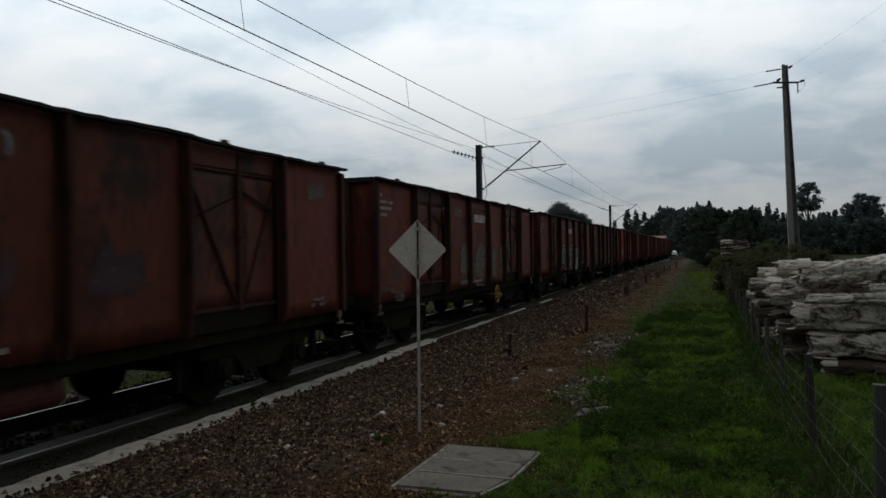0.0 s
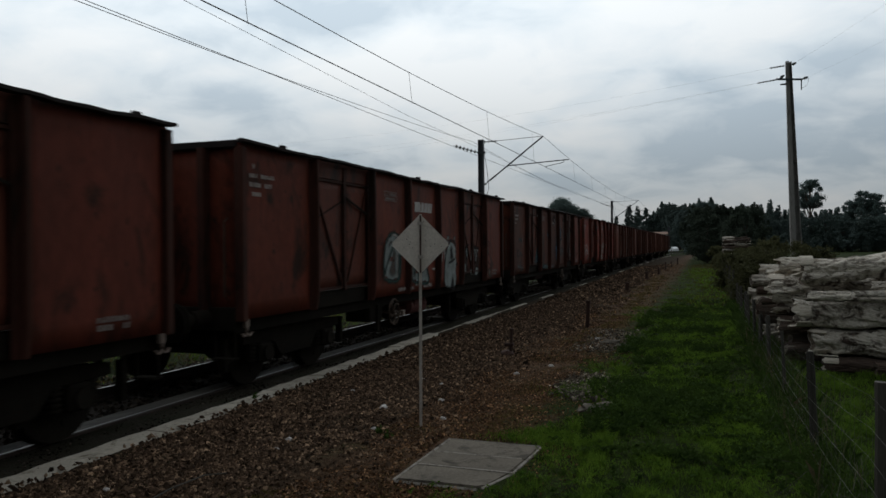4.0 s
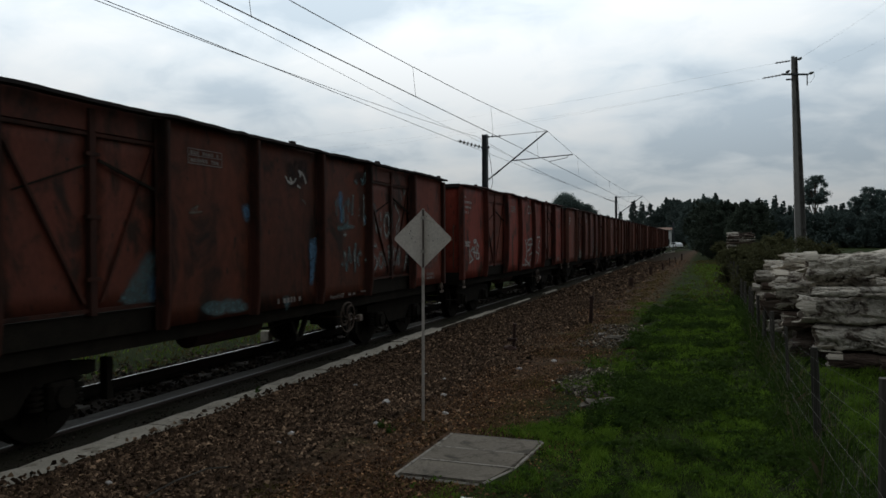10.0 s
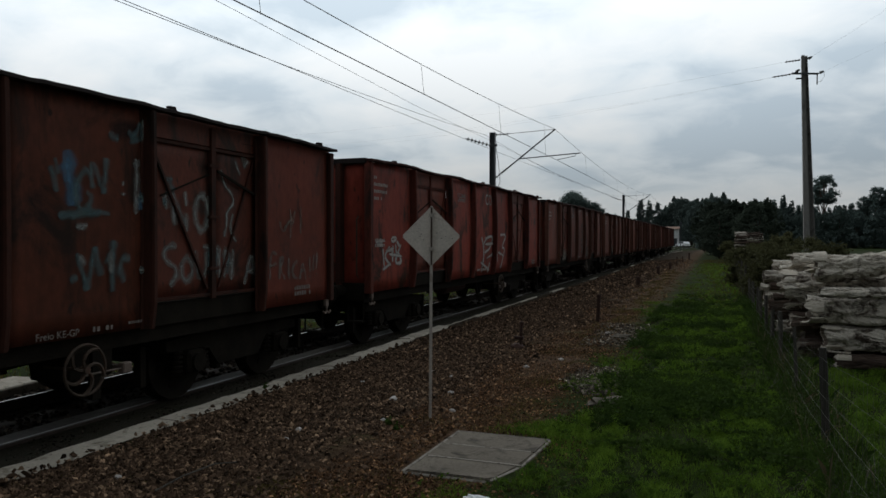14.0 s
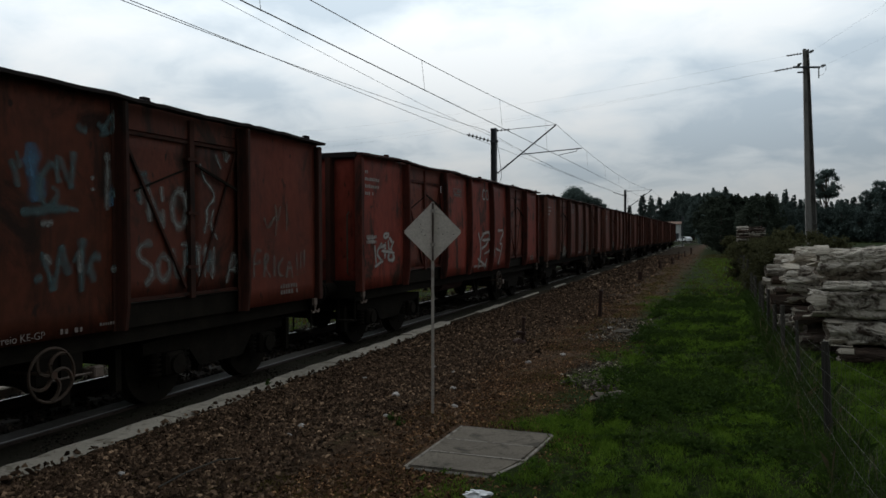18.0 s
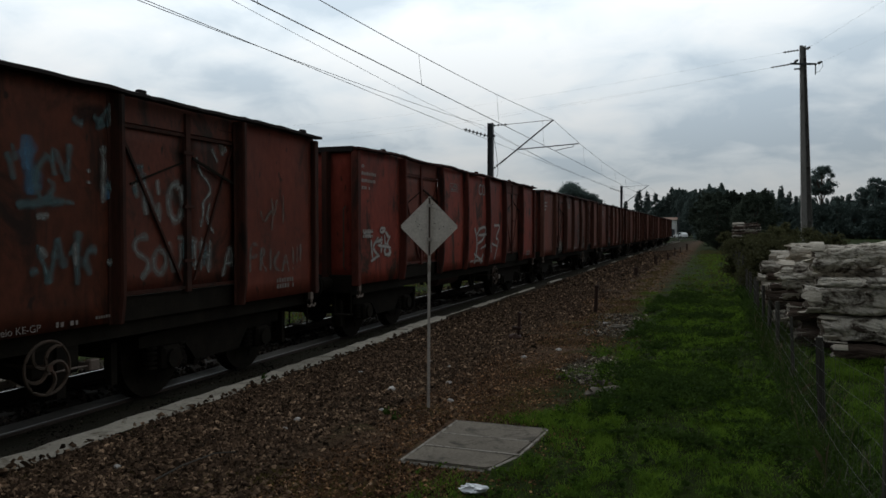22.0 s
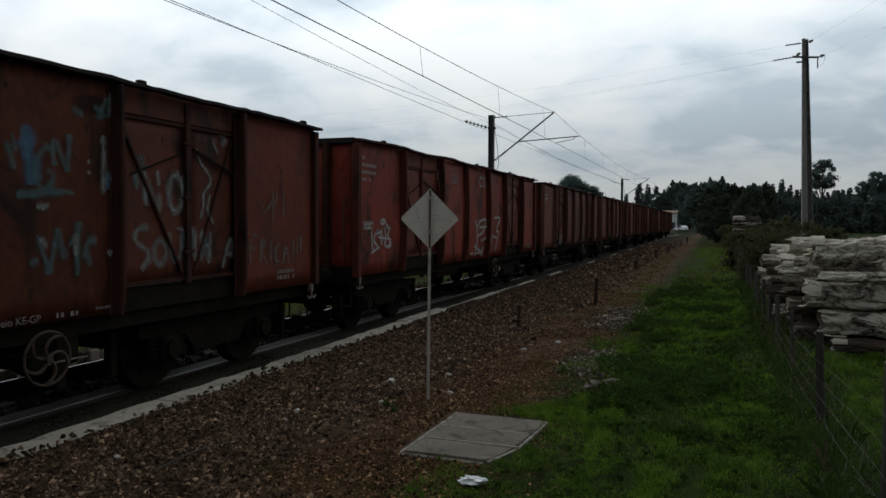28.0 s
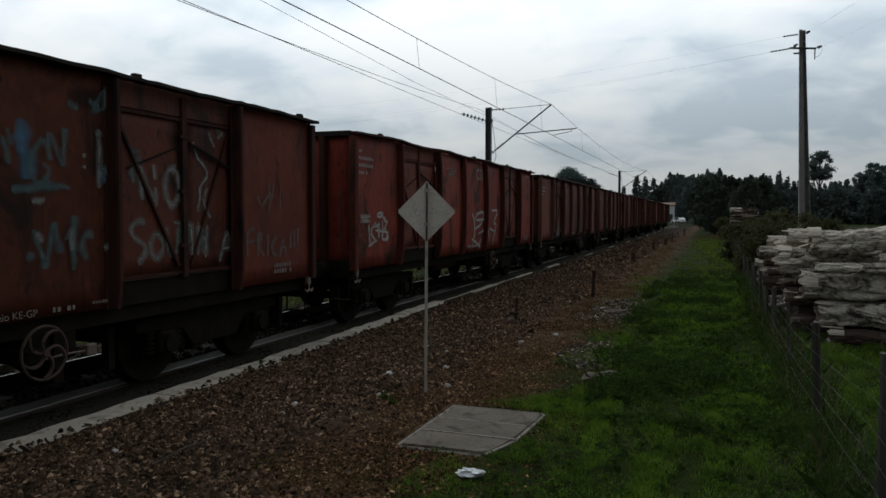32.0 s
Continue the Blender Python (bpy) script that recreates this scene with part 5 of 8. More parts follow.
    strokes(w, [[(1.31, 1.01), (1.34, 1.4), (1.37, 1.68), (1.47, 1.88), (1.61, 2.01), (1.82, 2.06), (2.01, 2.02), (2.13, 1.93)], [(1.61, 1.52), (1.73, 1.55), (1.85, 1.56), (2.06, 1.62)], [(2.11, 1.48), (2.28, 1.5)]], 0.04, BLACK, P + 0.007, label="black graffiti outlines")
    strokes(w, [[(1.36, 1.91), (1.47, 1.98), (1.57, 2.07), (1.6, 2.16)], [(2.03, 2.05), (2.08, 2.15)], [(1.63, 2.1), (1.65, 2.15)]], 0.12, PALE, P, label="white sprayed mist")
    blob(w, [[(2.48, 1.22), (2.52, 1.60), (2.62, 1.96), (3.0, 1.94), (3.31, 1.98), (3.30, 1.60), (3.28, 1.20)], [(3.41, 1.18), (3.44, 1.60), (3.46, 2.0), (3.75, 1.98), (4.22, 1.92), (4.24, 1.50), (4.20, 1.15)]], FAINTBLACK, R - 0.004, label="dark sprayed ground behind the letters")
    blob(w, [[(2.69, 1.89), (3.03, 1.88), (3.01, 1.62), (2.91, 1.59), (2.68, 1.57)], [(3.04, 1.86), (3.28, 1.92), (3.23, 1.61), (3.17, 1.58)], [(2.5, 1.27), (2.59, 1.49), (2.7, 1.34), (2.84, 1.46), (2.9, 1.24)], [(2.9, 1.24), (3, 1.57), (3.15, 1.22)], [(3.56, 1.97), (3.72, 1.95), (3.6, 1.79), (3.52, 1.5), (3.47, 1.54)], [(3.75, 1.89), (3.94, 1.84), (4.16, 1.85), (4.04, 1.68), (3.92, 1.45), (3.78, 1.66)], [(3.42, 1.19), (3.6, 1.47), (3.76, 1.33), (3.71, 1.17)], [(3.81, 1.16), (3.97, 1.41), (4.15, 1.34), (4.13, 1.17)]], CHROME, R, label="silver graffiti letters")
    strokes(w, [[(2.63, 1.92), (2.81, 1.9), (3.01, 1.89), (3.3, 1.94)], [(3.03, 1.86), (3.09, 1.68), (3.18, 1.54)], [(3.49, 1.98), (3.67, 1.95), (3.87, 1.86), (4.19, 1.87)], [(3.73, 1.9), (3.8, 1.62), (3.92, 1.43)], [(2.65, 1.91), (2.66, 1.56)], [(3.14, 1.83), (3.23, 1.72)], [(3.96, 1.82), (4, 1.7)]], 0.04, BLACK, R + 0.006, label="black graffiti outlines")
    blob(w, [[(4.53, 1.87), (4.6, 1.96), (4.84, 2.03), (5.03, 1.93), (5.05, 1.64), (4.76, 1.64), (4.72, 1.72), (4.52, 1.73)], [(4.89, 1.36), (5.22, 1.34), (5.26, 0.99), (4.94, 1.02)]], FADED, P, label="rubbed silver graffiti letter")
    strokes(w, [[(4.53, 1.92), (4.68, 2.0), (4.87, 2.06), (5.05, 2.0), (5.12, 1.8), (5.09, 1.56)], [(4.52, 1.46), (4.8, 1.5), (5.13, 1.42), (5.28, 1.24), (5.29, 0.99)]], 0.07, FAINTBLACK, P + 0.004, label="faint black graffiti outlines")
    bars(w, 0.05, 1.06, (0.5,), 0.09, seed=81)
    bars(w, -1.3, 1.06, (0.9,), 0.07, seed=82)
    # the wagon that stops before the camera
    w = TRAIN[3]
    blob(w, [[(1.98, 3.03), (2.15, 3.1), (2.38, 3.15), (2.46, 3.04), (2.45, 2.87), (2.24, 2.85), (2.04, 2.87)]], FAINTBLACK, P - 0.004, label="dark rubbed spray patch")
    strokes(w, [[(1.52, 2.72), (1.53, 2.57), (1.55, 2.38), (1.57, 2.21)], [(1.5, 2.61), (1.53, 2.43)], [(1.6, 2.43), (1.58, 2.24)]], 0.1, BLUEBRIGHT, P, label="blue sprayed letters")
    strokes(w, [[(2.4, 2.25), (2.45, 2.36), (2.52, 2.4), (2.53, 2.28)], [(2.37, 2.33), (2.44, 2.22)]], 0.09, BLUEBRIGHT, P)
    strokes(w, [[(1.74, 2.57), (1.63, 2.48), (1.6, 2.36), (1.61, 2.24), (1.67, 2.17), (1.76, 2.22), (1.79, 2.32), (1.72, 2.35)], [(1.78, 2.64), (1.78, 2.5), (1.8, 2.39)], [(1.81, 2.63), (1.87, 2.48), (1.93, 2.35)], [(1.97, 2.69), (1.95, 2.51), (1.94, 2.34)], [(1.4, 2.12), (1.58, 2.15), (1.81, 2.18), (2.01, 2.15)], [(1.41, 2.11), (1.7, 2.14), (1.89, 2.16)], [(2.24, 2.98), (2.33, 2.94), (2.41, 2.9), (2.44, 3), (2.46, 3.13)], [(2.29, 2.9), (2.37, 3), (2.42, 3.09)], [(2, 2.94), (2.05, 2.9), (2.12, 2.89)], [(2.26, 2.87), (2.38, 2.91)], [(1.32, 2.56), (1.36, 2.46), (1.39, 2.33)], [(1.37, 2.63), (1.41, 2.49)]], 0.055, BLUE, P + 0.004, label="faded blue sprayed letters")
    strokes(w, [[(2.18, 2.48), (2.18, 2.44)], [(2.18, 2.37), (2.18, 2.34)], [(1.6, 2.02), (1.67, 2.04), (1.73, 2.03)], [(1.66, 2), (1.69, 2.02)], [(2.45, 3.14), (2.46, 3.04), (2.46, 2.92)]], 0.04, PALE, P + 0.006)
    strokes(w, [[(2.35, 2.72), (2.36, 2.54), (2.35, 2.35), (2.34, 2.16)], [(2.34, 2.69), (2.36, 2.63)]], 0.06, PALE, P + 0.007, label="white sprayed stroke")
    strokes(w, [[(1.61, 1.78), (1.67, 1.64), (1.74, 1.43)], [(1.82, 1.84), (1.79, 1.66), (1.73, 1.44)], [(1.82, 1.84), (1.86, 1.71), (1.9, 1.56)], [(2.06, 1.9), (2.04, 1.68), (2.04, 1.4)], [(1.94, 1.68), (2.06, 1.78)], [(2.27, 1.72), (2.16, 1.72), (2.12, 1.6), (2.2, 1.49)], [(2.4, 1.6), (2.46, 1.6)], [(1.53, 1.54), (1.62, 1.56)]], 0.062, BLUE, P, label="pale blue sprayed letters")
    strokes(w, [[(2.51, 2.63), (2.52, 2.42), (2.52, 2.2), (2.51, 2.0)], [(2.38, 2.28), (2.42, 2.39), (2.46, 2.26), (2.52, 2.38)]], 0.05, BLUE, P + 0.002, label="thin faded blue strokes")
    strokes(w, [[(2.39, 1.6), (2.47, 1.59)], [(2.01, 1.79), (2.02, 1.58)], [(1.63, 1.75), (1.71, 1.67)]], 0.05, PALE, P + 0.005)
    strokes(w, [[(2.83, 2.4), (2.85, 2.23)], [(2.92, 2.42), (2.95, 2.24), (2.98, 2.06)], [(3.16, 2.2), (3.14, 1.99)], [(2.94, 2.41), (3.03, 2.22), (3.18, 1.99)], [(3.14, 2.44), (3.16, 2.28)], [(3.48, 2.39), (3.42, 2.41), (3.36, 2.38), (3.32, 2.31), (3.3, 2.21), (3.32, 2.11), (3.36, 2.04), (3.42, 2.01), (3.47, 2.04), (3.52, 2.11), (3.54, 2.22), (3.52, 2.32), (3.48, 2.39)]], 0.070, PALE, R, label="white sprayed letters NO")
    strokes(w, [[(2.78, 2.61), (2.85, 2.53), (2.94, 2.57)], [(2.83, 2.43), (2.91, 2.49), (2.97, 2.43)], [(2.81, 2.35), (2.82, 2.27)]], 0.055, BLUE, R + 0.004)
    strokes(w, [[(3.78, 2.74), (3.83, 2.57), (4.01, 2.45), (4.03, 2.34), (3.88, 2.23), (3.9, 2.11), (3.84, 1.94)], [(4.01, 2.22), (3.94, 2.04), (4.08, 1.87)], [(4.06, 2.87), (4.1, 2.79), (4.16, 2.71)], [(4.19, 2.96), (4.27, 2.91), (4.24, 2.79), (4.33, 2.9)]], 0.045, PALE, R + 0.002)
    blob(w, [[(4.17, 2.96), (4.27, 2.99), (4.33, 2.9), (4.23, 2.78), (4.16, 2.85)]], FADED, R + 0.006)
    strokes(w, [[(3.01, 1.83), (2.86, 1.83), (2.8, 1.76), (2.84, 1.67), (2.99, 1.61), (3.01, 1.49), (2.89, 1.41)], [(3.2, 1.7), (3.15, 1.7), (3.1, 1.66), (3.08, 1.58), (3.09, 1.51), (3.14, 1.45), (3.19, 1.45), (3.24, 1.49), (3.27, 1.57), (3.25, 1.65), (3.2, 1.7)], [(3.31, 1.78), (3.34, 1.55), (3.41, 1.43), (3.5, 1.52), (3.51, 1.76)], [(3.44, 1.82), (3.78, 1.78)], [(3.6, 1.79), (3.62, 1.43)], [(3.73, 1.77), (3.75, 1.45)], [(3.85, 1.82), (3.85, 1.44)], [(4.01, 1.79), (3.98, 1.41)], [(3.84, 1.61), (4, 1.62)], [(4.24, 1.34), (4.41, 1.79), (4.49, 1.35)], [(4.3, 1.5), (4.47, 1.51)]], 0.064, PALE, R, label="white sprayed words SOUTH A")
    strokes(w, [[(4.74, 1.37), (4.75, 1.74), (4.91, 1.71)], [(4.75, 1.55), (4.9, 1.58)], [(4.97, 1.37), (4.98, 1.69), (5.09, 1.62), (4.97, 1.53), (5.11, 1.36)], [(5.2, 1.66), (5.2, 1.36)], [(5.41, 1.61), (5.29, 1.52), (5.3, 1.4), (5.42, 1.36)], [(5.48, 1.34), (5.56, 1.62), (5.65, 1.33)], [(5.51, 1.46), (5.62, 1.47)], [(5.75, 1.66), (5.76, 1.44)], [(5.76, 1.38), (5.76, 1.36)], [(5.86, 1.69), (5.85, 1.45)], [(5.85, 1.39), (5.85, 1.37)], [(5.95, 1.72), (5.94, 1.46)], [(5.94, 1.41), (5.94, 1.39)]], 0.05, RUBBED, P, label="thin sprayed word ending AFRICA")
    strokes(w, [[(4.97, 2.15), (5.04, 2.01)], [(5.22, 2.33), (5.27, 2.17), (5.23, 1.91)], [(5.35, 2.31), (5.3, 2.11)], [(5.51, 2.38), (5.5, 1.98)], [(5.06, 2.01), (5.22, 2.17)]], 0.04, FADED, P + 0.003)
    strokes(w, [[(3.68, 1.79), (3.69, 1.5)], [(3.93, 1.76), (3.9, 1.49)], [(3.54, 1.79), (3.54, 1.51)]], 0.04, BLUE, R + 0.006)
    blob(w, [[(-1.15, 2.36), (-0.99, 2.42), (-0.89, 2.37), (-0.89, 2.2), (-1.07, 2.18)], [(0.5, 2), (0.82, 1.96), (0.79, 1.72), (0.68, 1.54), (0.68, 1.26), (0.53, 1.31)]], BLUEBRIGHT, P, label="sky-blue sprayed patch")
    blob(w, [[(-1.95, 1.19), (-1.63, 1.24), (-1.29, 1.25), (-0.95, 1.15), (-0.99, 1.03), (-1.43, 1.02), (-1.89, 1.08)], [(-0.21, 1.17), (0.01, 1.21), (0.1, 1.04), (-0.11, 0.94)]], BLUE, P, label="blue sprayed patch")
    blob(w, [[(-0.14, 3.01), (0.21, 3.15), (0.55, 3.16), (0.58, 2.79), (0.31, 2.67), (-0.05, 2.66)]], FAINTBLACK, P + -0.004, label="dark burnt patch")
    strokes(w, [[(-0.09, 2.83), (-0.02, 2.74), (0.15, 2.76), (0.18, 2.82)], [(0.25, 2.93), (0.36, 2.9), (0.42, 2.84), (0.45, 2.76)], [(0.21, 2.72), (0.3, 2.69)], [(0.31, 2.93), (0.29, 2.84)], [(0.02, 2.82), (0.06, 2.77)]], 0.03, WHITE_SPRAY, P, label="scraped pale patch")
    strokes(w, [[(0.34, 2.53), (0.44, 2.46)], [(-2.09, 2.29), (-1.94, 2.34)], [(-2.12, 2.25), (-1.89, 2.27)], [(-2, 2.32), (-1.99, 2.28)]], 0.03, FADED, P, label="faint scuffed marks")
    blob(w, [[(-3.17, 1.25), (-2.94, 1.62), (-2.74, 1.83), (-2.46, 1.94), (-2.43, 1.51), (-2.47, 1.2)]], BLUE, R, label="blue sprayed patch")
    blob(w, [[(-2.74, 1.45), (-2.6, 1.71), (-2.44, 1.83), (-2.45, 1.36), (-2.64, 1.21)]], BLUEBRIGHT, R + 0.003)
    strokes(w, [[(-5.59, 2.17), (-5.52, 2.06)], [(-5.44, 2.16), (-5.53, 2.03), (-5.56, 1.98)], [(-5.41, 2), (-5.4, 2.13), (-5.35, 2.06), (-5.3, 2.15), (-5.29, 2)], [(-5.24, 2.15), (-5.23, 2)], [(-5.14, 2.18), (-5.23, 2.08), (-5.14, 2)], [(-5.53, 1.73), (-5.58, 1.76), (-5.65, 1.77), (-5.71, 1.74), (-5.74, 1.69), (-5.74, 1.63), (-5.7, 1.59), (-5.63, 1.56), (-5.57, 1.57), (-5.52, 1.61)], [(-5.46, 1.74), (-5.47, 1.55)], [(-5.46, 1.65), (-5.29, 1.65)], [(-5.29, 1.75), (-5.27, 1.54)], [(-5.23, 1.6), (-5.09, 1.57)], [(-5.74, 1.4), (-5.67, 1.12), (-5.59, 1.34), (-5.52, 1.11)], [(-5.44, 1.38), (-5.46, 1.1)], [(-5.44, 1.38), (-5.31, 1.37)], [(-5.45, 1.24), (-5.32, 1.23)], [(-5.46, 1.1), (-5.32, 1.09)], [(-5.24, 1.08), (-5.22, 1.37), (-5.09, 1.06), (-5.02, 1.35)]], 0.05, BLUE, P, label="pale blue sprayed letters")
    strokes(w, [[(-6.18, 1.81), (-6.05, 1.84)], [(-6.1, 1.83), (-6.07, 1.78)], [(-5.96, 1.82), (-5.91, 1.79)]], 0.03, FADED, P)
    boxed(w, -2.12, 2.81, 0.62, 0.18)
    readable(w, 1.17, 1.022, 0.092, "Freio KE-GP")
    bars(w, 1.80, 1.035, (0.30,), 0.05, seed=90, mat=WORNWHITE)
    bars(w, 2.25, 1.06, (0.2,), 0.03, seed=93, mat=WORNWHITE)
    bars(w, -0.3, 1.07, (0.66,), 0.075, seed=91, mat=WORNWHITE)
    # the next wagon: a white tag on its first panel and strokes further on
    w = TRAIN[4]
    strokes(w, [[(-6.08, 1.85), (-5.77, 1.87)], [(-6.04, 1.81), (-5.8, 1.81)], [(-5.44, 1.93), (-5.25, 1.95), (-5.29, 1.88), (-5.44, 1.86), (-5.44, 1.93)], [(-5.8, 1.74), (-5.74, 1.41)], [(-5.52, 1.77), (-5.77, 1.6), (-5.48, 1.44)], [(-5.4, 1.79), (-5.41, 1.5)], [(-5.29, 1.82), (-5.24, 1.59), (-5.06, 1.81)], [(-5.18, 1.67), (-5.33, 1.47), (-4.99, 1.46), (-5.18, 1.67)], [(-5.55, 1.64), (-5.03, 1.59)], [(-5.81, 1.37), (-5.52, 1.46)], [(-5.25, 1.87), (-5.12, 1.78)], [(-5.64, 1.69), (-5.37, 1.74)]], 0.045, WHITE_SPRAY, P, label="white sprayed tag")
    strokes(w, [[(-0.14, 1.96), (0.11, 1.57), (-0.08, 1.08)], [(0.11, 1.92), (0.79, 2.01), (0.55, 1.67), (0.11, 1.57)], [(0.91, 2.11), (0.86, 1.55), (0.97, 1.07)], [(0.33, 1.43), (1.26, 1.61)], [(1.56, 2.02), (2.25, 2.04), (1.68, 1.66), (2.12, 1.68), (1.67, 1.12)], [(1.1, 1.84), (1.34, 1.31)], [(-0.15, 1.33), (0.55, 1.11)], [(0.11, 1.77), (1.18, 1.81)], [(0.55, 1.31), (0.4, 1.05)], [(1.35, 1.55), (1.94, 1.46)], [(-0.07, 1.74), (0.26, 1.96)]], 0.05, WHITE_SPRAY, P, label="tangled white sprayed tag")
    bars(w, -6.1, 1.86, (0.4, 0.4), 0.06, 0.03, seed=92)
    strokes(w, lettering(0.2, 2.78, 0.26, "CO", 0.8, 1.0), 0.035, WHITE_SPRAY, P)
    done = set()
    for w, m in zip(TRAIN, order):
        bulge(w, bows[m], done)


def bulge(w, amount, done):
    """Years of loads have pushed the sides outwards between the ends and between floor and rim."""
    def out(y, z):
        along = max(0.0, 1 - (y / HALF) ** 2)
        high = 0.35 + 0.65 * math.sin(math.pi * min(1.0, max(0.0, (z - 0.9) / 2.6)))
        return amount * along * high * (1 + 0.25 * math.sin(y * 2.3))

    def press(ob, m):
        here = m @ ob.matrix_basis
        if ob.data and ob.data.name not in done:
            done.add(ob.data.name)
            back = here.inverted()
            for v in ob.data.vertices:
                p = here @ v.co
                if abs(p.x) > 1.30 and p.z > 0.96:
                    p.x += math.copysign(out(p.y, p.z), p.x)
                    v.co = back @ p
        for c in ob.children:
            press(c, here)
    for ob in w.children:
        if not ob.name.startswith(("bogie", "brake", "end_", "grab", "buffer", "head", "floor", "under")):
            press(ob, Matrix())


def logo(w, y, z):
    """The operator's mark: a row of plain white blocks."""
    p = y
    for k, (wide, lean) in enumerate(((0.19, 0.02), (0.12, -0.03), (0.13, 0.03), (0.17, 0.05), (0.11, 0.06), (0.10, 0.06))):
        b = prism(B(), [(p, z), (p + wide, z), (p + wide + lean, z + 0.2), (p + lean, z + 0.2)], "x", 0, 0.003)
        prism(b, [(p + wide, z + 0.11), (p + wide + 0.025, z + 0.11), (p + wide + 0.025, z + 0.16), (p + wide, z + 0.16)], "x", 0, 0.002)
        part("operator_mark", b, MARK, w, "plain white block of a mark").location = (WALL + 0.010, 0, 0)
        p += wide + 0.022


build_train()


# ---- overhead line ----
def curve_pts(p, q, sag, n=14):
    return [tuple(Vector(p).lerp(Vector(q), i / n) - Vector((0, 0, 4 * sag * (i / n) * (1 - i / n)))) for i in range(n + 1)]


def insulator(p, q, discs, r):
    b = B()
    p, q = Vector(p), Vector(q)
    rod(b, p, q, 0.018, 6)
    d = q - p
    for i in range(discs):
        c = p + d * (0.12 + 0.76 * i / max(1, discs - 1))
        rod(b, c - d.normalized() * 0.02, c + d.normalized() * 0.02, r, 12, r * 0.55)
    return b


def build_mast(y, base):
    m = thing("catenary_mast", "steel mast with an overhead-line bracket beside the track", "railway mast", pose(-9.8, y, 0), "catenary masts")
    b = B()
    for dx in (-0.11, 0.11):
        box(b, dx - 0.012, dx + 0.012, -0.12, 0.12, -0.7, 6.58)
    box(b, -0.10, 0.10, -0.012, 0.012, -0.7, 6.58)
    part("mast_beam", b, STEEL, m)
    part("footing", box(B(), -0.35, 0.35, -0.35, 0.35, -0.9, -0.45, 0.03), SLEEPER, m)
    tip, joint, foot = (2.95, 0, 6.58), (1.27, 0, 5.30), (0.14, 0, 4.45)
    b = B()
    rod(b, (0.45, 0, 4.68), tip, 0.034, 8)
    part("bracket_tube", b, STEEL, m)
    part("lower_insulator", insulator(foot, (0.75, 0, 4.92), 5, 0.075), CERAMIC, m)
    part("upper_insulator", insulator((0.12, 0, 6.46), (0.80, 0, 6.48), 4, 0.065), CERAMIC, m)
    b = B()
    rod(b, (0.78, 0, 6.48), (2.9, 0, 6.58), 0.012, 6)
    part("stay_rod", b, STEEL, m)
    b = B()
    rod(b, joint, (4.10, 0, 5.46), 0.024, 8)
    rod(b, (3.90, 0, 5.45), (3.86, 0, 5.34), 0.016, 6)
    rod(b, (3.86, 0, 5.34), (3.05, 0, 5.19), 0.014, 6)
    part("registration_arm", b, STEEL, m)
    b = B()
    box(b, -0.16, 0.2, -0.08, 0.08, 5.92, 6.02)
    part("feeder_clamp", b, STEEL, m)
    part("feeder_insulator", insulator((-1.35, 0, 6.37), (-0.14, 0, 5.98), 6, 0.095), CERAMIC, m)
    b = B()
    tube(b, [(0.16, 0.0, 5.9), (0.28, 0.0, 5.2), (0.38, -0.05, 4.3), (0.14, 0, 3.6)], 0.012, 5)
    part("earth_cable", b, WIRE, m)
    return m


build_mast(33.1, 0)
build_mast(85.3, 0)


def wire(name, label, pts, r, mat=None):
    return tagged(part(name, tube(B(), pts, r, 5), mat or WIRE), label, "overhead wire")


def build_catenary():
    mess = curve_pts((-6.85, -20, 6.58), (-6.85, 33.1, 6.58), 0.78, 24) + curve_pts((-6.85, 33.1, 6.58), (-6.85, 85.3, 6.55), 0.62, 24)[1:] \
        + curve_pts((-6.85, 85.3, 6.55), (-6.3, 138, 6.55), 0.6, 12)[1:]
    wire("messenger_wire", "thin dark messenger wire sagging between masts", mess, 0.009)
    wire("contact_wire", "dark contact wire level above the track", [(-6.75, -20, 5.15), (-6.75, 33.1, 5.17), (-6.95, 85.3, 5.15), (-6.3, 138, 5.15)], 0.011)
    for a, b_, sag, z0, z1 in ((-20, 33.1, 0.78, 6.58, 6.58), (33.1, 85.3, 0.62, 6.58, 6.55)):
        for k in range(7):
            y = b_ - 2.3 - 6.95 * k
            t = (y - a) / (b_ - a)
            z = z0 + (z1 - z0) * t - 4 * sag * t * (1 - t)
            tagged(part("dropper", rod(B(), (-6.85, y, z), (-6.77, y, 5.15), 0.005, 4), WIRE), "thin vertical dropper between two overhead wires", "dropper", "droppers")
    wire("feeder_wire", "thin dark feeder wire on insulators", [(-10.95, -20, 6.35), (-10.95, 12, 6.3), (-10.95, 31.85, 6.24), (-10.95, 85, 6.3), (-10.5, 138, 6.2)], 0.009)
    wire("feeder_wire", "thin dark feeder wire fixed to a mast", curve_pts((-10.2, -20, 6.55), (-10.2, 33.1, 6.5), 0.62, 20) + curve_pts((-10.2, 33.1, 6.5), (-10.2, 85.3, 6.4), 0.5, 16)[1:], 0.008)
    wire("earth_wire", "thin grey wire beside the masts", [(-9.6, -20, 7.4), (-9.8, 13.4, 6.56), (-9.8, 24.1, 6.22), (-9.8, 33.1, 6.15), (-9.8, 46.7, 5.86), (-9.8, 85.3, 5.9)], 0.006)


build_catenary()


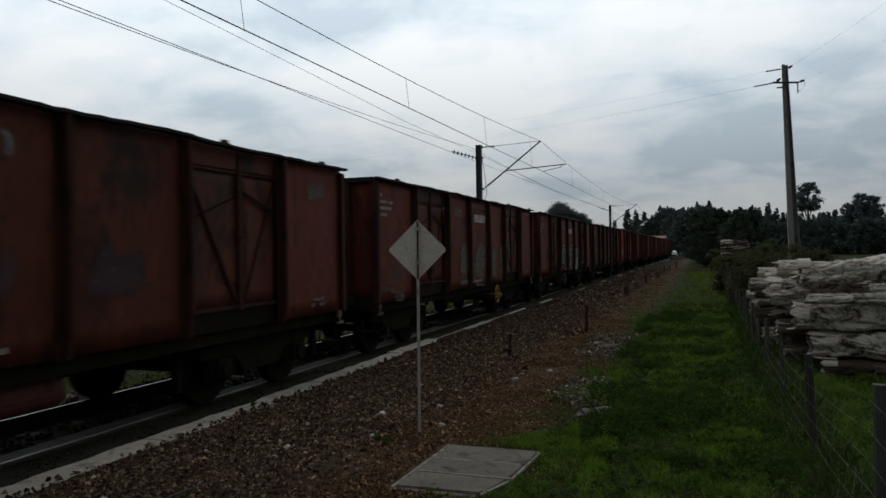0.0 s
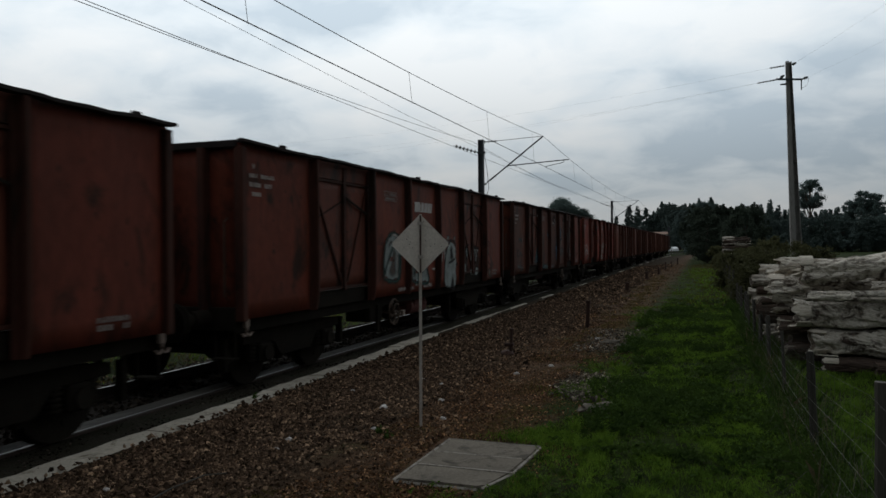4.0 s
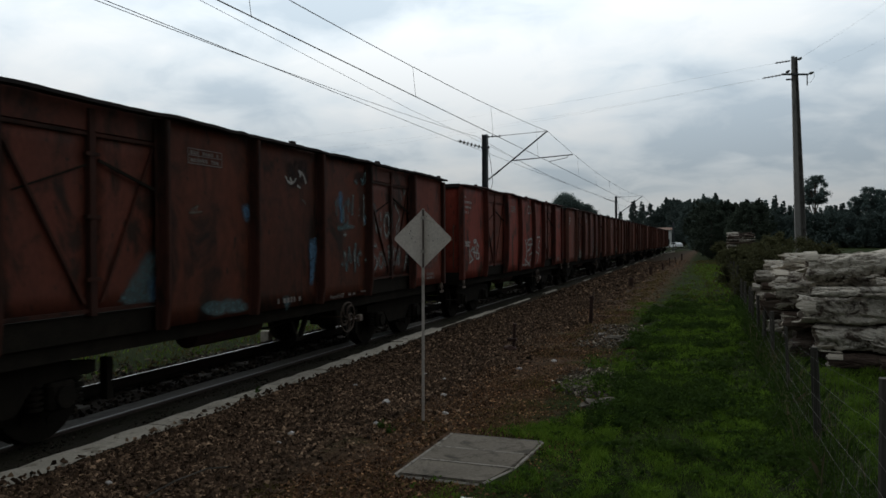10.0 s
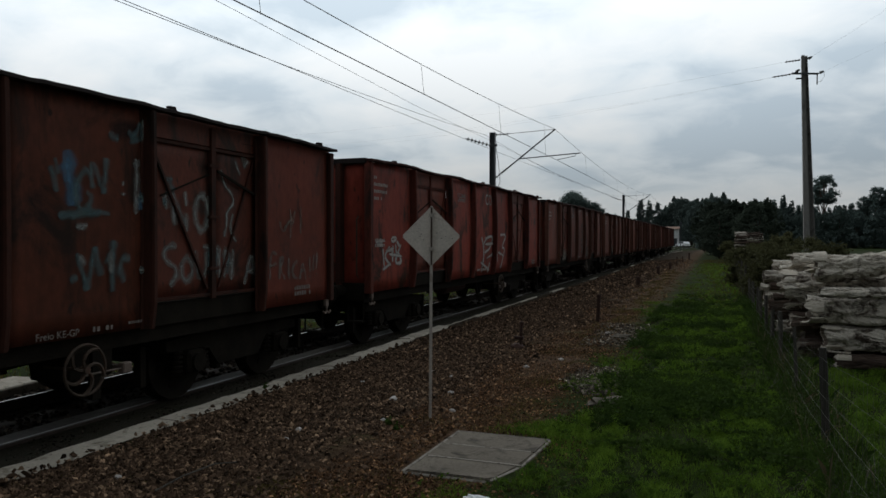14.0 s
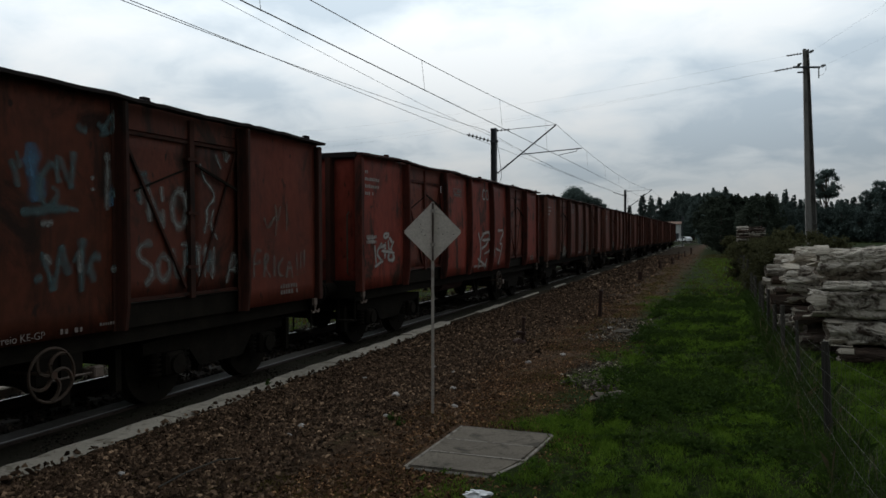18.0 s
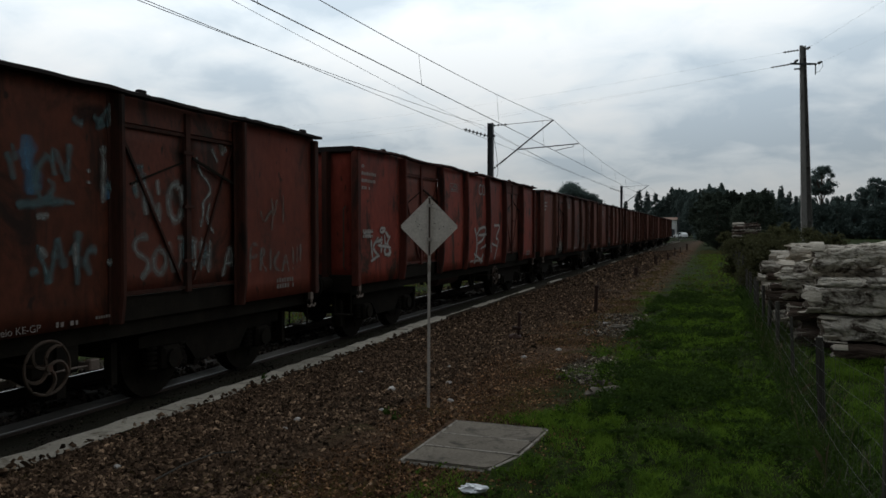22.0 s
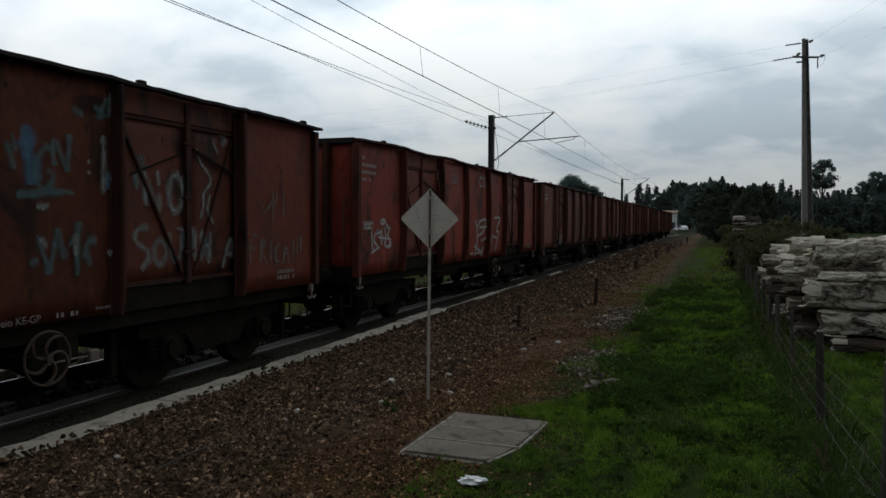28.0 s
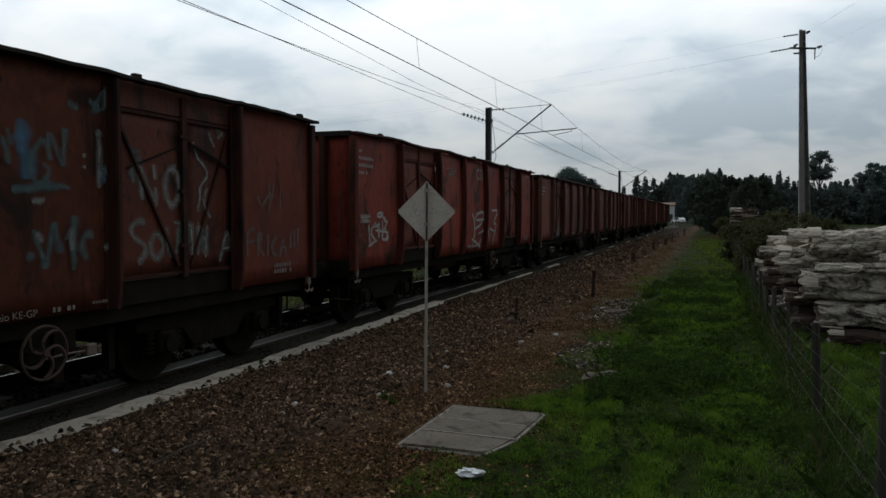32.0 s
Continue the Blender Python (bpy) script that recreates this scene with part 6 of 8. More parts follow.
# ---- sign, cover slab, stakes and stones ----
def build_sign():
    s = thing("diamond_sign", "grey back of a diamond railway sign on a thin post", "sign", pose(-2.39, 6.12, 0, 0.2, 0.3, 24))
    b = prism(B(), [(0, -0.268), (0.264, 0), (0, 0.268), (-0.264, 0)], "y", -0.003, 0.003)
    bmesh.ops.bevel(b, geom=[e for e in b.edges if abs(e.verts[0].co.y - e.verts[1].co.y) > 0.004], offset=0.012, segments=2, affect="EDGES")
    o = part("sign_plate", b, SIGN, s)
    o.location = (0, 0.022, 1.628)
    e = B()
    for x, z in ((-0.09, 0.02), (-0.12, 0.045), (-0.07, -0.03), (-0.1, 0.0), (0.05, 0.03), (0.13, 0.0), (0.09, -0.02), (0.03, 0.2), (-0.11, 0.07), (0.19, -0.02)):
        rod(e, (x, -0.005, z), (x, -0.003, z), 0.0042, 8)
    part("rivet", e, RUSTY, o)
    b = B()
    box(b, -0.0125, 0.0125, -0.014, 0.014, -0.25, 1.895, 0.003)
    part("post", b, SIGNPOST, s)
    # Added dark strip on the post's face that draws a shadow line.
    part("slot", box(B(), -0.0065, 0.0065, -0.0150, -0.0135, 1.37, 1.885), RUSTY, s, "thin rust-dark strip drawing a shadow line on the post")
    for z in (1.50, 1.80):
        part("clamp", box(B(), -0.020, 0.020, -0.020, 0.018, z, z + 0.03), SIGNPOST, s)


build_sign()


def build_slab():
    s = thing("concrete_cover", "grey concrete cover of three slabs set in the ground", "manhole cover")
    rnd = random.Random(8)
    cuts = (5.735, 5.345, 5.0, 4.64)
    for k in range(3):
        y1, y0 = cuts[k] - 0.007, cuts[k + 1] + 0.007
        x0 = -1.985
        if k == 2:
            out = [(x0 - 0.015, y0), (-1.42, y0 + 0.01), (-1.37, y0 + 0.05), (-1.30, y1 - 0.03), (-1.295, y1), (x0, y1)]
        elif k == 1:
            out = [(x0, y0), (-1.29, y0), (-1.255, y1), (x0, y1)]
        else:
            out = [(x0, y0), (-1.25, y0), (-1.235, y1 - 0.05), (-1.26, y1), (x0 + 0.01, y1)]
        b = prism(B(), out, "z", -0.08, 0.016 + rnd.uniform(-0.002, 0.002))
        bmesh.ops.bevel(b, geom=[e for e in b.edges if e.verts[0].co.z > 0 and e.verts[1].co.z > 0], offset=0.007, segments=2, affect="EDGES")
        part("slab", b, SLAB, s)
    for k, y in enumerate(cuts[1:3]):
        b = box(B(), -1.975, -1.285 + 0.02 * k, y - 0.012, y + 0.012, -0.05, 0.0185)
        part("joint", b, MORTAR, s, "pale mortar joint")
    # pale worn kerb round the cover
    b = B()
    for p, q in (((-2.015, 4.62), (-1.995, 5.765)), ((-1.995, 5.765), (-1.235, 5.765)), ((-1.222, 5.74), (-1.275, 4.99)), ((-1.275, 4.99), (-1.39, 4.64)), ((-2.0, 4.615), (-1.41, 4.615))):
        rod(b, (*p, -0.004), (*q, -0.004), 0.017, 6)
    part("rim", b, MORTAR, s, "pale worn concrete rim")


build_slab()


def lump(b, c, r, seed, squash=(1, 1, 0.6), sub=2, rough=0.35):
    st = len(b.verts)
    bmesh.ops.create_icosphere(b, subdivisions=sub, radius=1.0)
    b.verts.ensure_lookup_table()
    for v in b.verts[st:]:
        d = v.co.normalized()
        k = 1 + rough * noise.noise(d * 1.7 + Vector((seed * 3.1, seed, 0)))
        v.co = Vector(c) + Vector((d.x * squash[0], d.y * squash[1], d.z * squash[2])) * r * k
    return b


def build_stakes():
    spots = ((-2.13, 14.36, 0.52, 0.034, "dark"), (-2.47, 25.8, 0.30, 0.06, "dark"), (-2.4, 34.3, 0.36, 0.06, "dark"), (-2.25, 41, 0.34, 0.06, "dark"),
             (-2.2, 47, 0.5, 0.05, "dark"), (-2.1, 53, 0.4, 0.05, "dark"), (-1.9, 60, 0.5, 0.06, "dark"))
    for k, (x, y, h, r, _) in enumerate(spots):
        s = thing("short_post", "short dark weathered post standing in the gravel", "post", pose(x, y, ground_z(x, y), random.uniform(-3, 3), random.uniform(-3, 3), 20 * k), "lineside posts")
        b = B()
        prism(b, [(-r, -r * 0.6), (r, -r * 0.6), (r, r * 0.6), (-r, r * 0.6)], "z", -0.12, h)
        bmesh.ops.bevel(b, geom=b.edges[:], offset=0.008, segments=1, affect="EDGES")
        part("stake", b, RUSTY, s)
        b = prism(B(), [(-r - 0.005, -r * 0.6 - 0.005), (r + 0.005, -r * 0.6 - 0.005), (r + 0.005, r * 0.6 + 0.005), (-r - 0.005, r * 0.6 + 0.005)], "z", h - 0.05, h + 0.006)
        part("cap", b, RUSTY, s)
    s = thing("point_lever", "small rusty iron lever on a dark block in the gravel", "lever", pose(-2.72, 10.46, ground_z(-2.72, 10.46)))
    part("base_block", lump(B(), (0.0, 0, 0.03), 0.10, 3, (1, 1, 0.55), 2, 0.3), RUSTY, s)
    b = B()
    rod(b, (0.05, 0, 0.0), (0.07, 0, 0.36), 0.022, 8)
    rod(b, (0.07, 0, 0.36), (0.075, 0, 0.40), 0.032, 8)
    part("rod", b, RUSTY, s)
    box(b := B(), -0.04, 0.1, -0.03, 0.03, 0.14, 0.19, 0.01)
    part("bracket", b, RUSTY, s)
    for k, (x, y, r) in enumerate(((-3.04, 6.76, 0.036), (-3.36, 5.49, 0.028), (-4.0, 4.1, 0.026), (-2.56, 7.14, 0.028), (-3.28, 8.45, 0.026), (-3.92, 7.82, 0.026), (-2.9, 8.1, 0.02), (-2.28, 6.4, 0.025), (-2.75, 5.9, 0.022), (-3.3, 5.2, 0.02), (-2.2, 8.9, 0.03), (-1.9, 9.6, 0.03), (-1.7, 12.6, 0.035))):
        tagged(part("pale_stone", lump(B(), (0, 0, 0), r, k + 20, (1.2, 0.9, 0.75), 2, 0.5), WHITESTONE), "pale stone lying loose on the gravel", "stone", "pale stones").location = (x, y, ground_z(x, y) + r * 0.45)
    for k, (x, y, r) in enumerate(((-1.01, 7.15, 0.11), (-0.9, 7.4, 0.07), (-1.45, 12.2, 0.10), (-1.2, 11.8, 0.08), (-1.3, 7.9, 0.06))):
        tagged(part("rubble", lump(B(), (0, 0, 0), r, k + 50, (1.5, 1, 0.4), 2, 0.6), SLAB), "broken grey concrete lump half sunk in grass", "rubble", "rubble lumps").location = (x, y, ground_z(x, y) + 0.02)
    b = lump(B(), (0, 0, 0), 0.046, 77, (1.5, 0.8, 0.5), 3, 1.1)
    tagged(part("litter", b, PLASTIC), "crumpled white plastic litter on the grass", "litter").location = (-1.36, 4.205, 0.035)
    b = tube(B(), [(-3.40, 3.80, -0.03), (-3.37, 4.04, 0.0), (-3.35, 4.34, -0.005), (-3.28, 4.5, -0.03)], 0.0055, 6)
    tagged(part("fallen_stick", b, FENCEPOST), "thin bent dry stick on the gravel", "stick")


build_stakes()


# ---- fence ----
def build_fence():
    f = thing("wire_fence", "low wire fence on grey split-wood posts", "fence")
    rnd = random.Random(12)
    ys = [1.9, 4.07, 6.2, 8.3, 10.3, 11.9, 13.2, 14.6, 16.0, 17.6, 19.3, 21.2]
    tops = []
    for k, y in enumerate(ys):
        h = (0.95, 0.93, 0.78, 0.70)[k] if k < 4 else 0.74 - 0.008 * k + rnd.uniform(-0.04, 0.04)
        stout = (0.030, 0.029, 0.026, 0.015)[k] if k < 4 else 0.027
        lean = (rnd.uniform(-0.04, 0.04), rnd.uniform(-0.04, 0.04))
        b = B()
        n, rings = 9, []
        for i in range(6):
            t = i / 5
            r = stout * (1 + rnd.uniform(-0.12, 0.12))
            rings.append([b.verts.new((0.80 + lean[0] * t + r * (1 + 0.2 * math.sin(q * 2.3 + k)) * math.cos(q * math.tau / n), y + lean[1] * t + r * math.sin(q * math.tau / n), -0.2 + (h + 0.2) * t)) for q in range(n)])
        for u, v in zip(rings, rings[1:]):
            for q in range(n):
                b.faces.new((u[q], u[(q + 1) % n], v[(q + 1) % n], v[q]))
        b.faces.new(rings[-1])
        part("post", b, FENCEPOST, f)
        tops.append((0.80 + lean[0] * 0.8 - 0.045, y, h))
    # lines of wire and the slack mesh between the posts
    for frac in (0.93, 0.76, 0.6, 0.44, 0.28, 0.12):
        pts = []
        for (x, y, h), (x2, y2, h2) in zip(tops, tops[1:]):
            sag = rnd.uniform(0.004, 0.02)
            for i in range(4):
                t = i / 4
                pts.append((x + (x2 - x) * t + rnd.uniform(-0.006, 0.006), y + (y2 - y) * t, (h + (h2 - h) * t) * frac - 4 * sag * t * (1 - t)))
        pts.append((tops[-1][0], tops[-1][1], tops[-1][2] * frac))
        part("wire", tube(B(), pts, 0.0011, 3), FENCEWIRE, f)
    b = B()
    y = 2.0
    while y < 13:
        lean = rnd.uniform(-0.02, 0.02)
        tube(b, [(0.757, y, 0.06), (0.757 + rnd.uniform(-0.012, 0.012), y + lean, 0.45), (0.757, y + lean * 2, 0.84)], 0.0007, 3)
        y += 0.16
    part("mesh_wire", b, FENCEWIRE, f, "thin upright mesh wires")
    # dead stalks and twigs caught along the foot of the wire
    b = B()
    for k in range(120):
        y = 4.0 + 9.0 * rnd.random() ** 1.7
        p = Vector((0.78 + rnd.gauss(0, 0.10), y, 0.0))
        bow = Vector((rnd.gauss(0, 0.16), rnd.gauss(0, 0.22), 0))
        top = rnd.uniform(0.16, 0.46)
        tube(b, [p, p + bow * 0.4 + Vector((0, 0, top * 0.6)), p + bow + Vector((0, 0, top)), p + bow * 1.7 + Vector((0, 0, top * rnd.uniform(0.6, 1.0)))], rnd.uniform(0.0006, 0.0012), 3)
    tagged(part("dead_stalk", b, DRYSTALK, f, "grey dead stalks tangled in the wire"), kind="stuff")
    ys2 = [22.8 + 1.7 * i for i in range(8)]
    for y in ys2:
        tagged(part("fence_stake", rod(B(), (0.8 + rnd.uniform(-0.1, 0.1), y, -0.1), (0.8 + rnd.uniform(-0.1, 0.1), y, 0.8 + rnd.uniform(-0.15, 0.15)), 0.035, 7), FENCEPOST), "thin grey wooden fence stake in the hedge", "fence post", "fence stakes")


build_fence()


# ---- log pile ----
def log_mesh(length, r, seed, rugged=1.0):
    """A rough log along +x from its torn end at x = 0: lobed, bent, furrowed along the grain, with bark plates and hollows."""
    rnd = random.Random(seed)
    b = B()
    n, m = (56, int(length * 30)) if rugged > 0.9 else ((30, int(length * 11)) if r > 0.095 else (9, 8))
    bend_y, bend_z = rnd.uniform(-0.12, 0.12) * r / 0.2, rnd.uniform(-0.15, 0.15) * r / 0.2
    knots = [(rnd.uniform(0.2, length), rnd.uniform(0, math.tau), rnd.uniform(0.15, 0.4), rnd.choice((-1, 1, 1))) for _ in range(int(length * 2.2))]

    def at(x, a):
        c, s = math.cos(a), math.sin(a)
        lobes = 0.26 * noise.noise(Vector((x * 0.9 + seed * 5.3, c * 0.8, s * 0.8))) + 0.32 * noise.noise(Vector((x * 2.6 + seed, c * 1.4, s * 1.4 + seed)))
        twist = a + 0.25 * math.sin(x * 0.9 + seed)
        ct, st = math.cos(twist), math.sin(twist)
        ridge = abs(noise.noise(Vector((x * 1.6 + seed * 3, ct * 1.7, st * 1.7)))) * 2.0
        furrow = max(0.0, 0.10 - ridge) / 0.10 if noise.noise(Vector((x * 1.1, c, s + seed * 4))) > 0.0 else 0.0
        plate = 0.8 * noise.noise(Vector((x * 7 + seed * 2, ct * 1.9, st * 1.9))) + 0.6 * noise.noise(Vector((x * 18, c * 4.5, s * 4.5 + seed)))
        k = 1 + lobes - 0.18 * furrow * rugged + 0.26 * rugged * max(-0.7, min(0.14, plate * 1.6 + 0.2))
        k += 0.055 * noise.noise(Vector((x * 17, c * 14, s * 14 + seed)))
        for kx, ka, kr, up in knots:
            d = ((x - kx) / (kr * 0.5)) ** 2 + (math.remainder(a - ka, math.tau) * 1.5 / kr) ** 2
            if d < 1:
                k += up * 0.34 * (1 - d) ** 2
        k *= 1 - 0.05 * x / length + 0.12 * max(0.0, 1 - x / 0.18) * noise.noise(Vector((c * 1.5, s * 1.5, seed * 1.7)))
        return (x, bend_y * math.sin(x * 1.3 + seed) + r * k * c, bend_z * math.sin(x * 1.1 + seed * 2) + r * k * s), plate - 0.6 * furrow
    rings, deep, torn = [], [], []
    uv = b.loops.layers.uv.new("depth")
    for q in range(n):
        a = q * math.tau / n
        torn.append(r * (0.5 * noise.noise(Vector((math.cos(a) * 1.3, math.sin(a) * 1.3, seed * 2.9))) + 0.22 * noise.noise(Vector((math.cos(a) * 5, math.sin(a) * 5, seed)))))
    for i in range(m + 1):
        x = length * i / m
        ring, low = [], []
        for q in range(n):
            p, plate = at(x, q * math.tau / n)
            ring.append(b.verts.new((p[0] + torn[q] * max(0.0, 1 - x / 0.3), p[1], p[2])))
            low.append(plate)
        rings.append(ring)
        deep.append(low)
    for i in range(m):
        for q in range(n):
            q2 = (q + 1) % n
            f = b.faces.new((rings[i][q], rings[i][q2], rings[i + 1][q2], rings[i + 1][q]))
            # Plate depth, which steers the shade painted into the bark colour.
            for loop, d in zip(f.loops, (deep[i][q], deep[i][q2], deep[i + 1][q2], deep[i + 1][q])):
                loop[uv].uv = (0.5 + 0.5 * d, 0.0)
    b.faces.new(rings[-1])
    bmesh.ops.recalc_face_normals(b, faces=b.faces[:])
    c = B()
    mid = c.verts.new((0.95 * r, bend_y * math.sin(seed), bend_z * math.sin(seed * 2)))
    outer, inner = [], []
    for q in range(n):
        v = Vector(at(0.0, q * math.tau / n)[0]) + Vector((torn[q], 0, 0))
        outer.append(c.verts.new(mid.co + (v - mid.co) * 0.985 + Vector((0.005, 0, 0))))
        inner.append(c.verts.new(mid.co + (v - mid.co) * 0.62 + Vector((0.10 * r + 0.05 * r * math.sin(q * 2.7 + seed), 0, 0))))
    for q in range(n):
        c.faces.new((outer[q], inner[q], inner[(q + 1) % n], outer[(q + 1) % n]))
        c.faces.new((inner[q], mid, inner[(q + 1) % n]))
    bmesh.ops.recalc_face_normals(c, faces=c.faces[:])
    return b, c


def add_log(x, y, z, r, length, seed, turn=0.0, dark=False, tilt=0.0, rugged=0.6):
    t = thing("log", "brown log with bark in the stacked pile" if dark else "weathered grey gnarled log in the stacked pile", "log", pose(x, y, z, 0, tilt, turn), "stacked logs")
    b, c = log_mesh(length, r, seed, rugged)
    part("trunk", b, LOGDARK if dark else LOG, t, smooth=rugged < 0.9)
    part("cut_end", c, CUT, t, "rough hollowed end")
    if rugged > 0.9 and r > 0.09:
        # strips of torn wood left standing round the hollow end
        rnd = random.Random(seed * 3 + 1)
        for k in range(rnd.randint(4, 6)):
            a0, wide, out = rnd.uniform(0, math.tau), rnd.uniform(0.35, 0.9), rnd.uniform(0.04, 0.15)
            s, n = B(), 6
            rows = []
            for i in range(n + 1):
                a = a0 + wide * i / n
                tip = out * (1 - abs(2 * i / n - 1 + rnd.uniform(-0.3, 0.3))) - 0.02
                ring = []
                for x, q in ((0.16, 1.0), (0.02, 1.04), (-max(0.0, tip), 1.03 + rnd.uniform(-0.05, 0.08)), (-max(0.0, tip) + 0.012, 0.93), (0.16, 0.88)):
                    rr = r * q * (0.98 + 0.05 * math.sin(a * 3 + seed))
                    ring.append(s.verts.new((x, rr * math.cos(a), rr * math.sin(a))))
                rows.append(ring)
            for u, v in zip(rows, rows[1:]):
                for q in range(5):
                    s.faces.new((u[q], u[(q + 1) % 5], v[(q + 1) % 5], v[q]))
            s.faces.new(rows[0][::-1]); s.faces.new(rows[-1])
            bmesh.ops.recalc_face_normals(s, faces=s.faces[:])
            part("torn_strip", s, TORN, t, "pale torn strip of wood")


def build_logs():
    rnd = random.Random(21)
    # front face: gnarled trunks seen along their length, thinner and darker ones wedged between
    for k, (x, y, z, r, turn, dark, tilt) in enumerate((
            (1.30, 10.40, 0.365, 0.165, 1, False, 0), (1.42, 10.30, 0.10, 0.105, -2, True, 0), (1.95, 10.12, 0.08, 0.075, 3, True, 0), (1.12, 10.40, 0.70, 0.165, 0.5, False, 0),
            (1.22, 10.22, 0.925, 0.055, -3, False, 1), (1.30, 11.25, 1.02, 0.14, -1, True, 0), (1.16, 10.46, 1.315, 0.150, 0, False, -3), (1.62, 10.30, 0.955, 0.05, 5, False, 0),
            (1.95, 10.30, 1.03, 0.075, -9, False, -4), (1.75, 10.16, 0.97, 0.035, -7, False, -5), (0.98, 10.95, 1.30, 0.11, 2, False, 0), (0.86, 10.85, 1.04, 0.15, 1, False, 0),
            (0.92, 10.85, 0.76, 0.11, 2, True, 0), (0.95, 10.8, 0.50, 0.12, -2, True, 0), (1.02, 10.8, 0.22, 0.12, 1, True, 0))):
        add_log(x, y, z, r, 4.2 if x < 1.5 else 3.0, 100 + k, turn, dark, tilt, 1.0)
    # broken ends that stick out towards the fence
    for k, (x, y, z, r, turn, dark, tilt) in enumerate((
            (0.66, 11.7, 1.06, 0.075, 4, False, 1), (0.80, 11.9, 1.24, 0.06, -6, False, 2), (0.74, 11.6, 0.93, 0.045, 9, True, 0), (0.70, 12.3, 0.98, 0.07, -3, True, -2),
            (0.78, 11.5, 0.80, 0.05, 5, True, 0), (0.75, 11.8, 0.66, 0.07, -7, True, 1), (0.80, 12.0, 0.50, 0.08, 3, True, 0), (0.84, 12.6, 1.18, 0.04, 12, False, -4),
            (0.82, 11.6, 0.36, 0.07, 6, False, 0), (0.68, 12.9, 0.85, 0.06, -10, False, 3), (0.84, 11.3, 1.20, 0.05, -14, False, -3))):
        add_log(x, y, z, r, 1.3 + 0.2 * (k % 3), 160 + k, turn, dark, tilt, 0.95)
    # columns behind, stepping down towards the far end
    y, k = 11.0, 0
    while y < 19:
        top = 1.24 - 0.11 * max(0, y - 11.6)
        z = 0.0
        while z < top - 0.26:
            r = rnd.uniform(0.10, 0.19)
            # Mostly dark logs in the first rows stand for shade between the trunks.
            add_log(1.00 + rnd.uniform(-0.06, 0.24), y + rnd.uniform(-0.08, 0.08), z + r, r, 2.2 + rnd.uniform(-0.4, 0.3) + (1.6 if y < 11.5 else 0), 200 + k, rnd.uniform(-6, 6), rnd.random() < (0.75 if y < 12 else 0.35), rnd.uniform(-3, 3))
            z += 1.78 * r
            k += 1
        y += 0.42
    # second pile further off: thin crooked poles
    k = 0
    for row in range(28):
        for col in range(6):
            r = rnd.uniform(0.034, 0.046)
            x = (0.85 if col < 3 else 1.42) + rnd.uniform(0.0, 0.16)
            z = 0.04 + 0.068 * row + rnd.uniform(-0.008, 0.008)
            if z < 2.0 - 0.16 * (x - 0.95):
                add_log(x, 38.5 + 0.26 * (col % 3) + rnd.uniform(-0.04, 0.04), z, r, rnd.uniform(0.48, 0.66), 400 + k, rnd.uniform(-24, 24), rnd.random() < 0.75, rnd.uniform(-7, 6), 0.6)
            k += 1


build_logs()


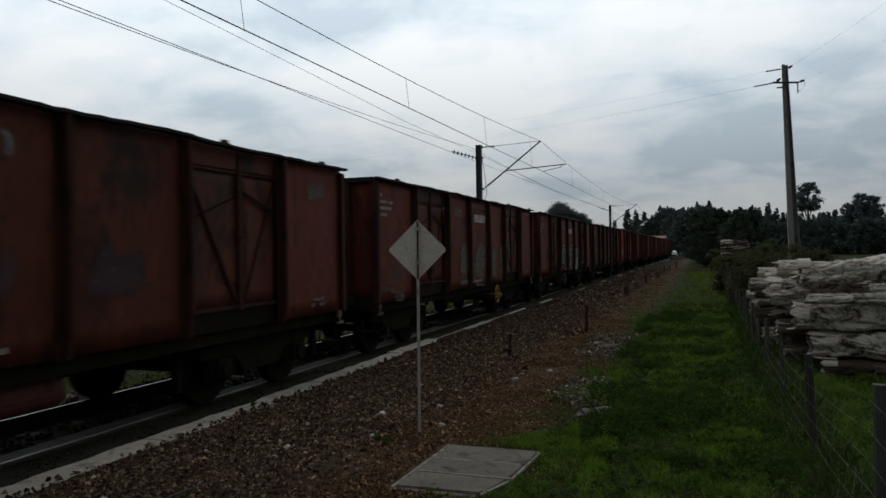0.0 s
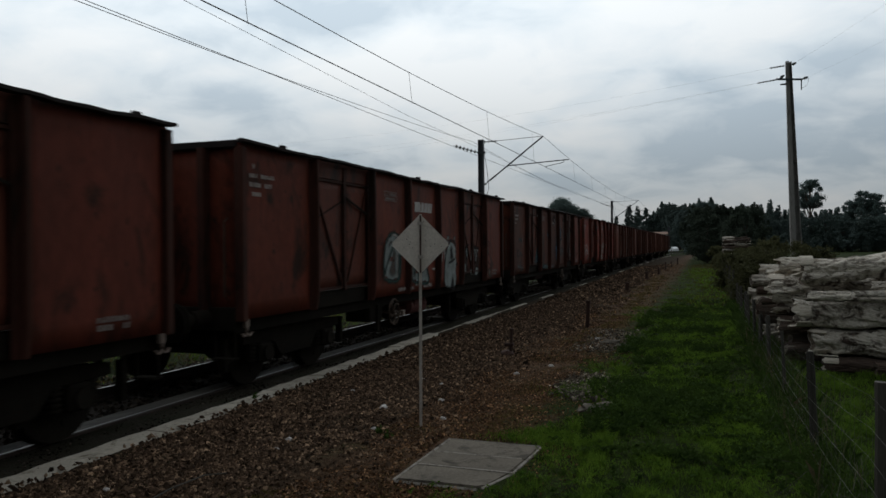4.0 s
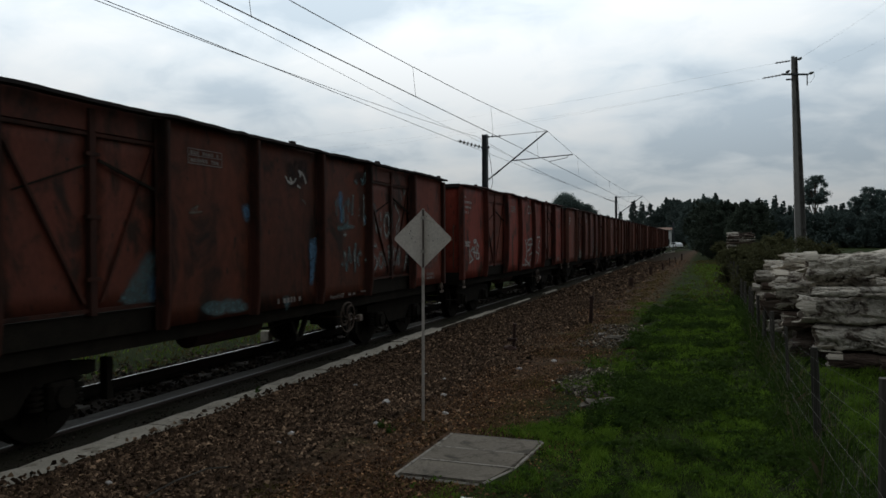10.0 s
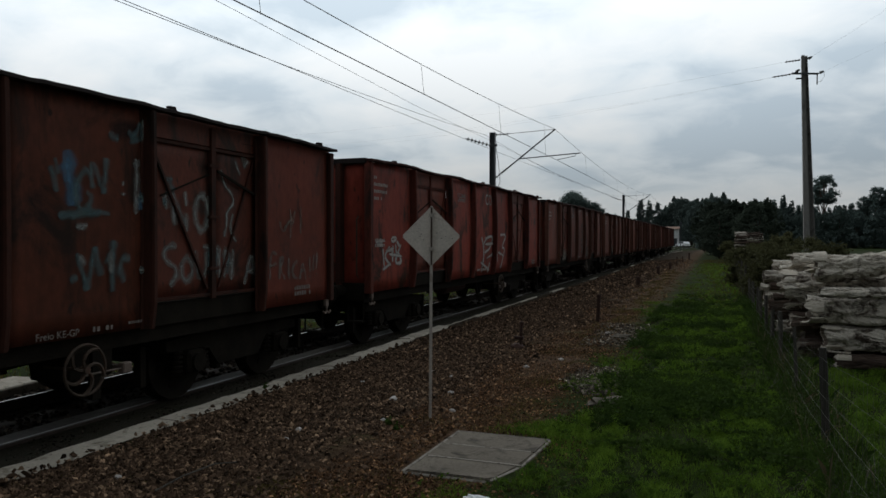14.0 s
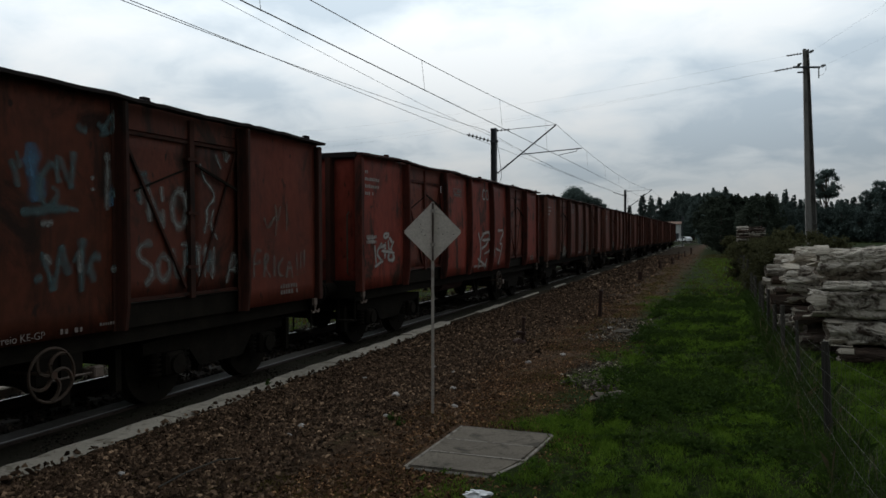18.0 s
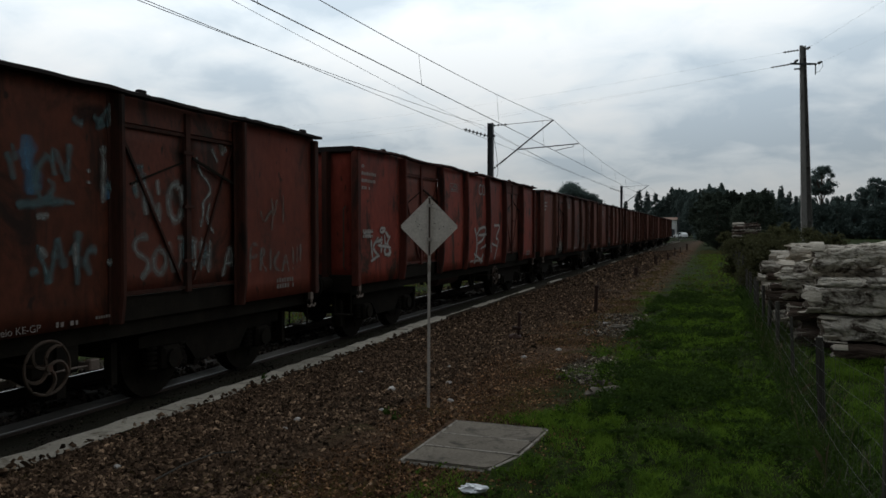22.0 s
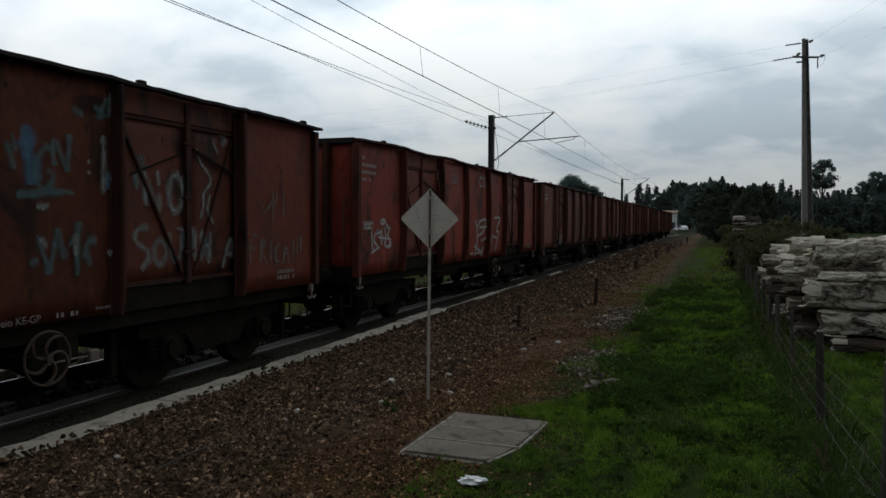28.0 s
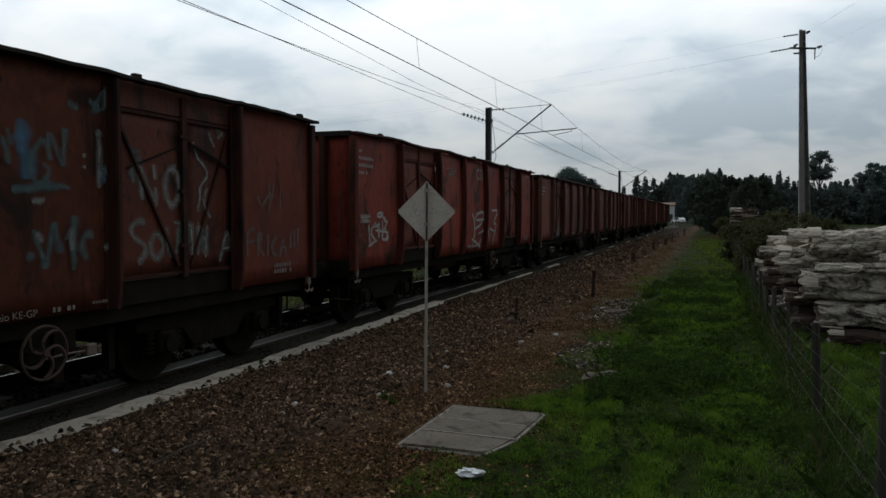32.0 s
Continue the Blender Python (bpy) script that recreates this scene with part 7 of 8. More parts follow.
# ---- concrete pole with wires ----
def build_pole():
    """Channel-section concrete pole: a broad pale flange, a deep recess with bulkheads and a thin back flange."""
    p = thing("utility_pole", "tall grey channel-section concrete pole with crossarm and insulators", "utility pole", pose(3.20, 30, 0))
    left = lambda z: -0.125 - 0.0189 * z
    right = lambda z: 0.300 - 0.0455 * z

    def outline(z):
        a, c = left(z), right(z)
        m = a + 0.52 * (c - a)
        d = 0.13 - 0.004 * z
        return [(a, -d), (m, -d), (m, d - 0.03), (c - 0.018, d - 0.03), (c - 0.018, -d + 0.06), (c, -d + 0.06), (c, d), (a, d)]
    b = B()
    lo = [b.verts.new((x, y, -0.3)) for x, y in outline(-0.3)]
    hi = [b.verts.new((x, y, 8.34)) for x, y in outline(8.34)]
    for i in range(8):
        b.faces.new((lo[i], lo[(i + 1) % 8], hi[(i + 1) % 8], hi[i]))
    b.faces.new(hi)
    bmesh.ops.recalc_face_normals(b, faces=b.faces[:])
    part("shaft", b, POLE, p)
    for z in (0.9, 1.9, 2.9, 3.9, 4.6, 5.5, 6.4, 7.2, 7.9):
        m = left(z) + 0.52 * (right(z) - left(z))
        part("bulkhead", box(B(), m - 0.004, right(z) - 0.012, 0.0, 0.12 - 0.004 * z, z, z + 0.09), POLE, p)
    b = B()
    box(b, -0.62, 0.27, -0.21, -0.14, -0.03, 0.03)
    arm = part("crossarm", b, STEEL, p)
    arm.matrix_local = pose(0, 0, 7.63, 0, 5.0, 0)
    for a, e in (((-0.14, 8.14), (0.06, 8.24)), ((-0.53, 7.68), (-0.34, 7.81)), ((0.22, 7.60), (0.45, 7.68))):
        b = B()
        a, e = Vector((a[0], -0.19, a[1])), Vector((e[0], -0.19, e[1]))
        d = e - a
        rod(b, a, e, 0.018, 6)
        for k, r in enumerate((0.062, 0.056, 0.044)):
            rod(b, a + d * (0.40 + 0.2 * k), a + d * (0.56 + 0.2 * k), r, 10, r * 0.7)
        part("pin_insulator", b, CERAMIC, p)
    part("strain_insulator", insulator((-0.32, -0.12, 8.17), (-0.84, -0.15, 8.12), 5, 0.042), CERAMIC, p)
    part("strain_insulator", insulator((-0.62, -0.17, 7.665), (-1.26, -0.20, 7.585), 5, 0.042), CERAMIC, p)
    part("pole_band", box(B(), -0.47, -0.26, -0.16, -0.11, 7.46, 7.51), STEEL, p)
    part("fitting", rod(B(), (0.23, -0.17, 7.60), (0.23, -0.17, 7.22), 0.020, 6), STEEL, p)
    part("jumper_wire", tube(B(), [(0.45, -0.19, 7.68), (0.46, -0.19, 7.5), (0.36, -0.18, 7.33), (0.23, -0.17, 7.30)], 0.006, 4), WIRE, p)
    for a, q, s in (((3.24, 29.81, 8.24), (9.5, 4, 9.6), 0.5), ((3.26, 29.81, 8.26), (9.9, 4, 9.7), 0.4), ((3.65, 29.81, 7.68), (11.5, 4, 8.9), 0.5)):
        tagged(part("power_line", tube(B(), curve_pts(a, q, s, 10), 0.0012, 4), WIRE), "thin power line from the concrete pole", "power line", "power lines")
    for a, q, s in (((2.36, 29.85, 8.12), (-60, 62, 13.2), 1.6), ((1.94, 29.8, 7.585), (-60, 60, 11.6), 1.6), ((1.94, 29.78, 7.57), (-62, 58, 10.4), 1.6)):
        tagged(part("power_line", tube(B(), curve_pts(a, q, s, 14), 0.0016, 4), WIRE), "thin power line crossing above the track", "power line", "power lines")


build_pole()


# ---- foliage ----
def leaf_cloud(centres, per, size, spread, seed, flat=0.8):
    """Many small leaves or twig clumps, scattered in puffs about the centres, as two-sided quads folded along the rib."""
    rng = np.random.default_rng(seed)
    c = np.repeat(np.array([p[:3] for p in centres], float), per, axis=0)
    rad = np.repeat(np.array([p[3] for p in centres], float), per)
    d = rng.normal(size=c.shape)
    d /= np.linalg.norm(d, axis=1, keepdims=True)
    pos = c + d * (rad * np.minimum(np.abs(rng.normal(0.0, 0.62, len(c))), 1.15))[:, None] * np.array([1, 1, flat])
    u = rng.normal(size=c.shape); u /= np.linalg.norm(u, axis=1, keepdims=True)
    v = np.cross(u, rng.normal(size=c.shape)); v /= np.linalg.norm(v, axis=1, keepdims=True)
    s = size * rng.uniform(0.55, 1.3, len(c))[:, None]
    quads = np.stack([pos - u * s, pos + v * s * 0.45, pos + u * s, pos - v * s * 0.45], axis=1)
    n = len(c)
    return quads.reshape(-1, 3), np.arange(4 * n).reshape(n, 4).tolist()


def tree_parts(t, height, crown, per, size, seed, leaf, lean=0.0, limb=7):
    """Tapered trunk, limbs towards each puff of leaves, and the leaves."""
    rnd = random.Random(seed)
    b = B()
    pts = [Vector((lean * k * k * 0.02, 0.05 * math.sin(k + seed), height * 0.86 * k / 7)) for k in range(8)]
    r0 = height * 0.018 + 0.05
    for k in range(7):
        rod(b, pts[k], pts[k + 1], r0 * (1 - 0.12 * k), 8, r0 * (1 - 0.12 * (k + 1)), k == 0)
    part("trunk", b, BARK, t, smooth=True)
    b = B()
    for c in crown[:22]:
        k = max(0, min(6, int((c[2] - 0.18 * height) / (height * 0.86) * 7)))
        a = pts[k]
        m = a.lerp(Vector(c[:3]), 0.5) + Vector((0, 0, -0.06 * height * rnd.random()))
        rod(b, a, m, r0 * 0.34, 5, r0 * 0.22, False)
        rod(b, m, c[:3], r0 * 0.22, 5, r0 * 0.06, False)
    part("limb", b, BARK, t)
    v, f = leaf_cloud(crown, per, size, 1.0, seed)
    raw("crown", v, f, leaf, t)


def crown_of(kind, h, seed):
    rnd = random.Random(seed)
    out = []
    if kind == "umbrella":
        for k in range(60):
            a, r = rnd.uniform(0, math.tau), math.sqrt(rnd.random()) * h * 0.25
            out.append((r * math.cos(a), r * math.sin(a), h * (0.76 + 0.20 * (1 - (r / (h * 0.25)) ** 2)) + rnd.uniform(-0.10, 0.0) * h, h * rnd.uniform(0.07, 0.11)))
    elif kind == "spire":
        for k in range(300):
            t = (k + rnd.random()) / 300
            a, r = rnd.uniform(0, math.tau), h * (0.02 + 0.24 * (1 - t) ** 0.8 * math.sqrt(rnd.random()) * (0.75 + 0.25 * math.sin(t * 23 + seed)))
            out.append((r * math.cos(a), r * math.sin(a), h * (0.12 + 0.86 * t) + h * rnd.uniform(-0.03, 0.03), h * rnd.uniform(0.014, 0.044) * (1.25 - 0.85 * t)))
    elif kind == "euc":
        for k in range(64):
            t = rnd.random()
            a, r = rnd.uniform(0, math.tau), h * 0.165 * math.sin(math.pi * (0.22 + 0.66 * t)) * math.sqrt(rnd.random())
            out.append((r * math.cos(a), r * math.sin(a), h * (0.60 + 0.36 * t), h * rnd.uniform(0.03, 0.06)))
    else:
        for k in range(260):
            t = rnd.random()
            a, r = rnd.uniform(0, math.tau), h * 0.36 * math.sin(math.pi * (0.16 + 0.72 * t)) * math.sqrt(rnd.random())
            out.append((r * math.cos(a), r * math.sin(a), h * (0.08 + 0.83 * t), h * rnd.uniform(0.028, 0.066)))
        # shoots that stand out of the crown's outline
        for k in range(90):
            t = rnd.uniform(0.45, 1.0)
            a, r = rnd.uniform(0, math.tau), h * 0.37 * math.sin(math.pi * (0.16 + 0.72 * t)) * math.sqrt(rnd.uniform(0.2, 1.0))
            up = rnd.uniform(0.0, 0.075) * h
            for j in range(3):
                out.append((r * math.cos(a), r * math.sin(a), h * (0.08 + 0.84 * t) + up * (0.4 + 0.4 * j), h * (0.024 - 0.006 * j)))
    return out


def build_trees():
    models = {}
    for name, kind, h, per, size, leaf, label in (
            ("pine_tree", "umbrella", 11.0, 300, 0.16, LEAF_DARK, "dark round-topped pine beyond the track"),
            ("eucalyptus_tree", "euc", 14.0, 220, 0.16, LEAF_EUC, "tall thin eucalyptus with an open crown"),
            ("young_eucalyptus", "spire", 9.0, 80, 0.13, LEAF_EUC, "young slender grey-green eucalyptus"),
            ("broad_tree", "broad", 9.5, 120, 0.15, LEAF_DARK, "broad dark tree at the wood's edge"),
            ("evergreen_tree", "near", 9.5, 150, 0.12, LEAF_NEAR, "dark bushy evergreen tree by the fence line")):
        for v in range(2):
            t = thing(name, label, "tree", group="trees round the line")
            tree_parts(t, h, crown_of(kind, h, 31 + 7 * v + len(name)), per, size, 60 + v, leaf)
            models.setdefault(kind, []).append([t, False])
    rnd = random.Random(5)

    def plant(kind, x, y, s, z=-0.1):
        slot = models[kind][rnd.randrange(2)]
        if not models[kind][0][1] or not models[kind][1][1]:
            slot = models[kind][1 if models[kind][0][1] else 0]     # each shape is used at least once
        m = pose(x, y, z, 0, 0, rnd.uniform(0, 360))
        if slot[1]:
            t = copy_thing(slot[0], m)
        else:
            slot[1], t = True, slot[0]
            t.matrix_basis = m
        t.scale = (s * rnd.uniform(0.95, 1.1), s * rnd.uniform(0.95, 1.1), s)
    # beyond the track
    plant("umbrella", -27, 148, 1.02); plant("umbrella", -23.5, 150, 0.84); plant("broad", -31, 150, 0.6)
    for x, s in ((-18.5, 0.74), (-16.2, 0.8), (-14.0, 1.07), (-12.6, 0.85)):
        plant("spire", x, 150 + rnd.uniform(-4, 4), s)
    for x in (-46, -40, -36, -33, -28, -21):
        plant("broad", x, 158, 0.55)
    # the wood beyond the bend and along the field
    for x, s in ((-18.0, 1.4), (-15.4, 1.35), (-13.2, 1.15), (-10.6, 1.1)):
        plant("spire", x, 218 + rnd.uniform(-3, 3), s)
    for x, s in ((-12.5, 1.2), (-9.5, 1.45), (-6.5, 1.4)):
        plant("broad", x, 222 + rnd.uniform(-3, 3), s)
    for x, s in ((-6.0, 1.36), (-2.2, 1.02), (0.3, 1.1), (2.6, 0.98), (4.8, 0.86)):
        plant("broad", x, (214 if x < -5 else 150) + rnd.uniform(-3, 5), s)
    for x, s in ((-5.2, 1.3), (-1.2, 0.92), (1.8, 0.95), (3.6, 0.85)):
        plant("broad", x, (214 if x < -5 else 156) + rnd.uniform(-3, 3), s)
    for x, s in ((6.2, 0.78), (7.6, 0.86), (9.0, 0.90), (10.4, 1.0), (11.8, 1.08), (13.2, 0.96), (14.6, 0.88), (16.2, 0.85), (19.0, 0.8), (21.5, 0.85), (23.3, 0.9), (26.4, 1.0), (28.6, 1.02), (31, 0.95), (34, 1.0)):
        plant("spire", x, 150 + rnd.uniform(-5, 5), s)
    for k in range(26):
        plant("spire", 5.5 + 1.35 * k + rnd.uniform(-0.5, 0.5), 156 + rnd.uniform(-4, 6), rnd.uniform(0.84, 1.0))
    for x in (5, 8, 11, 14, 17, 20, 23, 26, 29, 32, 36, 40, 45):
        plant("broad", x, 143 + rnd.uniform(-3, 3), 0.66 + 0.1 * rnd.random())
    plant("euc", 18.6, 150, 0.98); plant("euc", 27.2, 150, 0.80); plant("euc", 29.5, 152, 0.78); plant("euc", 25.2, 151, 0.68)
    rng = random.Random(77)
    for x0 in range(-60, 70, 6):
        cs = [(x0 + rng.uniform(-3.4, 3.4), 141.5 + rng.uniform(-1.5, 1.5) + (4 if x0 < 0 else 0), rng.uniform(0.2, 3.2), rng.uniform(0.6, 1.1)) for _ in range(46)] if x0 not in (-12, -6) else []
        cs += [(x0 + rng.uniform(-3.4, 3.4), (166 if x0 not in (-12, -6) else 226) + rng.uniform(-1.5, 1.5), rng.uniform(0.2, 6.0), rng.uniform(0.9, 1.5)) for _ in range(50)]
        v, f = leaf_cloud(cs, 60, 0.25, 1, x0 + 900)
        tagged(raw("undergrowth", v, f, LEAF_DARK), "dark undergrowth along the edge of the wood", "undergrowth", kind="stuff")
    # the large dark tree by the fence line
    plant("near", -0.2, 78, 0.60); plant("near", 1.6, 70, 0.55); plant("near", 0.3, 64, 0.46); plant("near", 3.0, 58, 0.5)


build_trees()


def build_bushes():
    rnd = random.Random(9)
    for k, (x, y, w, d, h) in enumerate(((1.35, 20.6, 0.7, 1.2, 1.75), (1.75, 23.2, 0.9, 1.5, 2.15), (1.30, 26.8, 0.8, 1.8, 1.8), (1.6, 31.0, 0.9, 2.0, 1.5), (2.7, 25, 1.1, 1.6, 2.1), (3.2, 40, 0.8, 2.0, 2.2), (1.5, 46, 0.9, 2.6, 1.6), (1.4, 54, 1.0, 3.0, 1.9))):
        t = thing("bramble_bush", "dark tangled bramble bush along the fence", "bush", pose(x, y, 0), "bushes along the fence")
        cs = []
        for i in range(40):
            a, r, q = rnd.uniform(0, math.tau), math.sqrt(rnd.random()), rnd.random()
            cs.append((w * r * math.cos(a), d * r * math.sin(a), h * (0.12 + 0.74 * q * (1 - 0.45 * r * r)), rnd.uniform(0.18, 0.34)))
        v, f = leaf_cloud(cs, 260, 0.036 + 0.0008 * y, 1, 700 + k)
        raw("foliage", v, f, LEAF_BUSH, t)
        b = B()
        for c in cs[:24]:
            tube(b, [(c[0] * 0.3, c[1] * 0.3, -0.05), (c[0] * 0.7, c[1] * 0.7, c[2] * 0.7), c[:3]], 0.008, 4)
        part("stem", b, BARK, t)


build_bushes()


def build_grass():
    """Blades in tufts over the grassy strip, thinner with distance, and straw among the brown earth."""
    rng = np.random.default_rng(3)

    def blades(n, x0, x1, y0, y1, h, wdt, keep, name, mat, label):
        x, y = rng.uniform(x0, x1, n), rng.uniform(y0, y1, n)
        k = np.array([keep(a, b) for a, b in zip(x, y)])
        on = rng.random(n) < k
        x, y, k = x[on], y[on], k[on]
        m = len(x)
        z = np.array([ground_z(a, b) for a, b in zip(x, y)]) - 0.012
        hh = h * rng.uniform(0.4, 1.15, m) * (0.35 + 0.85 * k)
        a = rng.uniform(0, math.tau, m)
        lean = rng.uniform(0.2, 1.0, m) * hh
        la = rng.uniform(0, math.tau, m)
        w = wdt * rng.uniform(0.6, 1.3, m)
        dx, dy = np.cos(a) * w, np.sin(a) * w
        lx, ly = np.cos(la) * lean, np.sin(la) * lean
        p = np.stack([np.stack([x - dx, y - dy, z], 1), np.stack([x + dx, y + dy, z], 1),
                      np.stack([x + dx * 0.7 + lx * 0.4, y + dy * 0.7 + ly * 0.4, z + hh * 0.65], 1),
                      np.stack([x + lx, y + ly, z + hh * 0.9], 1),
                      np.stack([x - dx * 0.7 + lx * 0.4, y - dy * 0.7 + ly * 0.4, z + hh * 0.65], 1)], axis=1).reshape(-1, 3)
        f = (np.arange(m)[:, None] * 5 + np.arange(5)[None, :]).tolist()
        return tagged(raw(name, p, f, mat), label, "grass", kind="stuff")

    def patch(x, y):
        edge = -1.55 + 0.22 * min(1, max(0, (y - 7) / 6)) + 0.22 * min(1, max(0, (y - 14) / 12)) + 0.9 * noise.noise(Vector((x * 0.9, y * 0.9, 2)))
        if -2.06 < x < -1.24 and 4.63 < y < 5.82:
            return 0.0
        if y < 4.6:
            edge -= 0.13 * min(2.0, 4.6 - y)
        g = min(1.0, max(0.0, (x - edge) / 0.55))
        tuft = 0.60 + 1.0 * noise.noise(Vector((x * 1.3, y * 0.55, 8))) + 1.3 * noise.noise(Vector((x * 4.6, y * 2.2, 9)))
        return g * min(1.0, max(0.20, tuft))
    blades(260000, -3.4, 2.2, 2.6, 8.5, 0.075, 0.0020, patch, "grass", GRASS, "short fresh green grass beside the track")
    blades(150000, -2.4, 3.5, 8.5, 20, 0.080, 0.0038, patch, "grass", GRASS, "green grass strip along the fence")
    blades(13000, -1.4, 2.0, 18, 50, 0.11, 0.010, patch, "grass", GRASS, "green grass strip further along the track")
    blades(22000, -3.0, 2.5, 17, 60, 0.08, 0.014, patch, "grass", MOSS, "dull brownish grass further along the track")

    def tufts(x, y):
        return patch(x, y) * (1.0 if noise.noise(Vector((x * 1.6, y * 1.6, 21))) > 0.22 else 0.03)
    blades(60000, -3.0, 2.2, 2.8, 16, 0.13, 0.0024, tufts, "grass_tufts", GRASS, "longer grass tufts in the green strip")

    # upstanding clumps, each spreading outwards from its root
    rnd = random.Random(77)
    roots = []
    while len(roots) < 800:
        x, y = rnd.uniform(-2.0, 0.75), 3.0 + 15 * rnd.random() ** 1.5
        if x > -1.25 and rnd.random() < patch(x, y) * (0.25 if y < 6 else 1.0):
            roots.append((x, y, ground_z(x, y), rnd.uniform(0.035, 0.08) * (0.7 if y < 6 else 1.0)))
    for mat, pick, label in ((GRASS, roots[::2], "upstanding green grass clumps"), (LEAF_WEED, roots[1::2], "dark coarse grass clumps")):
        c = np.repeat(np.array(pick), 22, axis=0)
        m = len(c)
        a, h = rng.uniform(0, math.tau, m), c[:, 3] * rng.uniform(0.5, 1.2, m)
        out, w = c[:, 3] * rng.uniform(0.15, 0.9, m), rng.uniform(0.0015, 0.0032, m)
        r = np.abs(rng.normal(0, 0.018, m))
        u, v = np.cos(a), np.sin(a)
        base = np.stack([c[:, 0] + u * r, c[:, 1] + v * r, c[:, 2] - 0.01], 1)
        side, away = np.stack([-v * w, u * w, 0 * w], 1), np.stack([u * out, v * out, 0 * w], 1)
        up = np.stack([0 * h, 0 * h, h], 1)
        p = np.stack([base - side, base + side, base + side * 0.8 + away * 0.45 + up * 0.75, base + away + up * 0.85, base - side * 0.8 + away * 0.45 + up * 0.75], axis=1).reshape(-1, 3)
        tagged(raw("grass_clumps", p, (np.arange(m)[:, None] * 5 + np.arange(5)[None, :]).tolist(), mat), label, "grass", kind="stuff")

    blades(9000, 0.60, 1.05, 3.6, 20, 0.26, 0.003, lambda x, y: 0.75, "tall_grass", LEAF_WEED, "tall grass grown through the wire fence")
    blades(500, 0.62, 1.0, 4.6, 14, 0.34, 0.003, lambda x, y: 0.7, "dry_grass", DRYGRASS, "dry stalks along the wire fence")

    def bare(x, y):
        n1 = noise.noise(Vector((x * 1.8, y * 1.8, 4)))
        e = max(0, 1 - abs(x + 1.75 + 0.02 * y) / 0.7)
        return e * max(0.0, 0.3 + n1)
    blades(24000, -3.2, -0.8, 3.0, 18, 0.05, 0.003, bare, "dry_grass", DRYGRASS, "dry straw on the brown earth path")

    def mossy(x, y):
        n1 = noise.noise(Vector((x * 2.1, y * 1.3, 14))) + 0.5 * noise.noise(Vector((x * 6, y * 5, 15)))
        return max(0.0, 1 - abs(x + 1.72 + 0.006 * y) / 0.95) * min(1.0, max(0.0, 0.65 + 1.6 * n1)) * (0 if -2.06 < x < -1.24 and 4.63 < y < 5.82 else 1)
    blades(90000, -2.9, -0.8, 3.0, 12, 0.028, 0.0040, mossy, "moss", MOSS, "brown-green moss and short growth on bare earth")
    blades(40000, -2.7, -0.8, 12, 40, 0.04, 0.011, mossy, "moss", MOSS, "brown-green moss and short growth on bare earth")

    def among(x, y):
        n1 = noise.noise(Vector((x * 1.4, y * 1.4, 61))) + 0.5 * noise.noise(Vector((x * 5, y * 5, 62)))
        return min(1.0, max(0.0, 1.5 * n1 + 0.1 + (0.9 if x > -3.3 else 0.35) * max(0, 4.7 - y)))
    blades(42000, -4.7, -1.9, 2.9, 6.2, 0.024, 0.0038, among, "moss", MOSS, "brown-green moss among the gravel")

    def foot(x, y):
        return min(1.0, max(0.0, 0.35 + 1.6 * noise.noise(Vector((x * 3, y * 1.3, 63))))) * max(0.0, 1 - (x + 4.70) / 0.32)
    blades(9000, -4.72, -4.38, 2.8, 9.0, 0.03, 0.0035, foot, "moss", LEAF_WEED, "dark moss along the foot of the concrete edge")

    def beyond(x, y):
        return 0.5 + 0.5 * noise.noise(Vector((x, y, 0)))
    blades(16000, -16, -8.75, 3, 34, 0.12, 0.012, beyond, "grass", GRASS, "green grass beyond the track")
    blades(34000, -16, -8.75, 3, 34, 0.10, 0.012, beyond, "grass", MOSS, "dull trodden grass beyond the track")
    blades(45000, -2.4, 3.5, -7, 2.6, 0.06, 0.0045, patch, "grass", GRASS, "short green grass behind the standpoint")
    # clover over the whole strip, in brighter and thinner patches
    cs = []
    rnd = random.Random(15)
    while len(cs) < 2300:
        y = 3.0 + 15 * rnd.random() ** 1.6
        x = rnd.uniform(-2.2, 1.6)
        if rnd.random() < patch(x, y) * (0.35 + 1.3 * max(0, 0.3 + noise.noise(Vector((x * 1.9, y * 1.5, 40))))):
            cs.append((x, y, ground_z(x, y) + 0.035, rnd.uniform(0.04, 0.09)))
    v, f = leaf_cloud(cs, 22, 0.0125, 1, 57, 0.45)
    tagged(raw("clover", v, f, CLOVER), "low bright clover among the grass", "clover", kind="stuff")
    # low broad-leaved weeds in patches
    cs = []
    rnd = random.Random(14)
    while len(cs) < 1500:
        x, y = rnd.uniform(-1.2, 0.75), rnd.uniform(5.6, 19)
        if noise.noise(Vector((x * 1.1, y * 0.8, 6))) > 0.08 and x > -1.2 - 0.03 * y:
            cs.append((x, y, 0.05, rnd.uniform(0.05, 0.10)))
    # a darker drift of them across the strip, and more crowding the foot of the wire
    for k in range(150):
        t = rnd.random()
        cs.append((-1.0 + 1.7 * t + rnd.gauss(0, 0.10), 8.1 - 1.0 * t + rnd.gauss(0, 0.32), 0.07, rnd.uniform(0.06, 0.14)))
    for k in range(520):
        y = rnd.uniform(6.2, 22)
        x = rnd.uniform(-0.95, 0.8)
        cs.append((x, y, 0.05, rnd.uniform(0.05, 0.12) * (1.25 if noise.noise(Vector((x * 2.0, y * 0.9, 16))) > 0 else 0.8)))
    for k in range(110):
        cs.append((rnd.uniform(-1.2, 0.6), rnd.uniform(3.2, 6.6), 0.035, rnd.uniform(0.03, 0.075)))
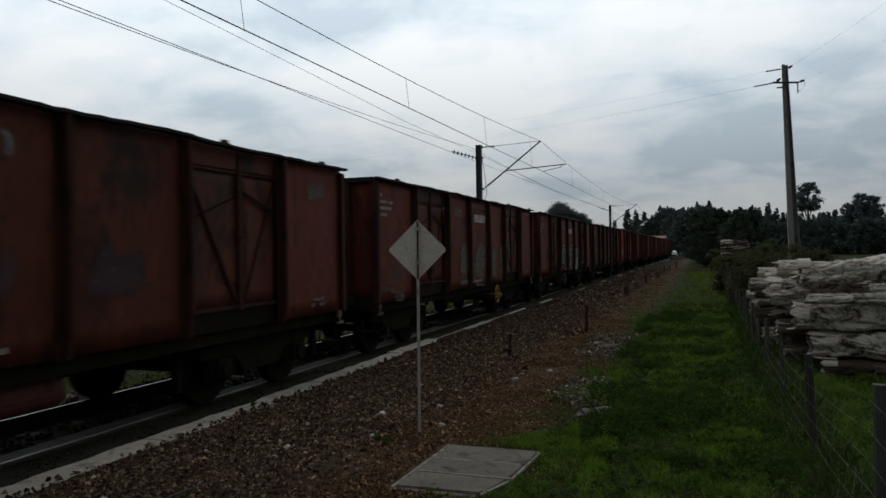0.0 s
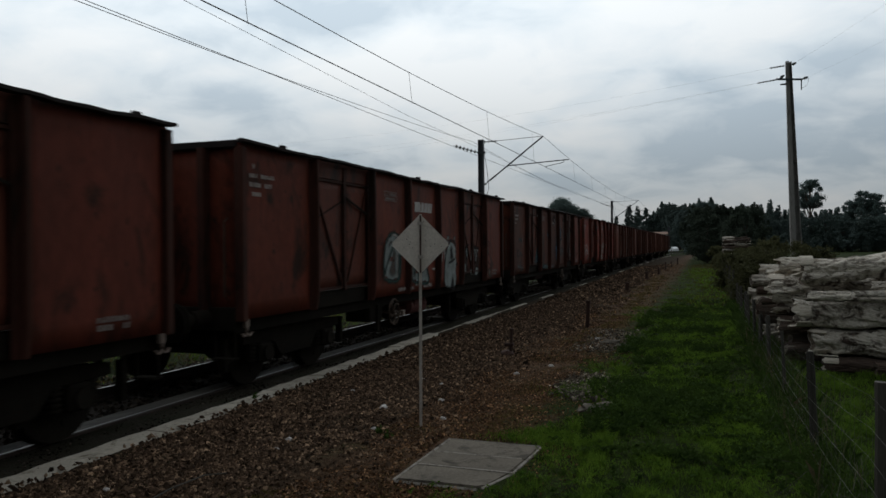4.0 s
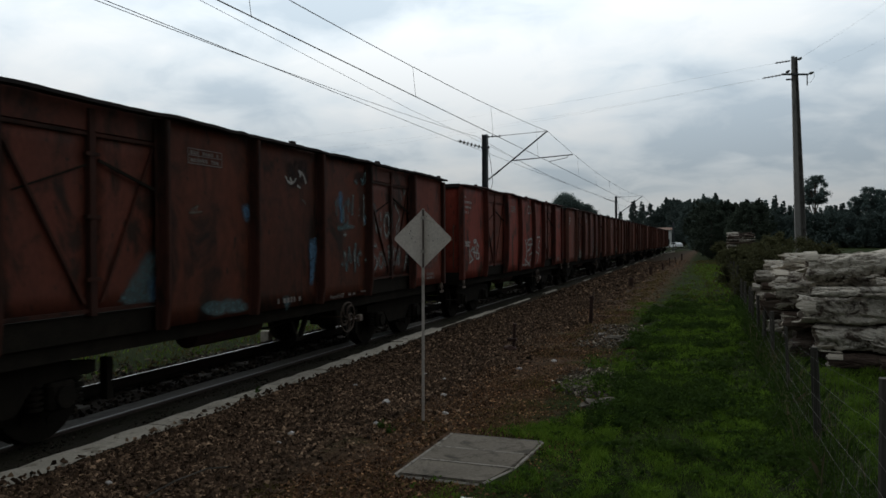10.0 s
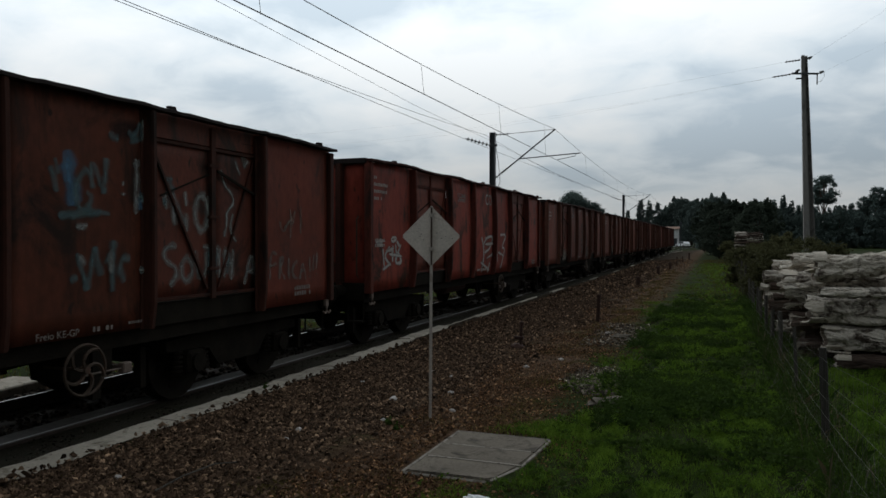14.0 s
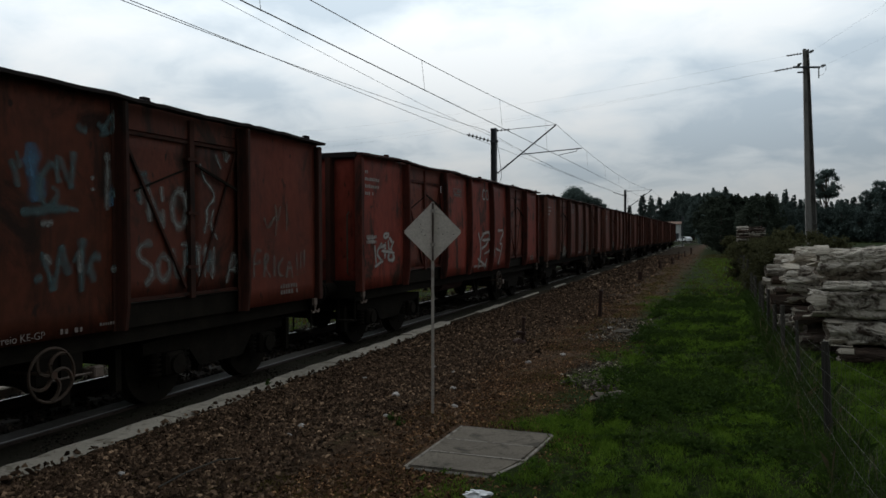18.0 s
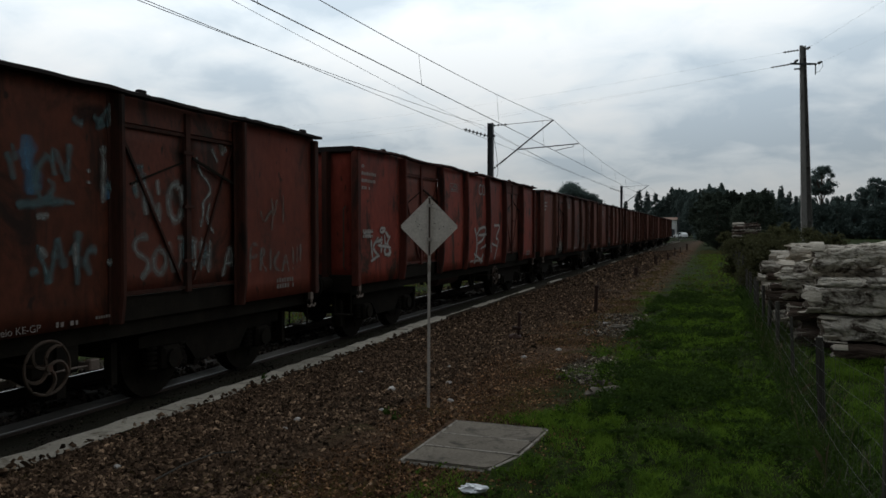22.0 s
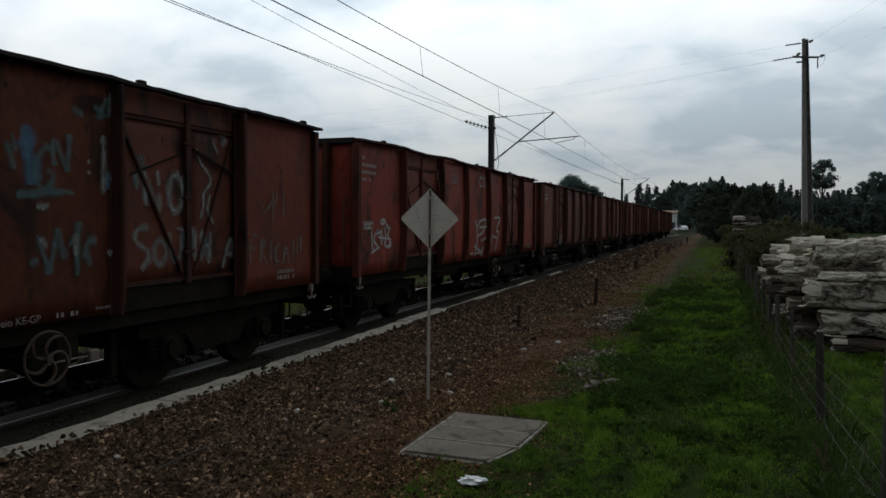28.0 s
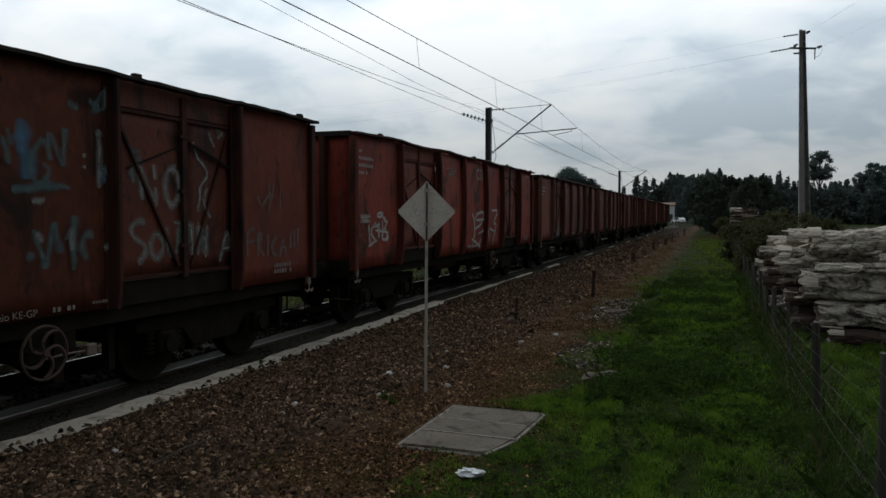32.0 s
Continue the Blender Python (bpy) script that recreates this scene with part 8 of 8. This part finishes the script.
    for k in range(230):
        y = 4.2 + 16 * rnd.random()
        h = rnd.uniform(0.07, 0.20)
        cs.append((rnd.gauss(0.80, 0.11), y, h * 0.8, h))
    v, f = leaf_cloud(cs, 34, 0.018, 1, 55, 0.6)
    tagged(raw("weeds", v, f, LEAF_WEED), "low broad-leaved weeds in the grass", "weeds", kind="stuff")
    cs = [(-4.76, 7.05, -0.06, 0.045), (-2.5, 5.6, 0.03, 0.05), (-2.62, 5.75, 0.03, 0.04)]
    v, f = leaf_cloud(cs, 30, 0.022, 1, 56, 0.8)
    tagged(raw("weeds", v, f, LEAF_WEED), "small weeds among the ballast", "weeds", kind="stuff")


build_grass()


def build_ballast():
    """Loose stones of the trackbed shoulder and between the rails, each a jagged lump."""
    rng = np.random.default_rng(7)
    ico = np.array([(1, 0, 0), (-1, 0, 0), (0, 1, 0), (0, -1, 0), (0.25, 0.2, 1), (-0.2, -0.25, 1), (0, 0, -1)], float)
    tri = np.array(((0, 2, 4), (2, 5, 4), (2, 1, 5), (1, 3, 5), (3, 0, 4), (3, 4, 5), (2, 0, 6), (1, 2, 6), (3, 1, 6), (0, 3, 6)))

    def field(n, x0, x1, y0, y1, size, keep, label, mat=None, up=0.0):
        x, y = rng.uniform(x0, x1, n), rng.uniform(y0, y1, n)
        on = rng.random(n) < np.array([keep(a, b) for a, b in zip(x, y)])
        x, y = x[on], y[on]
        m = len(x)
        z = np.array([ground_z(a, b) for a, b in zip(x, y)]) + up
        r = size * rng.uniform(0.5, 1.25, m)
        v = (ico[None] + rng.uniform(-0.38, 0.38, (m, 7, 3))) * (r[:, None, None] * rng.uniform(0.50, 1.55, (m, 1, 3)))
        a = rng.uniform(0, math.tau, m)
        c, s = np.cos(a)[:, None], np.sin(a)[:, None]
        vx, vy = v[..., 0] * c - v[..., 1] * s, v[..., 0] * s + v[..., 1] * c
        tilt = rng.uniform(-0.7, 0.7, (m, 1))
        p = np.stack([vx + x[:, None], vy + y[:, None], v[..., 2] * 0.68 + tilt * vx + (z + r * 0.15)[:, None]], axis=-1).reshape(-1, 3)
        f = (tri[None] + 7 * np.arange(m)[:, None, None]).reshape(-1, 3).tolist()
        return tagged(raw("ballast", p, f, mat or STONE_MIX), label, "ballast", kind="stuff")

    def shoulder(x, y):
        e = -2.6 + 0.25 * min(1, max(0, (y - 8) / 16)) + 0.8 * noise.noise(Vector((x, y, 11)))
        return min(1.0, max(0.06 if x < -1.7 else 0.0, (e - x) / 0.6 + 0.5))
    field(38000, -4.72, -2.0, 2.6, 9.5, 0.020, shoulder, "brown crushed-stone ballast beside the track")
    field(30000, -4.72, -1.9, 9.5, 22, 0.025, shoulder, "brown crushed-stone ballast further along the track")
    field(12000, -4.72, -2.0, -8, 2.6, 0.028, shoulder, "brown crushed-stone ballast beside the track")
    field(9000, -4.8, -2.4, 22, 60, 0.052, shoulder, "brown crushed-stone ballast further along the track")
    field(1300, -4.86, -4.68, 2.6, 18, 0.022, lambda x, y: max(0.02, ((x + 4.86) / 0.18 + 0.5 * noise.noise(Vector((x, y * 2.2, 50)))) ** 2 if x + 4.86 > 0.02 else 0), "small stones spilled on the concrete edge", None, 0.032)
    field(11000, -4.72, -2.3, 2.6, 8.5, 0.013, lambda x, y: 1.0, "fine gravel between the larger stones")
    field(22000, -2.65, -1.1, 2.6, 9.0, 0.011, lambda x, y: min(1.0, max(0.2, (-1.5 - x) / 0.4 + 0.6)) * (0 if -2.06 < x < -1.24 and 4.63 < y < 5.82 else 1), "brown earth crumbs beside the grass", STONE_EARTH)
    field(9000, -4.72, -2.4, 8.5, 16, 0.018, lambda x, y: 1.0, "fine gravel between the larger stones")
    field(13000, -2.7, -1.1, 9.0, 17, 0.012, lambda x, y: min(1.0, max(0.2, (-1.5 - x) / 0.4 + 0.6)), "brown earth crumbs beside the grass", STONE_EARTH)
    field(9000, -2.6, -0.8, 3.0, 12, 0.010, lambda x, y: min(1.0, max(0.0, 0.8 + noise.noise(Vector((x * 2, y * 2, 31))))) * (0 if -2.06 < x < -1.24 and 4.63 < y < 5.82 else 1), "earth crumbs and gravel at the border of the grass", STONE_EARTH)
    field(6000, -2.9, -0.7, 16, 60, 0.024, lambda x, y: 0.7 * min(1.0, max(0.0, 0.5 + (-1.35 - x) / 0.6 + 1.3 * noise.noise(Vector((x * 2, y * 0.5, 33))))), "gravel strewn over the earth path", STONE_EARTH)
    field(5000, -8.7, -6.62, 3.5, 20, 0.034, lambda x, y: 1.0, "dark shaded ballast between the rails", STONE_SHADED)
    field(3000, -9.2, -6.62, 20, 60, 0.055, lambda x, y: 1.0, "dark shaded ballast between the rails", STONE_SHADED)
    field(3000, -1.7, -0.7, 7.4, 9.3, 0.014, lambda x, y: max(0, 1 - ((x + 1.2) / 0.45) ** 2 - ((y - 8.3) / 1.0) ** 2), "pale rubble heaped in the grass", STONE_PALE, 0.035)
    field(1500, -2.1, -1.0, 11, 14, 0.018, lambda x, y: max(0, 0.9 - ((x + 1.5) / 0.5) ** 2), "pale rubble scattered in the grass", STONE_PALE, 0.02)
    field(5200, -6.15, -5.04, 3, 14, 0.012, lambda x, y: min(1.0, max(0.0, 0.45 + 1.3 * noise.noise(Vector((x * 2, y * 1.2, 71))))), "dirt and grit packed against the rail", STONE_SHADED)
    field(900, -9.4, -7.95, 6.5, 11.5, 0.035, lambda x, y: min(1.0, max(0.0, 0.3 + 1.5 * noise.noise(Vector((x, y, 74))))), "pale gravel beside the far rail", STONE_PALE, 0.02)
    field(900, -9.2, -8.5, 3, 30, 0.03, lambda x, y: 0.6, "gravel beyond the track")


def stone_mix(name, a, b):
    m = surface(name, a, b, 0.95, 0, 5, 45, 0.3, 0.004, spec=0.03)
    nt = m.node_tree
    bsdf = nt.nodes["Principled BSDF"]
    src = bsdf.inputs["Base Color"].links[0].from_socket
    geo = nt.nodes.new("ShaderNodeNewGeometry")
    r = nt.nodes.new("ShaderNodeValToRGB")
    r.color_ramp.elements[0].color = (0.17, 0.165, 0.16, 1)
    r.color_ramp.elements[1].color = (4.2, 4.0, 3.8, 1)
    r.color_ramp.elements[1].position = 1.0
    e = r.color_ramp.elements.new(0.72); e.color = (1.1, 1.0, 0.97, 1)
    e = r.color_ramp.elements.new(0.93); e.color = (2.1, 2.0, 1.9, 1)
    nt.links.new(geo.outputs["Random Per Island"], r.inputs[0])
    x = nt.nodes.new("ShaderNodeMix"); x.data_type, x.blend_type = "RGBA", "MULTIPLY"
    x.inputs[0].default_value = 1.0
    nt.links.new(src, x.inputs[6]); nt.links.new(r.outputs[0], x.inputs[7])
    nt.links.new(x.outputs[2], bsdf.inputs["Base Color"])
    return m


STONE_MIX = stone_mix("mixed_ballast_stone", (0.041, 0.0282, 0.0188), (0.116, 0.0800, 0.0530))
STONE_EARTH = stone_mix("earth_crumbs", (0.053, 0.0310, 0.0165), (0.126, 0.0745, 0.0410))
STONE_PALE = stone_mix("pale_rubble_stone", (0.075, 0.066, 0.052), (0.16, 0.145, 0.12))
# Stones darkened like the bed, for the train's shade.
STONE_SHADED = stone_mix("shaded_ballast_stone", (0.018, 0.0155, 0.0130), (0.042, 0.0350, 0.0285))
build_ballast()


# ---- far end of the line ----
def build_far():
    h = thing("lineside_building", "small white rendered railway building with a low tiled roof", "building", pose(-11.05, 200, -0.45))
    b = B()
    for x0, x1, y0, y1 in ((-4.2, 2.0, 0, 0.2), (-4.2, 2.0, 4.3, 4.5), (-4.2, -4.0, 0.2, 4.3), (1.8, 2.0, 0.2, 4.3)):
        box(b, x0, x1, y0, y1, 0, 4.55)
    part("wall", b, RENDERWALL, h)
    part("roof", prism(B(), [(-0.3, 4.55), (4.8, 4.55), (4.8, 4.65), (2.25, 5.3), (-0.3, 4.65)], "x", -4.5, 2.25), TILES, h)
    part("window", box(B(), -0.2, 0.5, -0.03, -0.002, 1.6, 3.0), DARKGLASS, h)
    part("door", box(B(), 0.9, 1.7, -0.04, -0.002, 0.1, 2.2), STEEL, h)
    c = thing("parked_car", "small white car parked by the far crossing", "car", pose(-7.6, 192, -0.45, 0, 0, 40))
    prof = [(-1.9, 0.3), (1.9, 0.3), (1.95, 0.65), (1.2, 0.82), (0.55, 1.35), (-1.1, 1.38), (-1.8, 0.9)]
    b = prism(B(), prof, "x", -0.82, 0.82)
    bmesh.ops.bevel(b, geom=b.edges[:], offset=0.06, segments=2, affect="EDGES")
    part("body", b, CARPAINT, c)
    for s in (-1, 1):
        part("side_window", prism(B(), [(-1.2, 0.92), (0.85, 0.92), (0.45, 1.26), (-0.95, 1.28)], "x", s * 0.822 - 0.004, s * 0.822 + 0.004), DARKGLASS, c)
        for y in (-1.2, 1.25):
            o = part("wheel", rod(B(), (-0.1, 0, 0), (0.1, 0, 0), 0.31, 16), TYRE, c)
            o.location = (s * 0.76, y, 0.31)
            part("rim", rod(B(), (-0.105, 0, 0), (0.105, 0, 0), 0.18, 12), HOOK, o)
    m = thing("signal_post", "thin grey post beside the far track", "post", pose(-4.95, 117, -0.4))
    part("pole", rod(B(), (0, 0, -0.2), (0, 0, 4.2), 0.06, 8), STEEL, m)
    part("head", box(B(), -0.16, 0.16, -0.1, 0.1, 3.9, 4.6, 0.02), STEEL, m)
    b = thing("marker_block", "small pale concrete block in the grass beyond the track", "marker", pose(-8.75, 13.3, -0.46))
    part("block", box(B(), -0.10, 0.10, -0.08, 0.08, -0.1, 0.20, 0.015), STRIP, b)
    b = thing("drain_slab", "pale concrete slab lying beyond the track", "slab", pose(-9.0, 7.2, -0.47, 0, 0, 8))
    part("slab", box(B(), -0.30, 0.30, -0.5, 0.5, -0.1, 0.12, 0.02), STRIP, b)


build_far()


# ---- movement: the train rolls in, slows and stands from about 17 s ----
def motions():
    path = ((0, 52.86), (0.5, 50.52), (1, 48.12), (1.5, 45.75), (2, 43.38), (2.5, 41.08), (3, 38.87), (3.5, 36.72), (4, 34.66), (4.5, 32.68), (5, 30.76), (5.5, 28.90),
            (6, 27.12), (6.5, 25.42), (7, 23.74), (7.5, 22.10), (8, 20.52), (8.5, 19.04), (9, 17.66), (9.5, 16.45), (10, 15.33), (10.5, 14.29), (11, 13.35), (11.5, 12.55),
            (12, 11.85), (12.5, 11.21), (13, 10.70), (13.5, 10.26), (14, 9.92), (14.5, 9.69), (15, 9.57), (15.5, 9.535), (16, 9.53), (17, 9.525), (32, 9.525))
    ts, ss = [p[0] for p in path], [p[1] for p in path]
    for k, w in enumerate(TRAIN):
        off = (k - 3) * LONG - HALF
        walk(w, [(t, pose(TRACK_X, s + off, RAIL_Z)) for t, s in path])
    # wheels: one turn for each 2.89 m rolled, a row for about every 75 degrees
    rows, last = [], None
    t = 0.0
    while t <= 32.0001:
        s = float(np.interp(t, ts, ss))
        a = math.degrees((s - 52.86) / 0.46)
        if last is None or abs(a - last) > 70 or t >= 31.99:
            rows.append((t, a))
            last = a
        t += 1 / 30
    for w in TRAIN:
        for g in w.children:
            if g.name.startswith("bogie"):
                for o in g.children:
                    if o.name.startswith("wheelset"):
                        y = o.location.y
                        walk(o, [(t, pose(0, y, 0.46, -a)) for t, a in rows])


motions()
